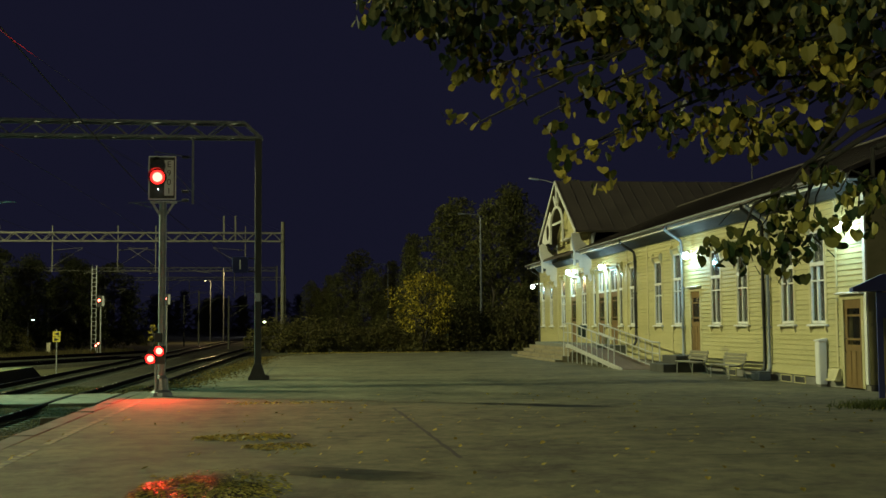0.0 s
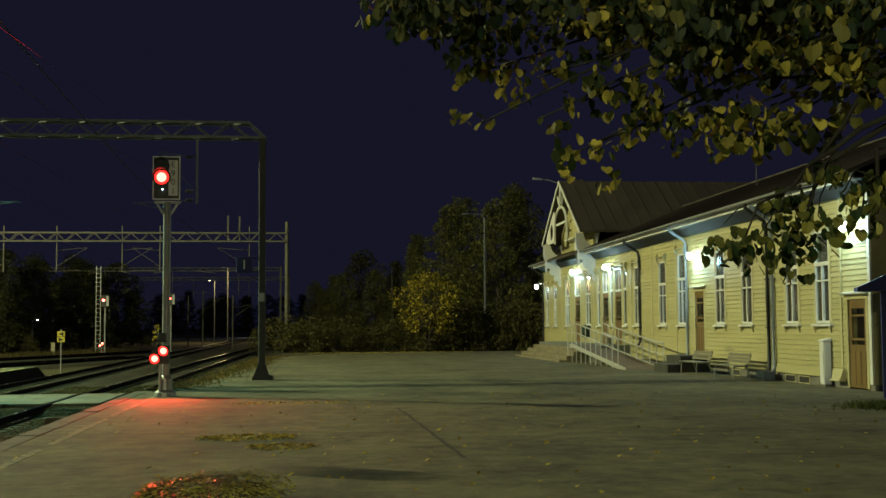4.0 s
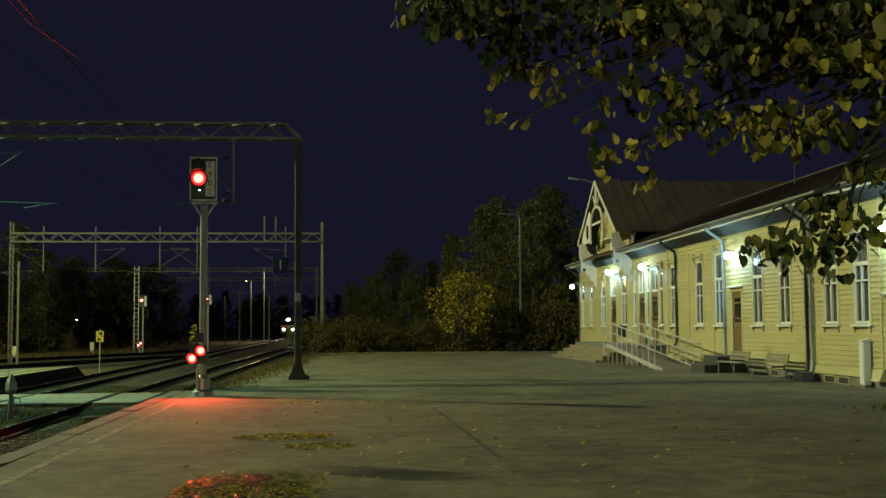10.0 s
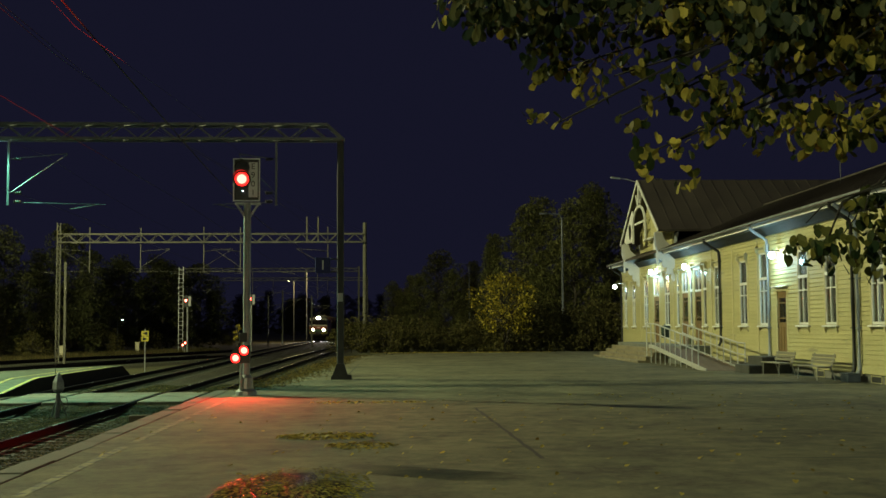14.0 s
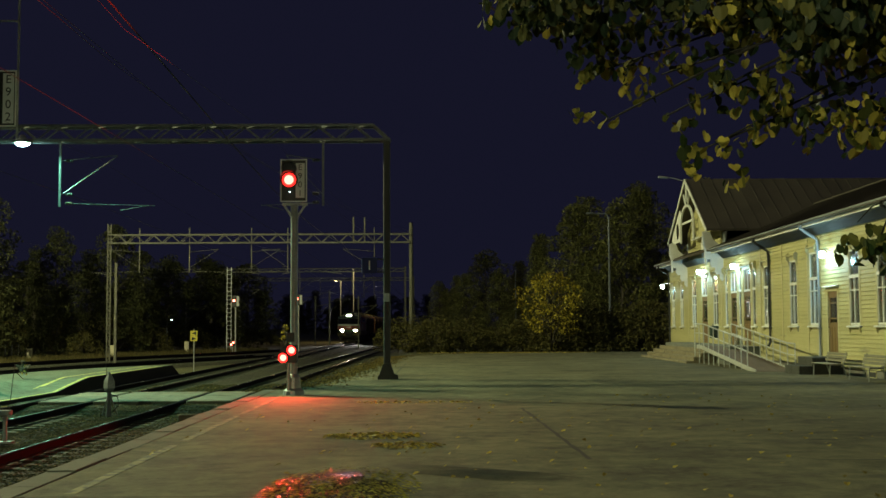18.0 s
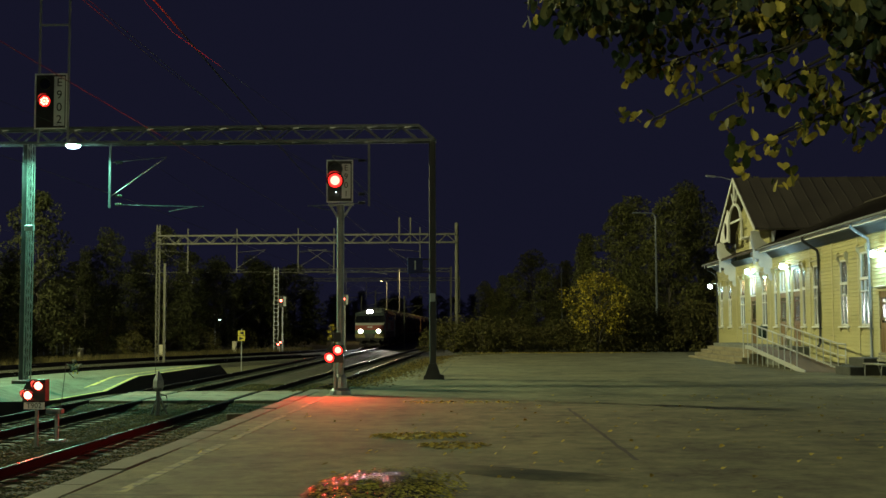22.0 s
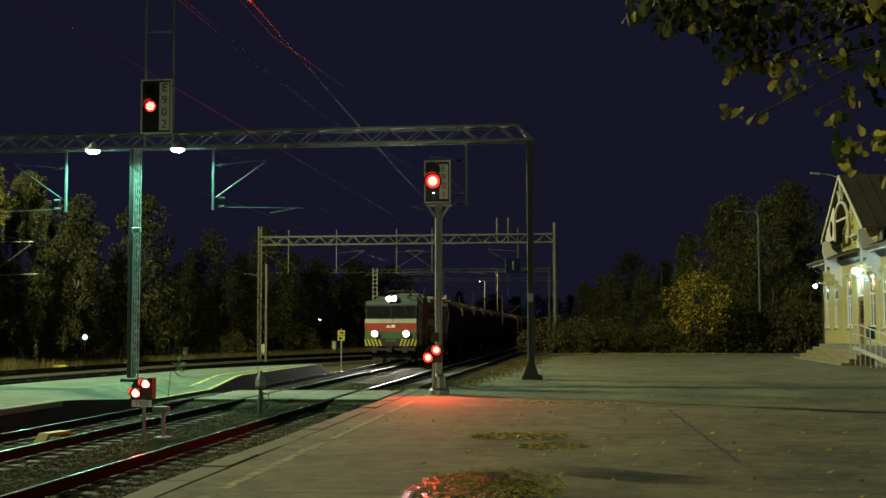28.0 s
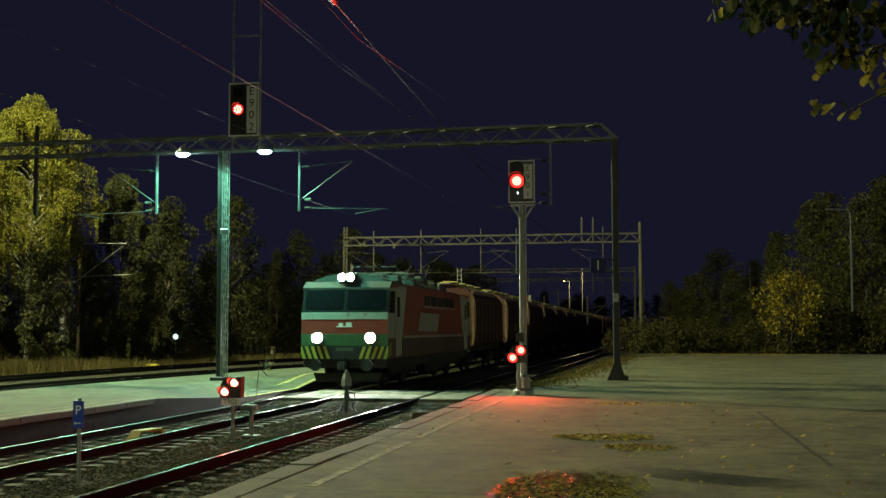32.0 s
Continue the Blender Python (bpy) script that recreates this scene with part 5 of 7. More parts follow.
box = single("wall_box", Shape().slab([(0.0, 0.0), (-0.16, 0.0), (-0.05, 0.26), (0.0, 0.26)], -0.24, 0.24).box(-0.2, 0.0, -0.27, 0.27, -0.05, 0.0, c=0.01), CASING, "cream wooden step box beside the door", "box", tuple(HOUSE @ Vector((-0.05, 1.68, 0.22))), FACE_TURN)

# ---- train ----
def locomotive():
    """A boxy electric engine, its front at y = 0, its length along +y, wheels on z = 0."""
    lo = thing("electric_locomotive", "red, white and green electric locomotive with lit headlamps, warning stripes", "locomotive")
    # body: outline of the nose in side view, drawn out across the width
    swap = Matrix(((0, 1, 0, 0), (1, 0, 0, 0), (0, 0, 1, 0), (0, 0, 0, 1)))
    end = 17.2
    prof = [(0.0, 1.05), (0.0, 2.5), (0.28, 3.42), (0.5, 3.6), (end - 0.5, 3.6), (end - 0.28, 3.42), (end, 2.5), (end, 1.05)]
    part("body", Shape().slab(prof, -1.5, 1.5, swap), RED_PAINT, lo, "red steel body")
    part("front_grey_band", Shape().box(-1.515, 1.515, -0.02, 0.0, 2.36, 2.6, c=0.004), GREY_PAINT, lo, "pale grey band under the windscreen")
    part("front_green_band", Shape().box(-1.51, 1.51, -0.022, 0.0, 1.48, 1.87, c=0.004), GREEN_PAINT, lo, "green band round the headlamps")
    part("warning_board", Shape().box(-1.515, 1.515, -0.024, 0.0, 1.02, 1.48), BLACK_PAINT, lo)
    for sgn in (-1, 1):
        for i in range(5):
            x = sgn * (0.5 + 0.21 * i)
            part("warning_stripe", Shape().slab([(x, 1.04), (x + sgn * 0.105, 1.04), (x + sgn * 0.255, 1.46), (x + sgn * 0.15, 1.46)] if i < 4 else [(x, 1.04), (x + sgn * 0.105, 1.04), (x + sgn * 0.17, 1.24), (x + sgn * 0.17, 1.46), (x + sgn * 0.15, 1.46)], -0.03, -0.022), YELLOW_PAINT, lo, "yellow warning stripe")
        for i in range(3):
            z = 1.08 + 0.15 * i
            part("warning_stripe", Shape().slab([(0.05, z), (0.05, z + 0.07), (0.5, z + 0.3 - 0.1), (0.5, z + 0.13)], -0.006 + 0, 0.006, Matrix.Translation((sgn * 1.512, 0, 0)) @ swap), YELLOW_PAINT, lo)
    tilt = pose(0, 0.0, 2.5, -math.degrees(math.atan2(0.28, 0.92)), 0, 0)
    part("windscreen_frame", Shape().box(-1.5, 1.5, -0.035, 0.0, 0.1, 0.93, tilt, 0.012), CAB_FRAME, lo, "dark windscreen surround")
    for a, b in ((-1.4, -0.05), (0.05, 1.4)):
        pane = [(a + 0.1, 0.18), (b - 0.1, 0.18), (b - 0.03, 0.21), (b, 0.28), (b, 0.76), (b - 0.03, 0.83), (b - 0.1, 0.86), (a + 0.1, 0.86), (a + 0.03, 0.83), (a, 0.76), (a, 0.28), (a + 0.03, 0.21)]
        ws = part("windscreen", Shape().slab(pane, -0.045, -0.03, tilt), DARK_GLASS, lo, "dark windscreen pane")
        part("wiper", Shape().bar(tilt @ Vector(((a + b) / 2, -0.06, 0.82)), tilt @ Vector(((a + b) / 2 + 0.3, -0.06, 0.3)), 0.018), BLACK_PAINT, ws)
    part("roof_front", Shape().slab([(0.2, 3.36), (0.18, 3.44), (0.5, 3.66), (2.2, 3.7), (2.2, 3.6), (0.5, 3.55)], -1.52, 1.52, swap), GREY_GREEN, lo, "grey-green cab roof edge")
    part("emblem", Shape().box(-0.28, 0.28, -0.028, -0.02, 2.1, 2.14).box(-0.2, -0.05, -0.028, -0.02, 2.14, 2.24).box(0.05, 0.25, -0.028, -0.02, 2.14, 2.26), WHITE_PAINT, lo, "plain white emblem bars")
    part("number_bar", Shape().box(-0.3, 0.3, -0.03, -0.02, 1.3, 1.42), OLD_STEEL, lo)
    for x in (-0.92, 0.92):
        h = part("headlamp", Shape().rod((x, 0.02, 1.74), (x, -0.06, 1.74), 0.215, 18), BLACK_PAINT, lo, "round lit headlamp")
        part("headlamp_lens", Shape().rod((x, -0.061, 1.74), (x, -0.075, 1.74), 0.15, 18), HEAD_GLOW, h, "glowing white lens")
        part("headlamp_rim", Shape().pipe((x, 0.0, 1.74), (x, -0.17, 1.74), 0.2, 0.03), GREY_PAINT, h, "deep steel rim")
    top = part("roof_lamp", Shape().slab([(0.42, 3.55), (0.36, 3.66), (0.36, 3.9), (0.5, 3.95), (1.1, 3.72)], -0.3, 0.3, swap), GREY_GREEN, lo, "roof headlamp housing")
    for x in (-0.15, 0.15):
        part("roof_lamp_lens", Shape().rod((x, 0.355, 3.79), (x, 0.325, 3.79), 0.13, 16), HEAD_GLOW, top, "glowing white lens")
        part("roof_lamp_rim", Shape().pipe((x, 0.37, 3.79), (x, 0.12, 3.79), 0.15, 0.015), GREY_GREEN, top)
    part("roof_dome", Shape().slab([(-1.3, 3.6), (-1.18, 3.74), (-0.85, 3.86), (-0.4, 3.92), (0.4, 3.92), (0.85, 3.86), (1.18, 3.74), (1.3, 3.6)], 0.62, 2.3), GREY_GREEN, lo, "rounded grey-green cab roof cover")
    # underframe
    part("buffer_beam", Shape().box(-1.45, 1.45, 0.05, 0.35, 0.75, 1.05, c=0.02), UNDER, lo)
    part("snow_plough", Shape().slab([(-1.1, 0.25), (1.1, 0.25), (1.2, 0.55), (-1.2, 0.55)], 0.4, 0.48), UNDER, lo)
    for x in (-0.88, 0.88):
        part("buffer", Shape().rod((x, 0.1, 0.84), (x, -0.42, 0.84), 0.09, 12).rod((x, -0.42, 0.84), (x, -0.48, 0.84), 0.2, 16), UNDER, lo)
    part("coupler", Shape().box(-0.14, 0.14, -0.4, 0.2, 0.66, 0.96, c=0.03), UNDER, lo)
    part("frame", Shape().box(-1.4, 1.4, 0.4, end - 0.4, 0.7, 1.05), UNDER, lo)
    for y in (3.9, 13.3):
        bg = part("bogie", Shape().box(-1.2, -1.05, y - 2.2, y + 2.2, 0.45, 0.85, c=0.04).box(1.05, 1.2, y - 2.2, y + 2.2, 0.45, 0.85, c=0.04).box(-1.05, 1.05, y - 0.3, y + 0.3, 0.5, 0.75), UNDER, lo)
        for d in (-1.5, 1.5):
            part("wheelset", Shape().rod((-0.84, y + d, 0.625), (-0.70, y + d, 0.625), 0.625, 24).rod((0.70, y + d, 0.625), (0.84, y + d, 0.625), 0.625, 24).rod((-0.7, y + d, 0.625), (0.7, y + d, 0.625), 0.1, 8), UNDER, bg)
    part("underfloor_box", Shape().box(-1.3, 1.3, 7.2, 11.7, 0.35, 0.75, c=0.03), UNDER, lo)
    # sides
    for sgn in (-1, 1):
        def on(name, outline, mat, label="", proud=0.012, parent=None):
            return part(name, Shape().slab(outline, 0, sgn * proud, Matrix.Translation((sgn * 1.5, 0, 0)) @ swap), mat, parent or lo, label)

        for a, b in ((0.02, 3.1), (end - 3.1, end - 0.02)):
            k = 1 if a < 5 else -1
            o = (lambda v: v) if k > 0 else (lambda v: end - v)
            on("cab_side", [(o(0.02), 1.75), (o(0.02), 2.5), (o(0.28), 3.4), (o(2.1), 3.55), (o(2.9), 3.55), (o(2.2), 1.75)], GREY_PAINT, "grey cab side")
            dr = on("cab_door", [(o(1.15), 1.1), (o(1.15), 3.3), (o(1.8), 3.3), (o(1.8), 1.1)], GREY_PAINT, "", 0.03)
            on("cab_window", [(o(1.27), 2.45), (o(1.27), 3.15), (o(1.68), 3.15), (o(1.68), 2.45)], DARK_GLASS, "", 0.036, dr)
            on("cab_window", [(o(0.1), 2.58), (o(0.32), 3.32), (o(1.0), 3.32), (o(1.0), 2.58)], DARK_GLASS, "", 0.02)
            for y in (o(1.08), o(1.87)):
                part("grab_rail", Shape().rod((sgn * 1.54, y, 1.15), (sgn * 1.54, y, 2.9), 0.018, 6), GALV, lo)
        on("grey_skirt", [(0.0, 1.06), (0.0, 1.7), (end, 1.7), (end, 1.06)], SKIRT, "dull red-brown lower side", 0.008)
        on("pale_line", [(2.4, 1.72), (2.4, 1.8), (end - 2.4, 1.8), (end - 2.4, 1.72)], GREY_PAINT, "", 0.014)
        on("side_panel", [(5.0, 1.95), (5.4, 2.65), (9.2, 2.65), (8.8, 1.95)], GREY_PAINT, "pale grey panel on the side")
        for i in range(5):
            y = 6.2 + i * 1.35
            on("side_window", [(y, 2.95), (y, 3.32), (y + 1.1, 3.32), (y + 1.1, 2.95)], DARK_GLASS, "", 0.016)
        on("window_rail", [(6.0, 2.86), (6.0, 2.92), (13.1, 2.92), (13.1, 2.86)], GREY_PAINT, "", 0.018)
    # roof gear
    for a, b, h, w in ((6.9, 8.1, 4.3, 0.75), (8.7, 9.9, 4.2, 0.9), (13.2, 14.8, 4.05, 0.8)):
        part("roof_box", Shape().box(-w, w, a, b, 3.55, h, c=0.08), GREY_GREEN, lo, "grey-green roof equipment box")
    part("roof_walk", Shape().box(-1.2, 1.2, 2.2, 15.4, 3.6, 3.68), GREY_GREEN, lo)
    for y, up in ((4.3, False), (11.6, True)):
        h = 5.72 if up else 4.35
        pan = part("pantograph", Shape().box(-0.7, 0.7, y - 0.9, y + 0.9, 3.9, 3.98), DARKSTEEL, lo, "pantograph frame on the roof")
        arms = Shape()
        for x in (-0.5, 0.5):
            arms.tube([(x, y - 0.8, 3.98), (x * 0.8, y + (1.1 if up else 1.5), (h + 4) / 2 if up else 4.22), (x * 0.6, y - (0.1 if up else 1.2), h)], 0.03)
        arms.tube([(-0.95, y - 0.1, h - 0.15), (-0.8, y - 0.1, h), (0.8, y - 0.1, h), (0.95, y - 0.1, h - 0.15)], 0.03)
        part("pantograph_arm", arms, DARKSTEEL, pan)
        for x in (-0.6, 0.6):
            for yy in (y - 0.7, y + 0.7):
                part("insulator", Shape().turned([(0.05, 0), (0.09, 0.03), (0.05, 0.06), (0.09, 0.1), (0.05, 0.13), (0.09, 0.17), (0.05, 0.22)], 10, pose(x, yy, 3.68)), BROWN_WOOD, pan)
    for i, y in enumerate((4.6, 7.4, 7.7, 11.6)):
        part("roof_insulator", Shape().turned([(0.06, 0), (0.12, 0.05), (0.07, 0.1), (0.12, 0.16), (0.07, 0.22), (0.12, 0.28), (0.05, 0.4)], 10, pose(0.5 - 0.3 * (i % 2), y, 3.68)), GREY_GREEN, lo)
    for i, (y, h, w) in enumerate(((3.0, 0.35, 0.5), (4.9, 0.5, 0.9), (6.6, 0.55, 0.95), (7.9, 0.4, 0.6), (11.3, 0.45, 0.8), (12.2, 0.35, 0.9))):
        part("roof_rail", Shape().tube([(-w, y, 3.66), (-w, y, 3.66 + h), (w, y + 0.3, 3.66 + h), (w, y + 0.3, 3.66)], 0.022), GALV, lo, "bent steel tube on the roof")
    for x in (-1.05, 1.05):
        part("roof_conduit", Shape().tube([(x, 2.6, 3.72), (x, 5.2, 3.95), (x * 0.8, 7.2, 3.95), (x, 9.4, 3.74)], 0.035), GALV, lo)
    for y in (3.4, 6.1, 10.4):
        part("roof_vent", Shape().box(0.55, 1.1, y, y + 0.5, 3.66, 4.0, c=0.04), GREY_GREEN, lo)
    part("busbar", Shape().tube([(0.4, 4.6, 4.1), (0.3, 7.5, 4.15), (0.3, 11.6, 4.1)], 0.02), DARKSTEEL, lo)
    return lo


def hopper():
    """A covered hopper wagon with a barrel roof, ribs and an end ladder."""
    wg = thing("hopper_wagon", "dark brown covered hopper wagon with a rounded roof", "wagon", group="goods wagons")
    n, L = 12, 12.2
    side = [(-1.5, 1.35), (-1.56, 2.0), (-1.56, 3.3)]
    arc = [(1.56 * math.cos(math.pi - math.pi * i / n), 3.3 + 0.95 * math.sin(math.pi * i / n)) for i in range(n + 1)]
    prof = [(-1.2, 1.1)] + side[:2] + arc + [(1.56, 2.0), (1.5, 1.35), (1.2, 1.1)]
    part("body", Shape().slab(prof, 1.1, L - 1.1), WAGON, wg)
    part("roof_walk", Shape().box(-0.35, 0.35, 1.0, L - 1.0, 4.26, 4.31), GALV, wg)
    for i in range(4):
        y = 2.4 + i * 2.5
        part("roof_hatch", Shape().turned([(0.5, 0), (0.5, 0.1), (0.3, 0.16)], 12, pose(0, y, 4.28)), LAMPLIT_ROOF, wg)
    for sgn in (-1, 1):
        for i in range(8):
            y = 1.3 + i * (L - 2.6) / 7
            part("rib", Shape().box(sgn * 1.56 - 0.04, sgn * 1.56 + 0.04, y - 0.05, y + 0.05, 1.4, 3.3), WAGON, wg)
    # top strip only, coloured pale where yellow lamplight falls
    part("roof_sheet", Shape().slab([(x * 1.01, z + 0.012) for x, z in arc[4:-4]] + [(x, z) for x, z in arc[4:-4]][::-1], 1.05, L - 1.05), LAMPLIT_ROOF, wg, "roof sheet coloured pale yellow for lamplight")
    part("frame", Shape().box(-1.3, 1.3, 0.3, L - 0.3, 0.95, 1.2), UNDER, wg)
    for y in (0.3, L - 0.42):
        part("end_platform", Shape().box(-1.4, 1.4, y, y + 0.12, 0.9, 1.3), UNDER, wg)
    lad = part("ladder", Shape().rod((1.5, 0.9, 1.2), (1.45, 0.95, 3.9), 0.012, 6).rod((1.5, 0.5, 1.2), (1.45, 0.55, 3.9), 0.012, 6), LADDER, wg, "dull yellow end ladder")
    for x in (-1.2, -0.6, 0.0, 0.6, 1.2):
        part("end_brace", Shape().bar((x, 0.36, 1.3), (x + (0.35 if x < 1 else -0.35), 1.06, 2.2), 0.06), LADDER, wg, "slanting steel brace at the wagon's end")
    part("end_rail", Shape().tube([(-1.35, 0.34, 1.3), (-1.35, 0.34, 2.1), (1.35, 0.34, 2.1), (1.35, 0.34, 1.3)], 0.02), LADDER, wg)
    for i in range(9):
        z = 1.4 + i * 0.3
        part("rung", Shape().rod((1.49, 0.5, z), (1.49, 0.95, z), 0.009, 6), LADDER, lad)
    for y in (2.3, L - 2.3):
        bg = part("bogie", Shape().box(-1.1, -0.98, y - 1.3, y + 1.3, 0.4, 0.8, c=0.04).box(0.98, 1.1, y - 1.3, y + 1.3, 0.4, 0.8, c=0.04).box(-1, 1, y - 0.2, y + 0.2, 0.5, 0.95), UNDER, wg)
        for d in (-0.9, 0.9):
            part("wheelset", Shape().rod((-0.84, y + d, 0.48), (-0.70, y + d, 0.48), 0.48, 18).rod((0.70, y + d, 0.48), (0.84, y + d, 0.48), 0.48, 18).rod((-0.7, y + d, 0.48), (0.7, y + d, 0.48), 0.08, 8), UNDER, bg)
    for x in (-0.88, 0.88):
        for y, e in ((0.3, -0.5), (L - 0.3, 0.5)):
            part("buffer", Shape().rod((x, y, 1.06), (x, y + e, 1.06), 0.1, 10).rod((x, y + e, 1.06), (x, y + e * 1.1, 1.06), 0.22, 12), UNDER, wg)
    return wg


CAB_FRAME = stuff("dark_teal_frame", (0.008, 0.01, 0.011), (0.018, 0.022, 0.023), 0.75, bump=0.02)
CAB_FRAME.node_tree.nodes["Principled BSDF"].inputs["Specular IOR Level"].default_value = 0.08
DARK_GLASS = stuff("dark_glass", (0.006, 0.007, 0.008), (0.012, 0.013, 0.015), 0.08, grain=5, patch=1, bump=0)
GREY_GREEN = stuff("grey_green_paint", (0.035, 0.05, 0.048), (0.095, 0.12, 0.115), 0.5, grain=30, patch=2, bump=0.03, stain=(0.05, 0.06, 0.055), stains=0.2)
SKIRT = stuff("dirty_red_brown", (0.06, 0.03, 0.02), (0.12, 0.06, 0.042), 0.6, grain=30, patch=1.5, bump=0.05, stain=(0.07, 0.06, 0.04), stains=0.3)
LADDER = stuff("dull_yellow", (0.2, 0.17, 0.08), (0.34, 0.29, 0.15), 0.7, bump=0.05)
# yellow lamplight on the wagon roofs is put into this colour
LAMPLIT_ROOF = stuff("dusty_roof", (0.17, 0.155, 0.06), (0.32, 0.29, 0.12), 0.8, grain=20, patch=1, bump=0.1)
loco = locomotive()
wagon = hopper()
wagons = [wagon] + [copy_thing(wagon, pose(0, 0, 0)) for i in range(19)]

# time and distance of the engine's front along the second track
RUN = [(0.0, 346.0), (3.0, 316.0), (6.0, 286.0), (8.0, 264.0), (10.0, 243.0), (12.0, 222.0), (14.0, 201.0), (17.0, 171.0), (20.0, 141.5), (22.0, 121.5), (23.0, 111.5), (24.0, 101.5), (25.0, 92.0), (27.5, 70.8), (28.0, 66.8), (29.0, 59.1), (30.0, 51.8), (31.0, 44.8), (32.0, 38.0)]

# ---- signals, signs and posts ----
def lens_cluster(parent, x, y, z, r, core, ring):
    """A lit lens: bright dots in a dimmer red glass; RED_HALO draws bloom round it."""
    part("lens", Shape().rod((x, y, z), (x, y - 0.02, z), r, 20), ring, parent, "glowing red lens")
    if core == RED_GLOW:
        part("lens_core", Shape().rod((x, y - 0.02, z), (x, y - 0.03, z), r * 0.68, 20), core, parent)
        return
    for i in range(8):
        a = 2 * math.pi * i / 7
        q = 0.0 if i == 7 else r * 0.6
        part("led", Shape().rod((x + q * math.cos(a), y - 0.021, z + q * math.sin(a)), (x + q * math.cos(a), y - 0.03, z + q * math.sin(a)), r * 0.2, 10), core, parent)


def hood(parent, x, y, z, r):
    """A visor over a lens."""
    p, f = [], []
    n = 10
    for k, (d, lift) in enumerate(((0.0, 0), (-0.26, 0))):
        for i in range(n + 1):
            a = math.pi * (-0.12 + 1.24 * i / n)
            for rr in (r, r - 0.008):
                p.append((x + rr * math.cos(a), y + (d if k == 0 else d * (0.45 + 0.55 * math.sin(max(0, a)))), z + rr * math.sin(a)))
    s = Shape()
    m = 2 * (n + 1)
    for i in range(n):
        for e in (0, 1):
            s_i = 2 * i + e
            f.append((s_i, s_i + 2, m + s_i + 2, m + s_i))
        f.append((m + 2 * i, m + 2 * i + 1, m + 2 * i + 3, m + 2 * i + 2))
    s.add(p, f)
    return part("visor", s, BLACK_PAINT, parent, "black visor")


def signal_head(parent, x, y, z0, z1, w, code, lamp_z, glow_r, core, ring, plate_mat):
    """A dark back plate with a pale rim, a white number strip and two lamps."""
    c = x + w / 2
    h = part("signal_head", Shape().box(x, x + w, y, y + 0.03, z0, z1, c=0.01), BLACK_PAINT, parent, "black signal plate with a pale rim")
    rim = Shape()
    t = 0.03 if w < 0.8 else 0.045
    rim.box(x, x + t, y - 0.012, y, z0, z1).box(x + w - t, x + w, y - 0.012, y, z0, z1).box(x + t, x + w - t, y - 0.012, y, z0, z0 + t).box(x + t, x + w - t, y - 0.012, y, z1 - t, z1)
    part("rim", rim, WHITE_PAINT, h, "white reflective rim")
    sw = w * 0.33
    sx = x + w - t - sw - 0.03
    strip = part("number_strip", Shape().box(sx, sx + sw, y - 0.016, y - 0.004, z0 + 0.1, z1 - 0.1), plate_mat, h, "white strip with the signal's number")
    step = (z1 - z0 - 0.2) / len(code)
    for i, ch in enumerate(code):
        lettering(ch, step * 0.95, BLACK_PAINT, h, pose(sx + sw / 2, y - 0.0185, z1 - 0.1 - step * (i + 0.5), 90, 0, 0), "letter")
    lx = x + w * 0.34
    for k, zz in enumerate((lamp_z + (0.27 if w < 0.8 else 0.315) * (z1 - z0), lamp_z)):
        part("lamp_barrel", Shape().rod((lx, y, zz), (lx, y - 0.08, zz), glow_r * (1.25 if k else 1.05), 16), BLACK_PAINT, h)
        if k:
            lens_cluster(h, lx, y - 0.081, zz, glow_r, core, ring)
        else:
            part("dark_lens", Shape().rod((lx, y - 0.081, zz), (lx, y - 0.09, zz), glow_r, 16), DARK_GLASS, h)
        hood(h, lx, y - 0.02, zz, glow_r * (1.3 if k else 1.1))
    return h


sig = thing("platform_signal", "tall railway signal on a round steel mast showing red", "signal", (-3.25, 28.25, 0))
part("mast", Shape().rod((0, 0, 0.1), (0, 0, 4.62), 0.088, 16), GALV, sig, "galvanised round mast", smooth=False)
part("mast_foot", Shape().turned([(0.26, 0), (0.25, 0.1), (0.17, 0.16), (0.15, 0.42), (0.1, 0.5)], 14), GALV, sig)
part("head_bracket", Shape().bar((-0.28, 0.02, 4.64), (0, 0.0, 4.2), 0.05).bar((0.28, 0.02, 4.64), (0, 0.0, 4.2), 0.05).bar((-0.3, 0.02, 4.62), (0.32, 0.02, 4.62), 0.06), GALV, sig)
signal_head(sig, -0.34, -0.06, 4.67, 5.72, 0.65, "E901", 5.2, 0.165, RED_GLOW, RED_HALO, WHITE_PAINT)
part("marker_lens", Shape().rod((-0.1, -0.13, 4.91), (-0.1, -0.14, 4.91), 0.012, 8), WHITE_GLOW, sig)
part("telephone_box", Shape().box(-0.16, 0.02, -0.16, -0.09, 1.28, 1.5, c=0.01), DARKSTEEL, sig)


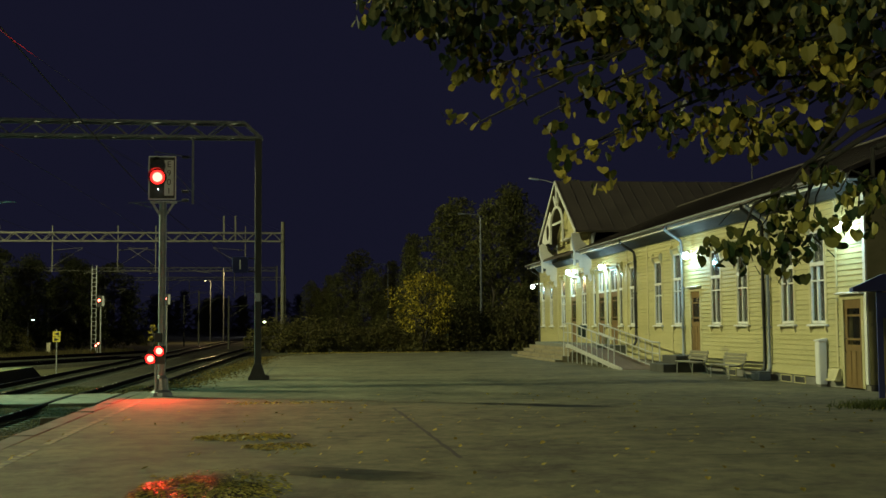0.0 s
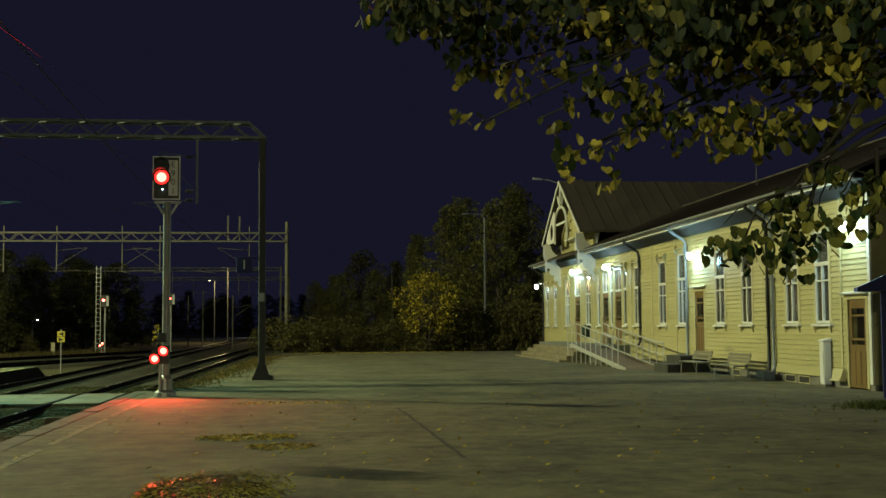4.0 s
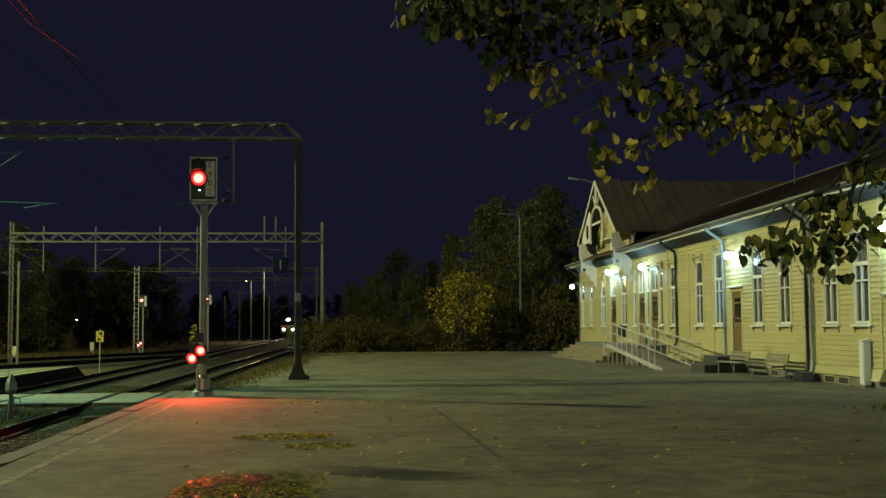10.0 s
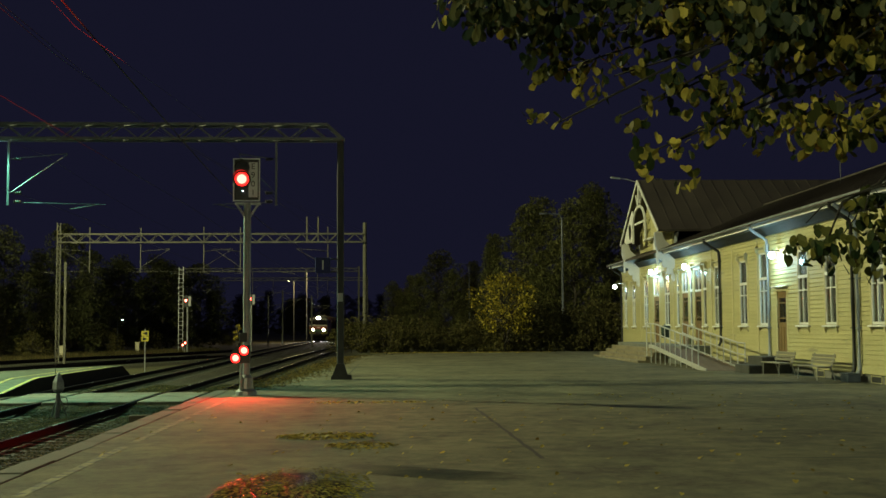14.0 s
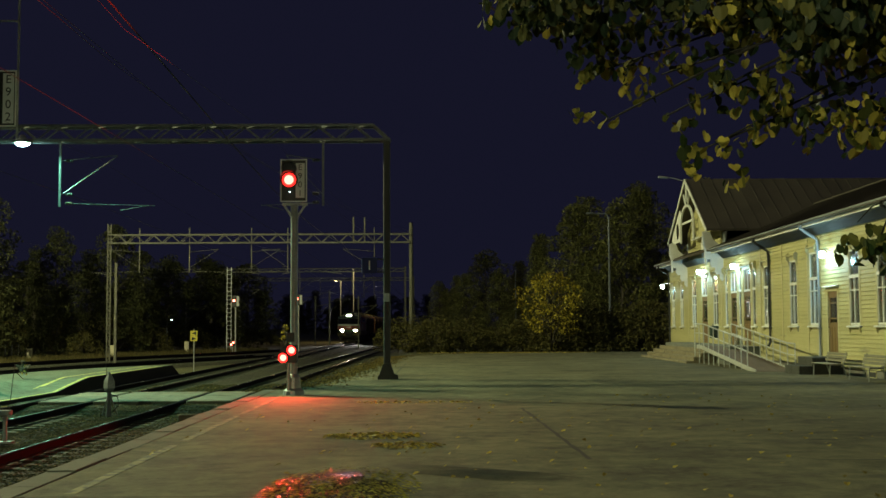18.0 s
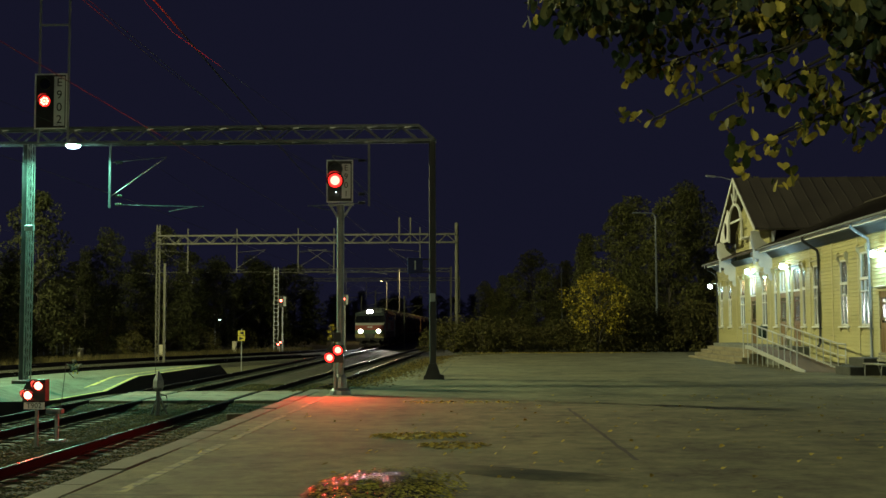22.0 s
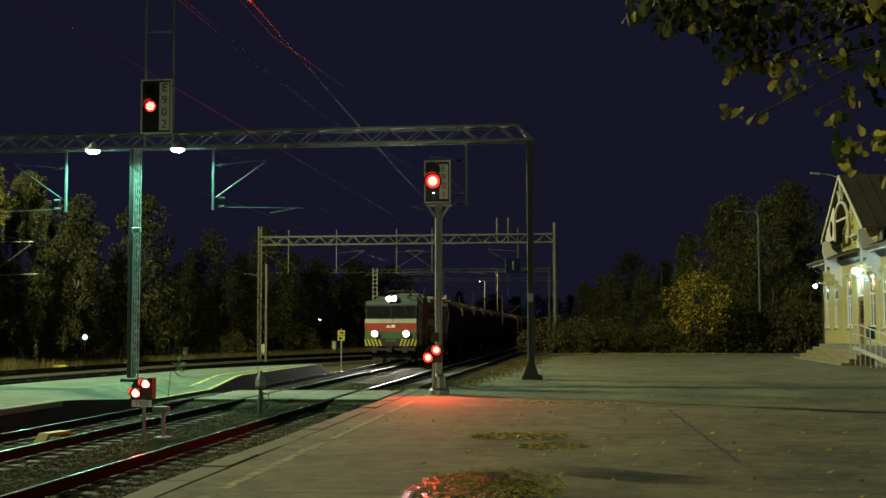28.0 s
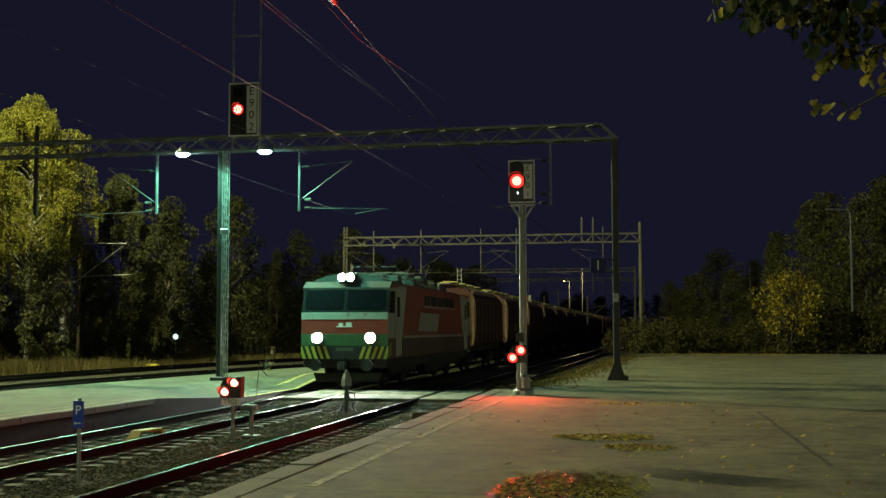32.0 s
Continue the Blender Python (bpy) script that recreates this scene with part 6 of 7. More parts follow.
def dwarf_signal(place, code, low, strength, label):
    """A low black signal with two red lamps set aslant, on a post."""
    d = thing("dwarf_signal", label, "signal", place)
    if low > 0:
        part("post", Shape().rod((0, 0.05, 0), (0, 0.05, low + 0.2), 0.038, 10), GALV, d)
    n = 8
    out = [(0.22, low), (0.22, low + 0.42), (0.02, low + 0.42)] + [(0.02 - 0.24 * math.sin(math.pi / 2 * i / n), low + 0.16 + 0.26 * math.cos(math.pi / 2 * i / n)) for i in range(1, n + 1)] + [(-0.22, low)]
    b = part("signal_box", Shape().slab(out, -0.12, 0.1), BLACK_PAINT, d, "black rounded signal box")
    for x, z in ((0.09, low + 0.30), (-0.11, low + 0.12)):
        part("lens", Shape().rod((x, -0.12, z), (x, -0.14, z), 0.075, 14), strength, b, "glowing red lens")
        if strength == RED_GLOW:
            # wider glowing ring, drawn for the lamp's halo
            part("lens_ring", Shape().rod((x, -0.12, z), (x, -0.13, z), 0.115, 16), RED_HALO, b)
        hood(b, x, -0.1, z, 0.12)
    if code:
        pl = part("number_plate", Shape().box(-0.2, 0.2, -0.10, -0.08, low - 0.15, low - 0.02), WHITE_PAINT, d, "pale plate with the signal's number")
        lettering(code, 0.14, BLACK_PAINT, pl, pose(0, -0.1025, low - 0.085, 90, 0, 0), "letters")
    return d


dwarf_signal((-3.36, 28.05, 0), "", 0.78, RED_GLOW, "low black signal with two bright red lamps at the mast")
dwarf_signal((-8.48, 22.41, -0.66), "T902", 0.88, RED_DIM, "low black signal with two red lamps between the tracks")
for p, w, cone, lift in (((-3.4, 27.72, 0.97), 950, 168, 0.0), ((-3.42, 27.75, 5.2), 4500, 64, 2.4), ((-8.5, 22.05, 0.4), 16, 160, 0.0)):
    lamp_light("red_signal_light", "SPOT", p, w, (1.0, 0.03, 0.015), 0.08, (p[0] - lift * 0.3, p[1] - 5, p[2] + lift), cone, 1.0)
lamp_light("red_signal_light", "SPOT", (-13.69, 35.9, 8.85), 14, (1.0, 0.05, 0.03), 0.1, (-13.5, 30, 8.4), 120, 0.8)

hang = thing("gantry_signal", "railway signal on a frame above the gantry showing red", "signal", (-13.89, 36.1, -0.09))
signal_head(hang, 0, 0, 8.02, 9.8, 1.04, "E902", 8.9, 0.17, RED_DIM, RED_LENS, WHITE_PAINT)
for x in (0.1, 1.04):
    part("frame_post", Shape().bar((x, 0.12, 7.6), (x, 0.12, 13.6), 0.06), GALV, hang)
for z in (9.7, 11.4, 13.0):
    part("frame_rung", Shape().bar((0.1, 0.12, z), (1.04, 0.12, z), 0.05), GALV, hang)
part("hanger", Shape().box(0.3, 0.7, 0.03, 0.14, 8.1, 8.3), GALV, hang)

num = thing("platform_number_sign", "small blue square sign with a white number one", "sign", (-1.83, 36.3, 3.55))
part("sign_plate", Shape().box(-0.24, 0.24, -0.03, 0.0, -0.25, 0.25, c=0.008), BLUE_DARK, num, "blue enamel plate")
lettering("1", 0.42, WHITE_PAINT, num, pose(0, -0.033, -0.01, 90, 0, 0), "numeral")
for z in (-0.2, 0.2):
    part("arm", Shape().bar((0.22, 0.02, z), (0.5, 0.12, z), 0.04), DARKSTEEL, num)

park = thing("stop_marker", "narrow blue sign with a white letter between the tracks", "sign", (-8.45, 16.03, -0.66))
part("post", Shape().rod((0, 0.03, 0), (0, 0.03, 1.24), 0.03, 10), GALV, park)
pp = part("sign_plate", Shape().box(-0.085, 0.085, -0.02, 0.0, 0.80, 1.2, c=0.006), BLUE_PAINT, park, "blue enamel plate")
lettering("P", 0.19, WHITE_PAINT, pp, pose(0, -0.023, 1.06, 90, 0, 0), "letter")
part("arrow", Shape().box(-0.05, 0.05, -0.024, -0.021, 0.865, 0.88).slab([(-0.07, 0.872), (-0.035, 0.895), (-0.035, 0.85)], -0.024, -0.021), WHITE_PAINT, pp)

sw = thing("track_marker_post", "grey cast post with a pointed cap between the tracks", "post", (-8.36, 30.71, -0.66))
part("post", Shape().turned([(0.06, 0), (0.055, 0.05), (0.055, 0.62), (0.13, 0.66), (0.13, 0.72)], 10), SLATE, sw)
for i in range(3):
    q = 2.1 * i + 0.5
    part("leg", Shape().rod((0.24 * math.cos(q), 0.24 * math.sin(q), 0), (0.04 * math.cos(q), 0.04 * math.sin(q), 0.5), 0.018, 6), SLATE, sw)
part("cap", Shape().turned([(0.15, 0.72), (0.14, 0.9), (0.06, 1.08), (0.01, 1.16)], 4), GALV, sw, "pointed grey cap")
part("whip", Shape().rod((-0.05, 0, 0.8), (-0.12, 0, 1.72), 0.008, 6), DARKSTEEL, sw)
part("cable_loop", Shape().tube([(0.1, 0, 0.1), (0.25, 0.05, 0.3), (0.2, 0.05, 0.5), (0.05, 0, 0.55)], 0.015), BLACK_PAINT, sw)
bx = thing("track_box", "small grey steel box on a stub post with a whip aerial", "post", (-8.45, 23.47, -0.66))
part("post", Shape().rod((0, 0, 0.02), (0, 0, 0.55), 0.045, 10), GALV, bx)
part("foot_plate", Shape().box(-0.16, 0.16, -0.14, 0.14, 0, 0.04, c=0.01), GALV, bx)
part("lid_box", Shape().box(-0.2, 0.12, -0.1, 0.1, 0.55, 0.66, c=0.02), GALV, bx)
part("whip", Shape().rod((0.08, 0, 0.66), (0.17, 0, 1.58), 0.007, 6), DARKSTEEL, bx)

arrow = thing("arrow_sign", "two small yellow boards with black arrows on a post", "sign", (-12.5, 62.33, -0.7))
part("post", Shape().rod((0, 0.03, 0), (0, 0.03, 2.3), 0.03, 8), GALV, arrow)
for z, k in ((2.07, -1), (1.78, 1)):
    bd = part("sign_board", Shape().box(-0.19, 0.19, -0.02, 0, z - 0.13, z + 0.13), YELLOW_PAINT, arrow, "yellow board with a black arrow")
    part("arrow", Shape().slab([(0.13 * k, z), (-0.12 * k, z + 0.1), (-0.12 * k, z - 0.1)], -0.028, -0.021), BLACK_PAINT, bd)

stone = single("timber_block", Shape().box(-0.28, 0.28, -0.1, 0.1, 0, 0.17, c=0.03), WOODPOLE, "dark old timber block lying beside the rail", "block", (-5.85, 28.75, RAIL_Z - 0.2), 14)
guard = single("rail_ramp", Shape().slab([(-0.55, 0), (-0.35, 0.2), (0.35, 0.2), (0.55, 0), (0.47, 0), (0.31, 0.15), (-0.31, 0.15), (-0.47, 0)], -0.12, 0.12), YELLOW_PAINT, "worn yellow wooden cover between the rails", "cover", (-10.3, 22.4, RAIL_Z - 0.19), 80)

# wall of the blue notice shelter by the house corner
sh = thing("notice_shelter", "dark blue notice board with a small roof beside the house", "notice board", (12.5, 23.83, 0), -20)
for x in (-0.05, 1.5):
    part("post", Shape().box(x - 0.06, x + 0.06, -0.06, 0.06, 0, 2.45), BLUE_DARK, sh)
part("roof", Shape().slab([(-0.62, 2.38), (0.0, 2.66), (1.45, 2.66), (2.1, 2.38), (2.1, 2.3), (-0.62, 2.3)], -0.35, 0.35), BLUE_DARK, sh, "dark blue board roof")
part("notice_panel", Shape().box(0.01, 1.44, -0.04, 0.04, 1.72, 2.28), BLUE_DARK, sh)


def far_signal(place, code_h, label, head_z, lamp=True):
    f = thing("distant_signal", label, "signal", place)
    part("mast", Shape().rod((0, 0, 0), (0, 0, head_z), 0.08, 10), GALV, f)
    part("signal_head", Shape().box(-0.35, 0.35, -0.06, 0, head_z, head_z + 1.1, c=0.03), BLACK_PAINT, f)
    part("number_strip", Shape().box(0.1, 0.32, -0.07, -0.06, head_z + 0.1, head_z + 1.0), SIGN_GREY, f)
    part("lens", Shape().rod((-0.14, -0.06, head_z + 0.62), (-0.14, -0.09, head_z + 0.62), 0.11, 12), RED_DIM, f, "glowing red lens")
    return f


far_signal((-18.0, 109, -0.7), 1, "distant railway signal showing red on a round mast", 4.3)
far_signal((-12.44, 112, -0.7), 1, "distant railway signal showing red beyond the platform", 4.5)
dwarf_signal((-17.6, 105, -0.7), "", 0.75, RED_DIM, "distant low signal with two red lamps")
latt = thing("lattice_mast", "narrow ladder-like lattice mast beside the far tracks", "mast", (-18.75, 109.8, -0.7))
s = Shape()
for x in (-0.2, 0.2):
    s.bar((x, 0, 0), (x, 0, 8.1), 0.06)
for i in range(20):
    s.bar((-0.2, 0, 0.2 + i * 0.4), (0.2, 0, 0.2 + i * 0.4), 0.04)
part("lattice", s, GALV, latt)
for x, u, h, c in ((-12.7, 150, 6.4, 1), (-8.2, 137, 5.4, 1), (-15.3, 158, 6.0, 1), (-24.5, 118, 5.0, 0), (-20.7, 128, 7.0, 0), (-22.6, 132, 7.2, 0), (-16.2, 140, 6.5, 0)):
    m = thing("line_mast", "slender grey overhead line mast in the distance", "mast", (x, u, -0.8), group="line masts")
    part("mast", Shape().bar((0, 0, 0), (0, 0, h + 0.8), 0.17, 0.17), OLD_STEEL, m)
    part("cross_arm", Shape().tube([(0, 0, h - 0.6), (2.2, 0, h - 0.3)], 0.04).tube([(0, 0, h - 1.8), (2.1, 0, h - 0.35)], 0.04), OLD_STEEL, m)


def far_lamp(place, h, reach, mat, label, lit=True):
    p = thing("street_lamp", label, "street lamp", place)
    part("pole", Shape().tube([(0, 0, 0), (0, 0, h * 0.6), (0, 0, h - 0.3), (reach * 0.15, 0, h), (reach, 0, h + 0.04)], [0.1, 0.08, 0.06, 0.05, 0.045]), SLATE, p)
    head = part("lamp_head", Shape().box(min(reach, reach * 1.5), max(reach, reach * 1.5), -0.12, 0.12, h - 0.02, h + 0.1, c=0.03), SLATE, p)
    if lit:
        part("lamp_lens", Shape().box(min(reach * 1.05, reach * 1.45), max(reach * 1.05, reach * 1.45), -0.1, 0.1, h - 0.05, h - 0.022), mat, head, "glowing lamp lens")
    return p


far_lamp((13.15, 84, 0), 9.8, -1.1, FAR_GLOW, "tall unlit street lamp at the edge of the forecourt", False)
far_lamp((11.3, 150, -0.5), 10.2, -1.3, FAR_GLOW, "unlit street lamp further off among the trees", False)
far_lamp((-24.6, 110, -0.5), 3.0, 0.35, WHITE_GLOW, "small lit street lamp beyond the far tracks")
far_lamp((-13.0, 203, -0.5), 12.5, -0.6, FAR_GLOW, "tall lit yard lamp in the distance")
far_lamp((-15.0, 200, -0.5), 10.2, -0.7, FAR_GLOW, "second tall lit yard lamp in the distance")

lamp_light("yard_lamp_light", "POINT", (-13.9, 200.5, 11.0), 2200, (1.0, 0.72, 0.3), 0.3)
lamp_light("yard_lamp_light", "POINT", (-16.2, 197.8, 9.0), 1500, (1.0, 0.72, 0.3), 0.3)

disc = thing("white_marker", "small round white lit marker on a thin post", "marker", (-30.76, 71, -0.55))
part("post", Shape().rod((0, 0, 0), (0, 0, 1.6), 0.025, 8), GALV, disc)
part("marker_disc", Shape().rod((0, 0, 1.65), (0, -0.04, 1.65), 0.17, 18), MARK_GLOW, disc, "lit white disc")
sgn = thing("no_entry_sign", "round pale sign with a dark rim on a thin post", "sign", (-34.9, 60, -0.4))
part("post", Shape().rod((0, 0, 0), (0, 0, 2.6), 0.03, 8), GALV, sgn)
part("sign_disc", Shape().rod((0, -0.03, 2.35), (0, -0.05, 2.35), 0.28, 20), RED_PAINT, sgn)
part("sign_face", Shape().rod((0, -0.052, 2.35), (0, -0.06, 2.35), 0.23, 20), SIGN_GREY, sgn)
pole = thing("line_mast", "grey wooden line mast with a cabinet and tube arms", "mast", (-34.53, 64, -0.5), group="line masts")
part("mast", Shape().rod((0, 0, 0), (0, 0, 8.0), 0.15, 10, 0.12), WOODPOLE, pole)
part("mast", Shape().rod((0.5, 0.3, 0), (0.5, 0.3, 7.9), 0.1, 10), WOODPOLE, pole)
part("cabinet", Shape().box(-0.45, -0.1, -0.3, 0.1, 1.3, 3.0, c=0.02), SIGN_GREY, pole, "slatted grey cabinet")
part("tube_arm", Shape().tube([(0, 0, 7.2), (3.6, 0, 7.15)], 0.035).tube([(0, 0, 4.6), (3.4, 0, 7.0)], 0.03).tube([(0, 0, 5.2), (3.9, 0, 5.3)], 0.03), GALV, pole)
for x, u, h, w in ((-33.7, 68, 0.95, 0.3), (-24.8, 92, 0.8, 0.25), (-28.6, 84, 0.7, 0.16), (-21.9, 106, 0.9, 0.17)):
    single("cable_cabinet", Shape().box(-w, w, -0.2, 0.2, 0, h, c=0.02).box(-w - 0.03, w + 0.03, -0.23, 0.23, h, h + 0.05, c=0.01), CREAM_BOX, "small cream cable cabinet in the grass", "cabinet", (x, u, -0.5), group="cable cabinets")
fx = thing("pole_box", "small grey box with two lamps fixed to the far gantry column", "box", (-1.17, FAR_G - 0.2, 1.2))
part("box_body", Shape().box(-0.17, 0.17, -0.12, 0.05, -0.45, 0.3, c=0.02), SIGN_GREY, fx)
for k in (-1, 1):
    part("horn", Shape().tube([(0, 0, 0.25), (k * 0.3, 0, 0.3), (k * 0.36, 0, 0.55)], 0.04), YELLOW_PAINT, fx)

# ---- overhead wires ----
FEEDER = stuff("grey_aluminium_wire", (0.04, 0.04, 0.04), (0.065, 0.065, 0.065), 0.7, metal=0.0, grain=20, patch=1, bump=0)
def wire(name, label, pts, r, mat=None):
    return single(name, Shape().tube(pts, r, 5), mat or WIRE, label, "overhead wire", group="overhead wires")


def sag(x0, u0, z0, x1, u1, z1, drop, n=10):
    return [(x0 + (x1 - x0) * i / n, u0 + (u1 - u0) * i / n, z0 + (z1 - z0) * i / n - drop * 4 * (i / n) * (1 - i / n)) for i in range(n + 1)]


for v, hang_z in ((-6.24, 7.5), (-10.42, 7.0), (-23.2, 7.0), (-27.9, 7.0)):
    contact, mess = [], []
    for i, (u0, u1) in enumerate(((-12, NEAR_G), (NEAR_G, FAR_G), (FAR_G, 140), (140, 200), (200, 260))):
        z0 = hang_z if u0 < 140 else 6.9
        k = 0.25 if i % 2 else -0.25
        shift = lambda u: 0.0 if v < -8 else 0.0005 * max(0, u - 40) ** 1.7
        mess += sag(v + shift(u0), u0, 9.4 if v > -7 and u0 < 0 else hang_z, v + shift(u1), u1, hang_z if u1 < 100 else 6.9, 0.02 if v > -7 and u1 < 40 else 0.5)[(1 if mess else 0):]
        contact += sag(v + shift(u0) + k, u0, 5.42, v + shift(u1) - k, u1, 5.42, 0.03)[(1 if contact else 0):]
    wire("messenger_wire", "bare overhead messenger wire above the track", mess, 0.018 if v > -7 else 0.004)
    wire("contact_wire", "copper contact wire above the track", contact, 0.006)
for pts in ([(-7.44, -12, 8.0), (-7.44, 22, 7.98), (-7.44, NEAR_G, 8.04), (-6.3, 46, 7.98), (-2.2, FAR_G, 8.0)],
            [(-7.3, -12, 7.9), (-7.26, 26, 7.72), (-7.26, NEAR_G, 8.02), (-5.6, 50, 7.9), (-3.7, FAR_G, 7.7)],
            [(-5.5, -12, 8.1), (-5.56, 21.1, 7.1), (-5.56, NEAR_G, 8.15), (-4.0, 56, 7.5), (-1.3, FAR_G, 8.3)]):
    wire("feeder_wire", "thin grey feeder wire strung between the gantries", pts, 0.0045 if pts[0][0] > -6 else 0.0065, FEEDER)
ins = single("wire_insulator", Shape().rod((-6.24, 21.1, 8.09), (-6.24, 21.9, 8.055), 0.07, 10), BLACK_PAINT, "dark ribbed insulator in an overhead wire", "insulator")

# white pegs in the grass and a switch box by the back tracks
PEG0, PEG1, SWITCH = (-34.8, 92.0), (-32.6, 93.2), (-29.4, 64.5)
for i in range(6):
    single("marker_peg", Shape().rod((0, 0, 0), (0, 0, 0.85), 0.05, 8, 0.04), WHITE_PAINT, "short white peg in the dry grass", "peg", (PEG0[0] + (PEG1[0] - PEG0[0]) * i / 5, PEG0[1] + (PEG1[1] - PEG0[1]) * i / 5, -0.44), group="pegs in the grass")
sb = thing("switch_box", "low yellow cover of a switch beside the back track", "switch box", (SWITCH[0], SWITCH[1], -0.66), 10)
part("box_body", Shape().slab([(-0.45, 0), (-0.35, 0.2), (0.35, 0.2), (0.45, 0)], -0.3, 0.3), YELLOW_PAINT, sb)
part("drive_rod", Shape().rod((0.4, 0, 0.06), (1.3, 0, 0.06), 0.03, 8), GALV, sb)

# ---- leaves ----
def leaf_mesh(name, places, size, material, outline, flat=0.0, hang=0.0, seed=1, facing=0.0):
    """Many single leaves, each a small folded blade at its place."""
    rng = np.random.default_rng(seed)
    places = np.asarray(places, float)
    n, k = len(places), len(outline)
    base = np.array(outline, float)
    yaw, tip, roll = rng.uniform(0, 2 * np.pi, n), rng.normal(-0.5 - hang, 0.5, n) * (1 - flat), rng.normal(0, 0.6, n) * (1 - flat)
    if facing:
        yaw = np.pi / 2 * rng.choice((-1, 1), n) + rng.normal(0, facing, n)
    s = size * rng.uniform(0.5, 1.3, n)
    cy, sy, cp, sp, cr, sr = np.cos(yaw), np.sin(yaw), np.cos(tip), np.sin(tip), np.cos(roll), np.sin(roll)
    ax = np.stack([cy * cp, sy * cp, sp], -1)
    side = np.stack([-sy * cr + cy * sp * -sr * -1 * 0, cy * cr, sr], -1)
    side /= np.linalg.norm(side, axis=1, keepdims=True)
    up = np.cross(ax, side)
    v = places[:, None, :] + s[:, None, None] * (base[None, :, 0:1] * ax[:, None, :] + base[None, :, 1:2] * side[:, None, :] + base[None, :, 2:3] * up[:, None, :])
    me = bpy.data.meshes.new(name)
    half = k // 2
    f = []
    for i in range(n):
        o = i * k
        f.append(tuple(range(o, o + half + 1)))
        f.append((o,) + tuple(range(o + half, o + k)))
    me.from_pydata(v.reshape(-1, 3).tolist(), [], f)
    me.materials.append(material)
    return me


ROUND = [(0, 0, 0), (-0.12, 0.24, 0.05), (-0.02, 0.47, 0.1), (0.26, 0.6, 0.12), (0.6, 0.52, 0.09), (0.88, 0.28, 0.02), (1.04, 0, -0.08), (0.88, -0.28, 0.02), (0.6, -0.52, 0.09), (0.26, -0.6, 0.12), (-0.02, -0.47, 0.1), (-0.12, -0.24, 0.05)]
HEART = [(0, 0, 0), (-0.1, 0.26, 0.05), (0.12, 0.48, 0.1), (0.45, 0.5, 0.1), (0.78, 0.3, 0.03), (1.06, 0, -0.08), (0.78, -0.3, 0.03), (0.45, -0.5, 0.1), (0.12, -0.48, 0.1), (-0.1, -0.26, 0.05)]
BLADE = [(0, 0, 0), (0.4, 0.32, 0.05), (1, 0, 0), (0.4, -0.32, 0.05)]


def cloud(centre, radius, n, rng, hollow=0.55):
    """Places in the outer part of an uneven lump."""
    d = rng.normal(size=(n, 3))
    d /= np.linalg.norm(d, axis=1, keepdims=True)
    r = (hollow + (1 - hollow) * rng.random(n) ** 0.6)[:, None]
    return np.asarray(centre) + d * r * np.asarray(radius)


def bunched(places, rng, each=4, gap=0.03):
    """Gathers single places into tufts of overlapping leaves."""
    keep = places[rng.permutation(len(places))[:max(1, len(places) // each)]]
    return np.repeat(keep, each, axis=0) + rng.normal(0, gap, (len(keep) * each, 3))


def limb(s, a, b, r0, r1, bend, rng):
    a, b = Vector(a), Vector(b)
    pts = []
    for i in range(6):
        t = i / 5
        p = a.lerp(b, t) + Vector(rng.normal(0, bend, 3)) * math.sin(math.pi * t) + Vector((0, 0, bend * 1.2 * math.sin(math.pi * t)))
        pts.append(p)
    s.tube(pts, [r0 + (r1 - r0) * i / 5 for i in range(6)], 6)
    return pts


def tree(name, label, place, height, spread, lumps, per, size, leaf, bark, seed, low=0.25, trunk_r=0.16, drop=0.0, narrow=1.0):
    """A trunk with limbs that carry uneven lumps of leaves."""
    rng = np.random.default_rng(seed)
    t = thing(name, label, "tree" if "bush" not in name else "bush", place)
    wood = Shape()
    top = height * 0.92
    tr = limb(wood, (0, 0, 0), (rng.normal(0, 0.2), rng.normal(0, 0.2), top), trunk_r, 0.03, 0.12, rng)
    spots = []
    for i in range(lumps):
        q = (i + 0.5) / lumps
        z = height * (low + (0.97 - low) * q)
        a = i * 2.4 + rng.uniform(-0.5, 0.5)
        wide = spread * (math.sin(math.pi * min(1, (0.25 + 0.75 * q))) ** 0.7 if narrow >= 1 else (1.05 - q) * 0.9)
        reach = wide * rng.uniform(0.45, 0.95)
        c = (reach * math.cos(a), reach * math.sin(a), z)
        limb(wood, (0, 0, max(0.3, z - reach * 0.7 - 0.3)), c, 0.05, 0.012, 0.12, rng)
        rad = spread * rng.uniform(0.24, 0.42) * (1.15 - 0.55 * q if drop else 1.0)
        spots.append(cloud(c, (rad, rad, rad * rng.uniform(0.6, 0.9)), per, rng))
        if drop:
            for k in range(7):
                o = np.array(c) + rng.normal(0, rad * 0.5, 3)
                spots.append(o + np.stack([rng.normal(0, 0.06, per // 9), rng.normal(0, 0.06, per // 9), -np.linspace(0, drop, per // 9)], -1))
    part("trunk", wood, bark, t, "trunk and limbs", smooth=True)
    part("crown", leaf_mesh("crown", np.concatenate(spots), size, leaf, BLADE, hang=0.4 if drop else 0.0, seed=seed), leaf, t, "crown of many small leaves")
    return t


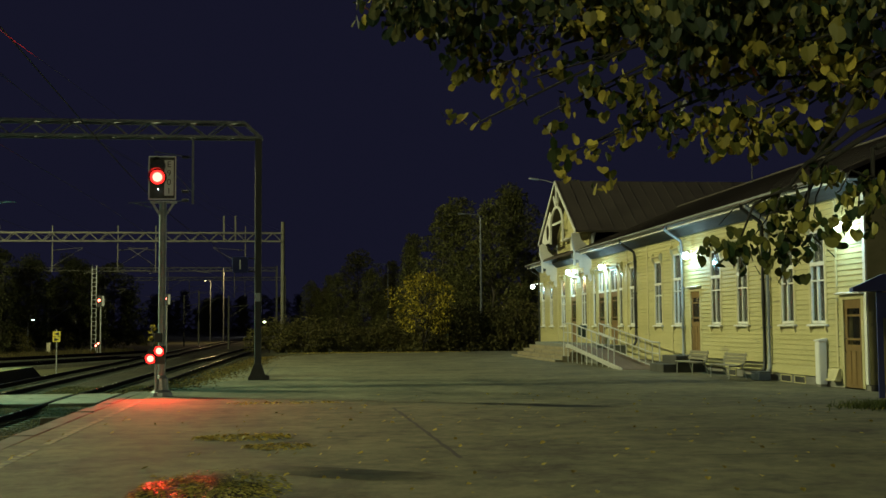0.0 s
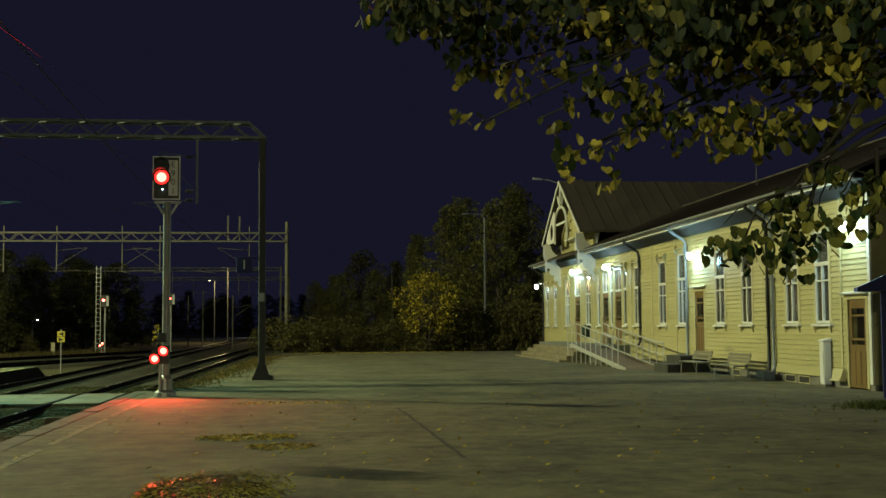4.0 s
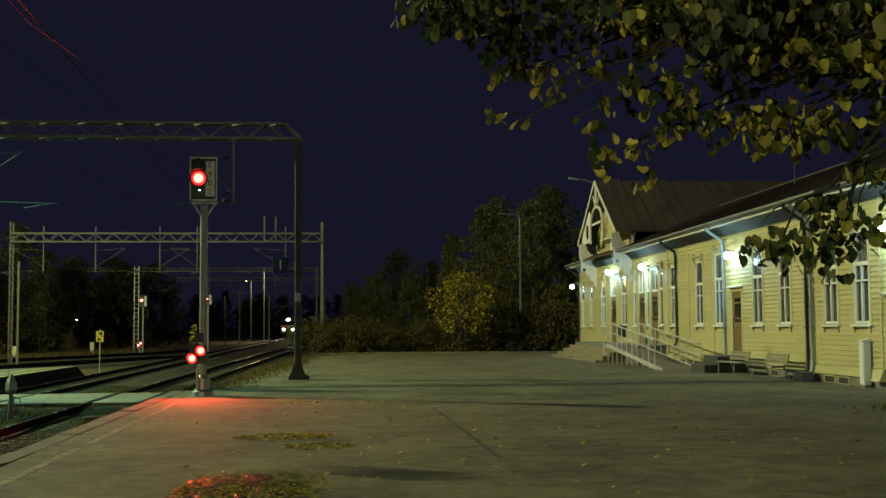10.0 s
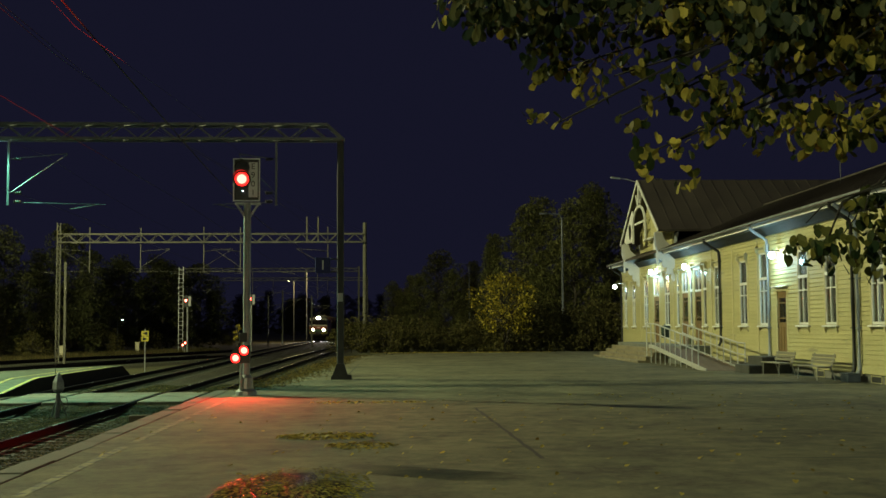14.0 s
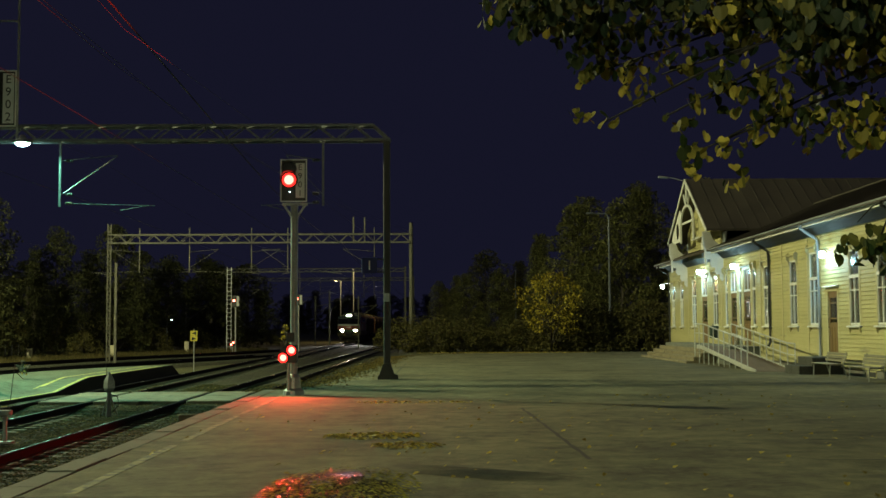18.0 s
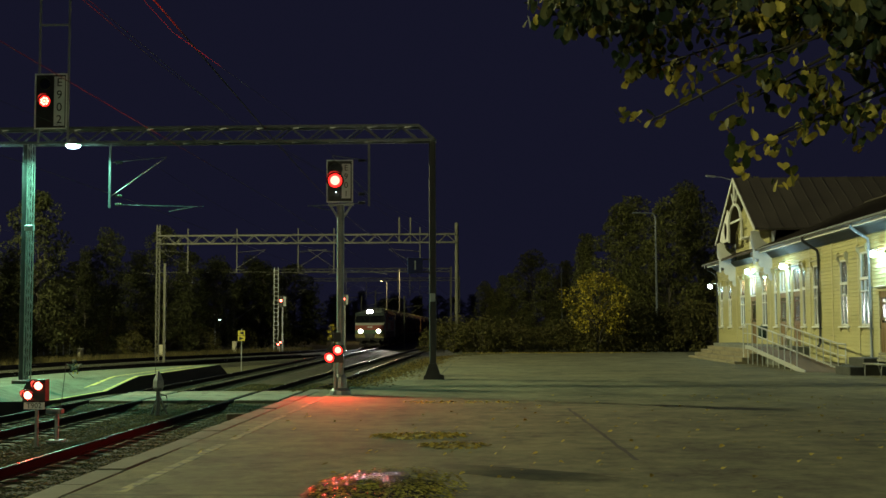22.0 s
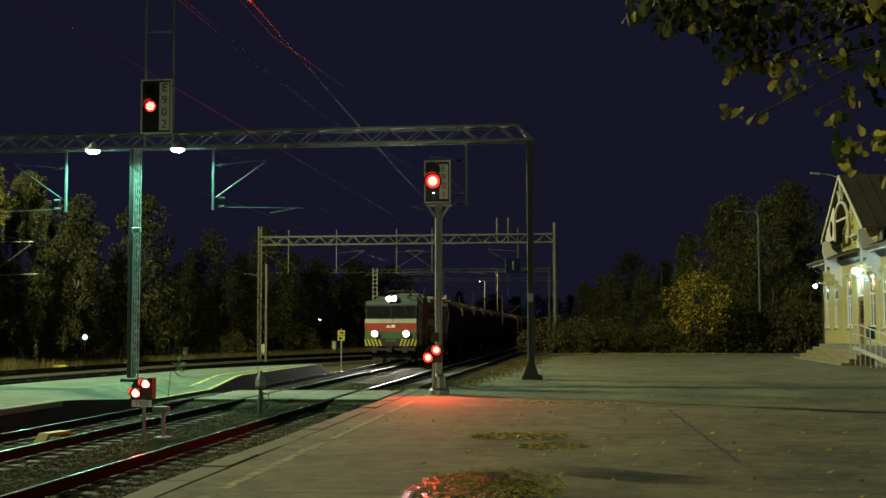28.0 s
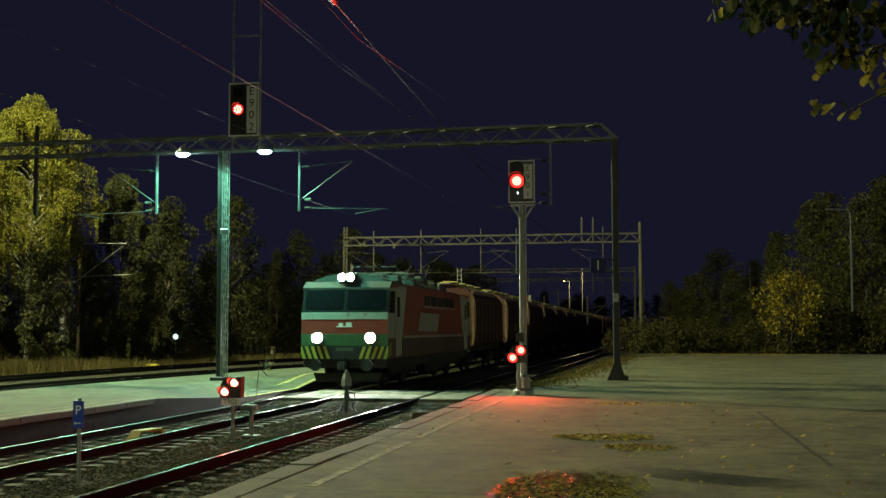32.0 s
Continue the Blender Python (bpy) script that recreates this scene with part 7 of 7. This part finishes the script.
# birches and dark wood beyond the far tracks
tree("birch_tree", "tall birch with hanging yellow-green foliage lit from the yard", (-35.2, 60.5, -0.3), 15.2, 3.6, 56, 1150, 0.115, LEAF_BIRCH, BIRCHBARK, 11, 0.42, 0.17, 1.3)
tree("birch_tree", "second birch with hanging yellow-green foliage beside the line mast", (-38.8, 62.5, -0.3), 14.2, 3.6, 56, 1150, 0.115, LEAF_BIRCH, BIRCHBARK, 12, 0.4, 0.16, 1.3)
tree("birch_tree", "leaning birch with thin lower branches at the edge of the wood", (-32.2, 66.0, -0.3), 11.5, 2.7, 36, 1000, 0.12, LEAF_DARK, BARK, 13, 0.1, 0.1, 1.0)
proto = {}
# the first three are added to darken below the birches' lit tops
WOODS = [(-37.2, 57.5, 7.4, 0), (-33.6, 59.5, 7.0, 2), (-40.5, 59.5, 8.0, 2), (-43, 66, 13, 0), (-46, 74, 12, 1), (-33.5, 76, 11.0, 2), (-31.2, 82, 12.0, 0), (-36.5, 84, 9.5, 1), (-29.2, 92, 10.0, 2), (-26.8, 100, 11.0, 0), (-33, 98, 9, 1), (-25.0, 112, 9.0, 2), (-29, 118, 10, 0), (-24.5, 132, 9.5, 1), (-27.5, 144, 11, 2), (-50, 88, 13, 0), (-44, 100, 12, 1),
         (16.5, 100, 13.0, 0), (19.5, 106, 15.0, 1), (13.2, 104, 13.0, 2), (23, 98, 14.5, 2), (10.6, 112, 10.0, 1), (27, 104, 15, 0), (16, 116, 15.0, 2), (31, 96, 14, 1), (7.5, 122, 8.0, 0), (4.2, 130, 8.0, 2), (3.5, 142, 8.5, 1), (1.5, 152, 8.0, 0), (22.0, 118, 16.5, 0), (36, 104, 15, 2), (12.5, 128, 12.5, 1), (42, 98, 14, 0)]
SHAPES = [("leaf_tree", 3.4, 30, 300, 1.0), ("spruce_tree", 2.4, 34, 230, 0.6), ("leaf_tree", 3.0, 30, 280, 1.0)]
for i, (x, y, h, k) in enumerate(WOODS):
    key = k + 3 if x > 0 else k
    if key not in proto:
        nm, sp, lu, per, na = SHAPES[k]
        proto[key] = tree(nm, ["broad dark leafy tree in the wood by the railway", "dark pointed spruce in the wood by the railway", "dark rounded tree at the edge of the wood"][k], (x, y, -0.4), 12.0, sp, lu, per, 0.26 if k != 1 else 0.22, LEAF_WOOD_LIT if x > 0 else LEAF_DARK, BARK, 30 + key, 0.05, 0.18, 0.0, na)
        proto[key].scale = (h / 12.0,) * 3
    else:
        c = copy_thing(proto[key], pose(x, y, -0.4, 0, 0, (i * 67) % 360))
        q = h / 12.0
        c.scale = (q * random.uniform(0.85, 1.15), q * random.uniform(0.85, 1.15), q)

for i in range(34):
    x, y = -62 + i * 3.4 + random.uniform(-1.5, 1.5), 172 + 18 * math.sin(i * 1.7) + random.uniform(0, 30)
    if -46 < x < -16:
        y += 190
    elif x < 0:
        continue
    k = i % 3
    c = copy_thing(proto[k + 3 if x > 0 else k], pose(x, y, -0.5, 0, 0, (i * 83) % 360))
    q = random.uniform(0.7, 1.1)
    c.scale = (q * 1.2, q * 1.2, q)
for i in range(16):
    c = copy_thing(proto[i % 3], pose(-110 + i * 11 + random.uniform(-2, 2), 660 + 30 * (i % 3), -0.5, 0, 0, (i * 71) % 360))
    c.scale = (3.0, 3.0, random.uniform(1.6, 2.2))
for i in range(24):
    c = copy_thing(proto[(0, 2, 0, 1)[i % 4]], pose(-60 + i * 1.75 + random.uniform(-1, 1), 104 + 9 * (i % 3) + i * 0.9, -0.4, 0, 0, (i * 47) % 360))
    c.scale = (1.15, 1.15, random.uniform(0.55, 0.85))
maple = tree("maple_tree", "small maple with yellow autumn leaves lit by the yard lamps", (8.05, 76.0, -0.05), 5.2, 2.35, 20, 130, 0.19, LEAF_YELLOW, BARK, 5, 0.3, 0.07)

tree("sapling_tree", "slender sapling with yellow leaves between the tracks", (-8.3, 68.0, -0.68), 2.6, 0.3, 7, 40, 0.12, LEAF_YELLOW, BARK, 61, 0.55, 0.02)
tree("sapling_tree", "thin green weed sapling beside the crossing", (-14.0, 40.7, -0.12), 0.55, 0.13, 7, 26, 0.05, LEAF_YELLOW, BARK, 62, 0.3, 0.01)
# bushes along the forecourt's end, and by the far tracks
bush0 = tree("bush", "dark tangled roadside bush at the end of the forecourt", (0.4, 77.5, -0.1), 2.0, 1.7, 14, 170, 0.15, LEAF_BUSH, BARK, 21, 0.12, 0.03)
for i in range(26):
    x = -2.2 + i * 0.95 + random.uniform(-0.3, 0.3)
    q = random.uniform(0.75, 1.1) if x < 6 else random.uniform(1.1, 1.6)
    c = copy_thing(bush0, pose(x, 77.2 + random.uniform(-0.4, 2.6) + (1.5 if 4 < x < 9 else 0), -0.1, 0, 0, random.uniform(0, 360)))
    c.scale = (q, q, q * random.uniform(0.8, 1.15))
for x, y, q in ((-30.5, 74, 0.6), (-33.0, 72, 0.7), (-36, 70, 0.9), (-39, 66, 1.0), (-26.5, 90, 0.8), (-24.0, 104, 0.9), (-23, 116, 0.9), (-42, 64, 1.0), (-20.5, 125, 0.8), (-18, 134, 0.7), (-34.6, 63.2, 0.6), (-37.2, 58.5, 0.8)):
    c = copy_thing(bush0, pose(x, y, -0.4, 0, 0, random.uniform(0, 360)))
    c.scale = (q, q, q)
    tagged(c, "low dark bush in the grass beyond the far tracks")

for i in range(30):
    u = 58 + i * 2.6
    q = random.uniform(0.8, 1.5)
    c = copy_thing(bush0, pose(-41 + i * 0.52 + random.uniform(-1.2, 1.2) - (3 if i % 2 else 0), u, -0.4, 0, 0, random.uniform(0, 360)))
    c.scale = (q, q, q * 1.1)
    tagged(c, "dark undergrowth bush below the trees beyond the far tracks")

# dry grass along the far tracks
rg = np.random.default_rng(12)
v, f = [], []
for i in range(30000):
    u = rg.uniform(42, 118)
    x = TRACKS["fourth"](u) - 2.7 - abs(rg.normal(0, 2.4))
    z = ground_height(x, u) - 0.02
    a, h = rg.uniform(0, 6.28), rg.uniform(0.15, 0.75)
    dx, dy, lx, ly = 0.022 * math.cos(a), 0.022 * math.sin(a), *rg.normal(0, 0.1, 2)
    v += [(x - dx, u - dy, z), (x + dx, u + dy, z), (x + lx, u + ly, z + h)]
    f.append((3 * i, 3 * i + 1, 3 * i + 2))
hay = bpy.data.meshes.new("dry_grass")
hay.from_pydata(v, [], f)
hay.materials.append(leafy("dry_grass_blades", (0.04, 0.036, 0.012), (0.16, 0.13, 0.046)))
tagged(new("dry_grass", hay), "strip of dry yellowish grass beyond the far tracks", "grass", kind="stuff")

# the linden that hangs over the camera's right
lin = thing("linden_tree", "linden tree with yellowing heart-shaped leaves hanging over the forecourt", "tree", (6.2, 5.2, -0.05))
rng = np.random.default_rng(77)
wood, spots, low_spots, top_spots = Shape(), [], [], []
limb(wood, (0, 0, 0), (0.1, 0, 7.5), 0.24, 0.06, 0.1, rng)
# where the hanging twigs end: across, along, up
TIPS = [(0.62, 6.95, 3.5), (0.95, 6.9, 3.36), (1.08, 6.85, 3.14), (1.35, 6.6, 3.3), (1.35, 6.6, 3.05), (0.98, 6.44, 2.74), (1.32, 6.33, 2.76), (1.55, 6.38, 2.86), (1.62, 6.25, 2.62), (1.46, 6.3, 2.55),
        (1.76, 6.12, 2.95), (1.68, 6.55, 3.36), (1.9, 6.12, 2.72), (2.06, 5.88, 2.64), (2.2, 5.68, 2.62), (2.32, 5.55, 2.56), (2.08, 6.05, 3.15), (2.25, 5.5, 2.95), (2.42, 5.2, 2.95), (2.5, 5.35, 2.58), (2.62, 5.1, 2.75)]
for i, tip in enumerate(TIPS):
    c = np.array(tip) - (6.2, 5.2, -0.05)
    root = (0.0, 0.0, 3.6 + 0.12 * (i % 9))
    pts = limb(wood, root, tuple(c), 0.03, 0.005, 0.14, rng)
    few = 0.9 if i < 5 else 0.4 if i < 10 else 1.0
    spots.append(cloud(c, (0.27, 0.3, 0.13), int(56 * few), rng, 0.1))
    for k in (3, 4):
        spots.append(cloud(np.array(pts[k]), (0.36, 0.4, 0.2), int(88 * (0.5 + 0.5 * few)), rng, 0.1))
# single leaves below the mass, and the low branch
for a in ((0.84, 6.47, 2.70), (0.97, 6.45, 2.77), (1.08, 6.42, 2.78), (1.66, 6.25, 2.41), (1.44, 6.28, 2.49), (1.83, 6.18, 2.44)):
    spots.append(np.array([a]) - (6.2, 5.2, -0.05) + rng.normal(0, 0.02, (2, 3)))
for a, b in (((2.62, 5.0, 2.75), (2.34, 5.25, 2.06)), ((2.55, 5.05, 2.5), (2.14, 5.45, 2.02)), ((2.6, 4.95, 2.4), (2.5, 4.95, 2.12)), ((2.5, 5.1, 2.4), (2.3, 5.42, 1.96))):
    a, b = np.array(a) - (6.2, 5.2, -0.05), np.array(b) - (6.2, 5.2, -0.05)
    limb(wood, (0.0, 0.0, 4.0), tuple(a), 0.04, 0.014, 0.06, rng)
    limb(wood, tuple(a), tuple(b), 0.014, 0.005, 0.05, rng)
    for side in (-0.14, 0.12):
        mid_way = a * 0.5 + b * 0.5
        limb(wood, tuple(mid_way), tuple(b + (side, side * 0.6, 0.06)), 0.006, 0.003, 0.03, rng)
    low_spots.append(cloud(b - (0, 0, 0.03), (0.24, 0.22, 0.13), 58, rng, 0.1))
    low_spots.append(cloud(a * 0.35 + b * 0.65, (0.12, 0.12, 0.07), 32, rng, 0.1))
for i in range(60):
    d = rng.normal(size=3)
    d /= np.linalg.norm(d)
    c = np.array((-0.6, 0.1, 5.9)) + d * (3.4, 2.4, 1.5)
    top_spots.append(cloud(c, (0.8, 0.8, 0.5), 60, rng, 0.2))
for i in range(46):
    c = np.array((rng.uniform(1.7, 3.2), rng.uniform(4.7, 6.6), rng.uniform(2.95, 3.75))) - (6.2, 5.2, -0.05)
    top_spots.append(cloud(c, (0.3, 0.3, 0.2), 54, rng, 0.1))
for i in range(30):
    c = np.array((rng.uniform(0.45, 1.9), rng.uniform(6.0, 7.1), rng.uniform(3.3, 3.85))) - (6.2, 5.2, -0.05)
    top_spots.append(cloud(c, (0.26, 0.26, 0.13), 34, rng, 0.1))
part("trunk", wood, LINDEN_BARK, lin, "trunk and limbs", smooth=True)
part("crown", leaf_mesh("crown", bunched(np.concatenate(spots), rng), 0.057, LEAF_LINDEN, ROUND, hang=0.45, seed=7, facing=0.7), LEAF_LINDEN, lin, "hanging heart-shaped leaves")
part("low_branch_leaves", leaf_mesh("low_branch_leaves", np.concatenate(low_spots), 0.044, LEAF_LOW_SHADED, ROUND, hang=0.6, seed=8, facing=0.7), LEAF_LOW_SHADED, lin, "green leaves of the lowest branch, darkened for shade")
part("upper_leaves", leaf_mesh("upper_leaves", bunched(np.concatenate(top_spots), rng, 3, 0.05), 0.062, LEAF_UPPER_SHADED, ROUND, hang=0.7, seed=9, facing=0.7), LEAF_UPPER_SHADED, lin, "green leaves of the upper crown, darkened for shade")

# ---- fallen leaves, puddle and painted shadow band ----
def patch(name, label, centre, rx, ry, z, material, seed, turn=0.0):
    """A flat uneven patch on the asphalt."""
    pts = []
    for i in range(48):
        a = 2 * math.pi * i / 48
        q = 1 + 0.28 * noise.noise((2.2 * math.cos(a), 2.2 * math.sin(a), seed)) + 0.14 * noise.noise((6 * math.cos(a), 6 * math.sin(a), seed + 5))
        x, y = rx * q * math.cos(a), ry * q * math.sin(a)
        pts.append((centre[0] + x * math.cos(turn) - y * math.sin(turn), centre[1] + x * math.sin(turn) + y * math.cos(turn), z))
    return single(name, Shape().add(pts, [tuple(range(48))]), material, label, "patch", kind="structure")


def soft_edge(m, scale, start=0.3, full=1.05):
    """Lets a flat patch fade out unevenly toward its rim."""
    n, l = m.node_tree.nodes, m.node_tree.links
    b = n["Principled BSDF"]
    tc, mp, ball, rough = n.new("ShaderNodeTexCoord"), n.new("ShaderNodeMapping"), n.new("ShaderNodeTexGradient"), n.new("ShaderNodeTexNoise")
    mp.inputs["Location"].default_value, mp.inputs["Scale"].default_value = (-1, -1, 0), (2, 2, 0)
    ball.gradient_type = "SPHERICAL"
    l.new(tc.outputs["Generated"], mp.inputs["Vector"])
    l.new(mp.outputs["Vector"], ball.inputs["Vector"])
    rough.inputs["Scale"].default_value, rough.inputs["Detail"].default_value = scale, 5
    l.new(tc.outputs["Object"], rough.inputs["Vector"])
    add = n.new("ShaderNodeMath")
    add.operation = "MULTIPLY_ADD"
    l.new(rough.outputs["Fac"], add.inputs[0])
    add.inputs[1].default_value = 0.55
    l.new(ball.outputs["Fac"], add.inputs[2])
    cut = n.new("ShaderNodeMapRange")
    cut.inputs["From Min"].default_value, cut.inputs["From Max"].default_value = start, full
    l.new(add.outputs[0], cut.inputs["Value"])
    l.new(cut.outputs["Result"], b.inputs["Alpha"])
    return m


# shadow across the forecourt, put into a dark soft-edged patch
SHADE_BAND = stuff("damp_asphalt", (0.016, 0.026, 0.03), (0.04, 0.055, 0.058), 0.95, grain=120, patch=0.6, bump=0.3, depth=0.004)
WET = stuff("wet_asphalt", (0.008, 0.008, 0.008), (0.018, 0.017, 0.016), 0.24, grain=45, patch=2, bump=0.9, depth=0.02)
SHADE_BAND.node_tree.nodes["Principled BSDF"].inputs["Specular IOR Level"].default_value = 0.05
soft_edge(SHADE_BAND, 1.5, 0.25, 1.6)
soft_edge(WET, 3.0, 0.25, 0.5)
patch("puddle", "shallow dark puddle full of fallen leaves", (-1.02, 11.6), 0.68, 1.4, 0.005, WET, 3)
patch("damp_patch", "dark painted shadow band across the asphalt", (0.55, 12.85), 1.6, 0.42, 0.009, SHADE_BAND, 9, -0.6)


def litter(label, centre, rx, ry, n, seed, size=0.06, material=None, flat=0.6):
    r = np.random.default_rng(seed)
    a, q = r.uniform(0, 2 * np.pi, n), r.random(n) ** 0.6
    p = np.stack([centre[0] + rx * q * np.cos(a), centre[1] + ry * q * np.sin(a), 0.012 + 0.02 * r.random(n)], -1)
    return tagged(new("fallen_leaves", leaf_mesh("fallen_leaves", p, size, material or LITTER, HEART, flat=flat, seed=seed)), label, "fallen leaves", kind="stuff")


litter("wet yellow fallen leaves matted in a puddle", (-0.86, 11.8), 0.76, 1.62, 1500, 1, 0.042, LEAF_WET, 0.86)
litter("thin drift of yellow fallen leaves on the asphalt", (-0.82, 17.3), 0.72, 0.5, 300, 2)
litter("small drift of yellow fallen leaves on the asphalt", (-0.28, 15.9), 0.5, 0.4, 170, 3)
litter("brown fallen leaves drifted along the far edge of the forecourt", (5.0, 73.6), 6.0, 1.4, 900, 14, 0.09)
litter("fallen leaves along the asphalt joint", (-0.3, 25.0), 1.2, 0.3, 120, 4)
litter("single fallen leaves scattered over the forecourt", (5.5, 17.0), 9.5, 11.0, 420, 6)
litter("fallen leaves on the grass corner by the notice board", (11.4, 21.3), 1.2, 0.8, 200, 8)

# grass by the house corner
r = np.random.default_rng(5)
blades = np.stack([r.normal(11.4, 0.5, 2600), r.normal(21.1, 0.35, 2600), np.full(2600, 0.01)], -1)
gr = bpy.data.meshes.new("grass")
v, f = [], []
for i, (x, y, z) in enumerate(blades):
    a, h = r.uniform(0, 6.28), r.uniform(0.05, 0.17)
    dx, dy = 0.012 * math.cos(a), 0.012 * math.sin(a)
    lx, ly = r.normal(0, 0.06, 2)
    v += [(x - dx, y - dy, z), (x + dx, y + dy, z), (x + lx, y + ly, z + h)]
    f.append((3 * i, 3 * i + 1, 3 * i + 2))
gr.from_pydata(v, [], f)
GRASS = leafy("grass_blades", (0.03, 0.05, 0.012), (0.13, 0.15, 0.035))
gr.materials.append(GRASS)
tagged(new("grass", gr), "tuft of rough grass at the house corner", "grass", kind="stuff")


def motions():
    """The train comes in along the second track."""
    line = TRACKS["second"]
    walk(loco, [(t, pose(line(d), d, RAIL_Z)) for t, d in RUN])
    for i, w in enumerate(wagons):
        walk(w, [(t, pose(line(d + 17.6 + 13.0 * i), d + 17.6 + 13.0 * i, RAIL_Z)) for t, d in RUN])


motions()
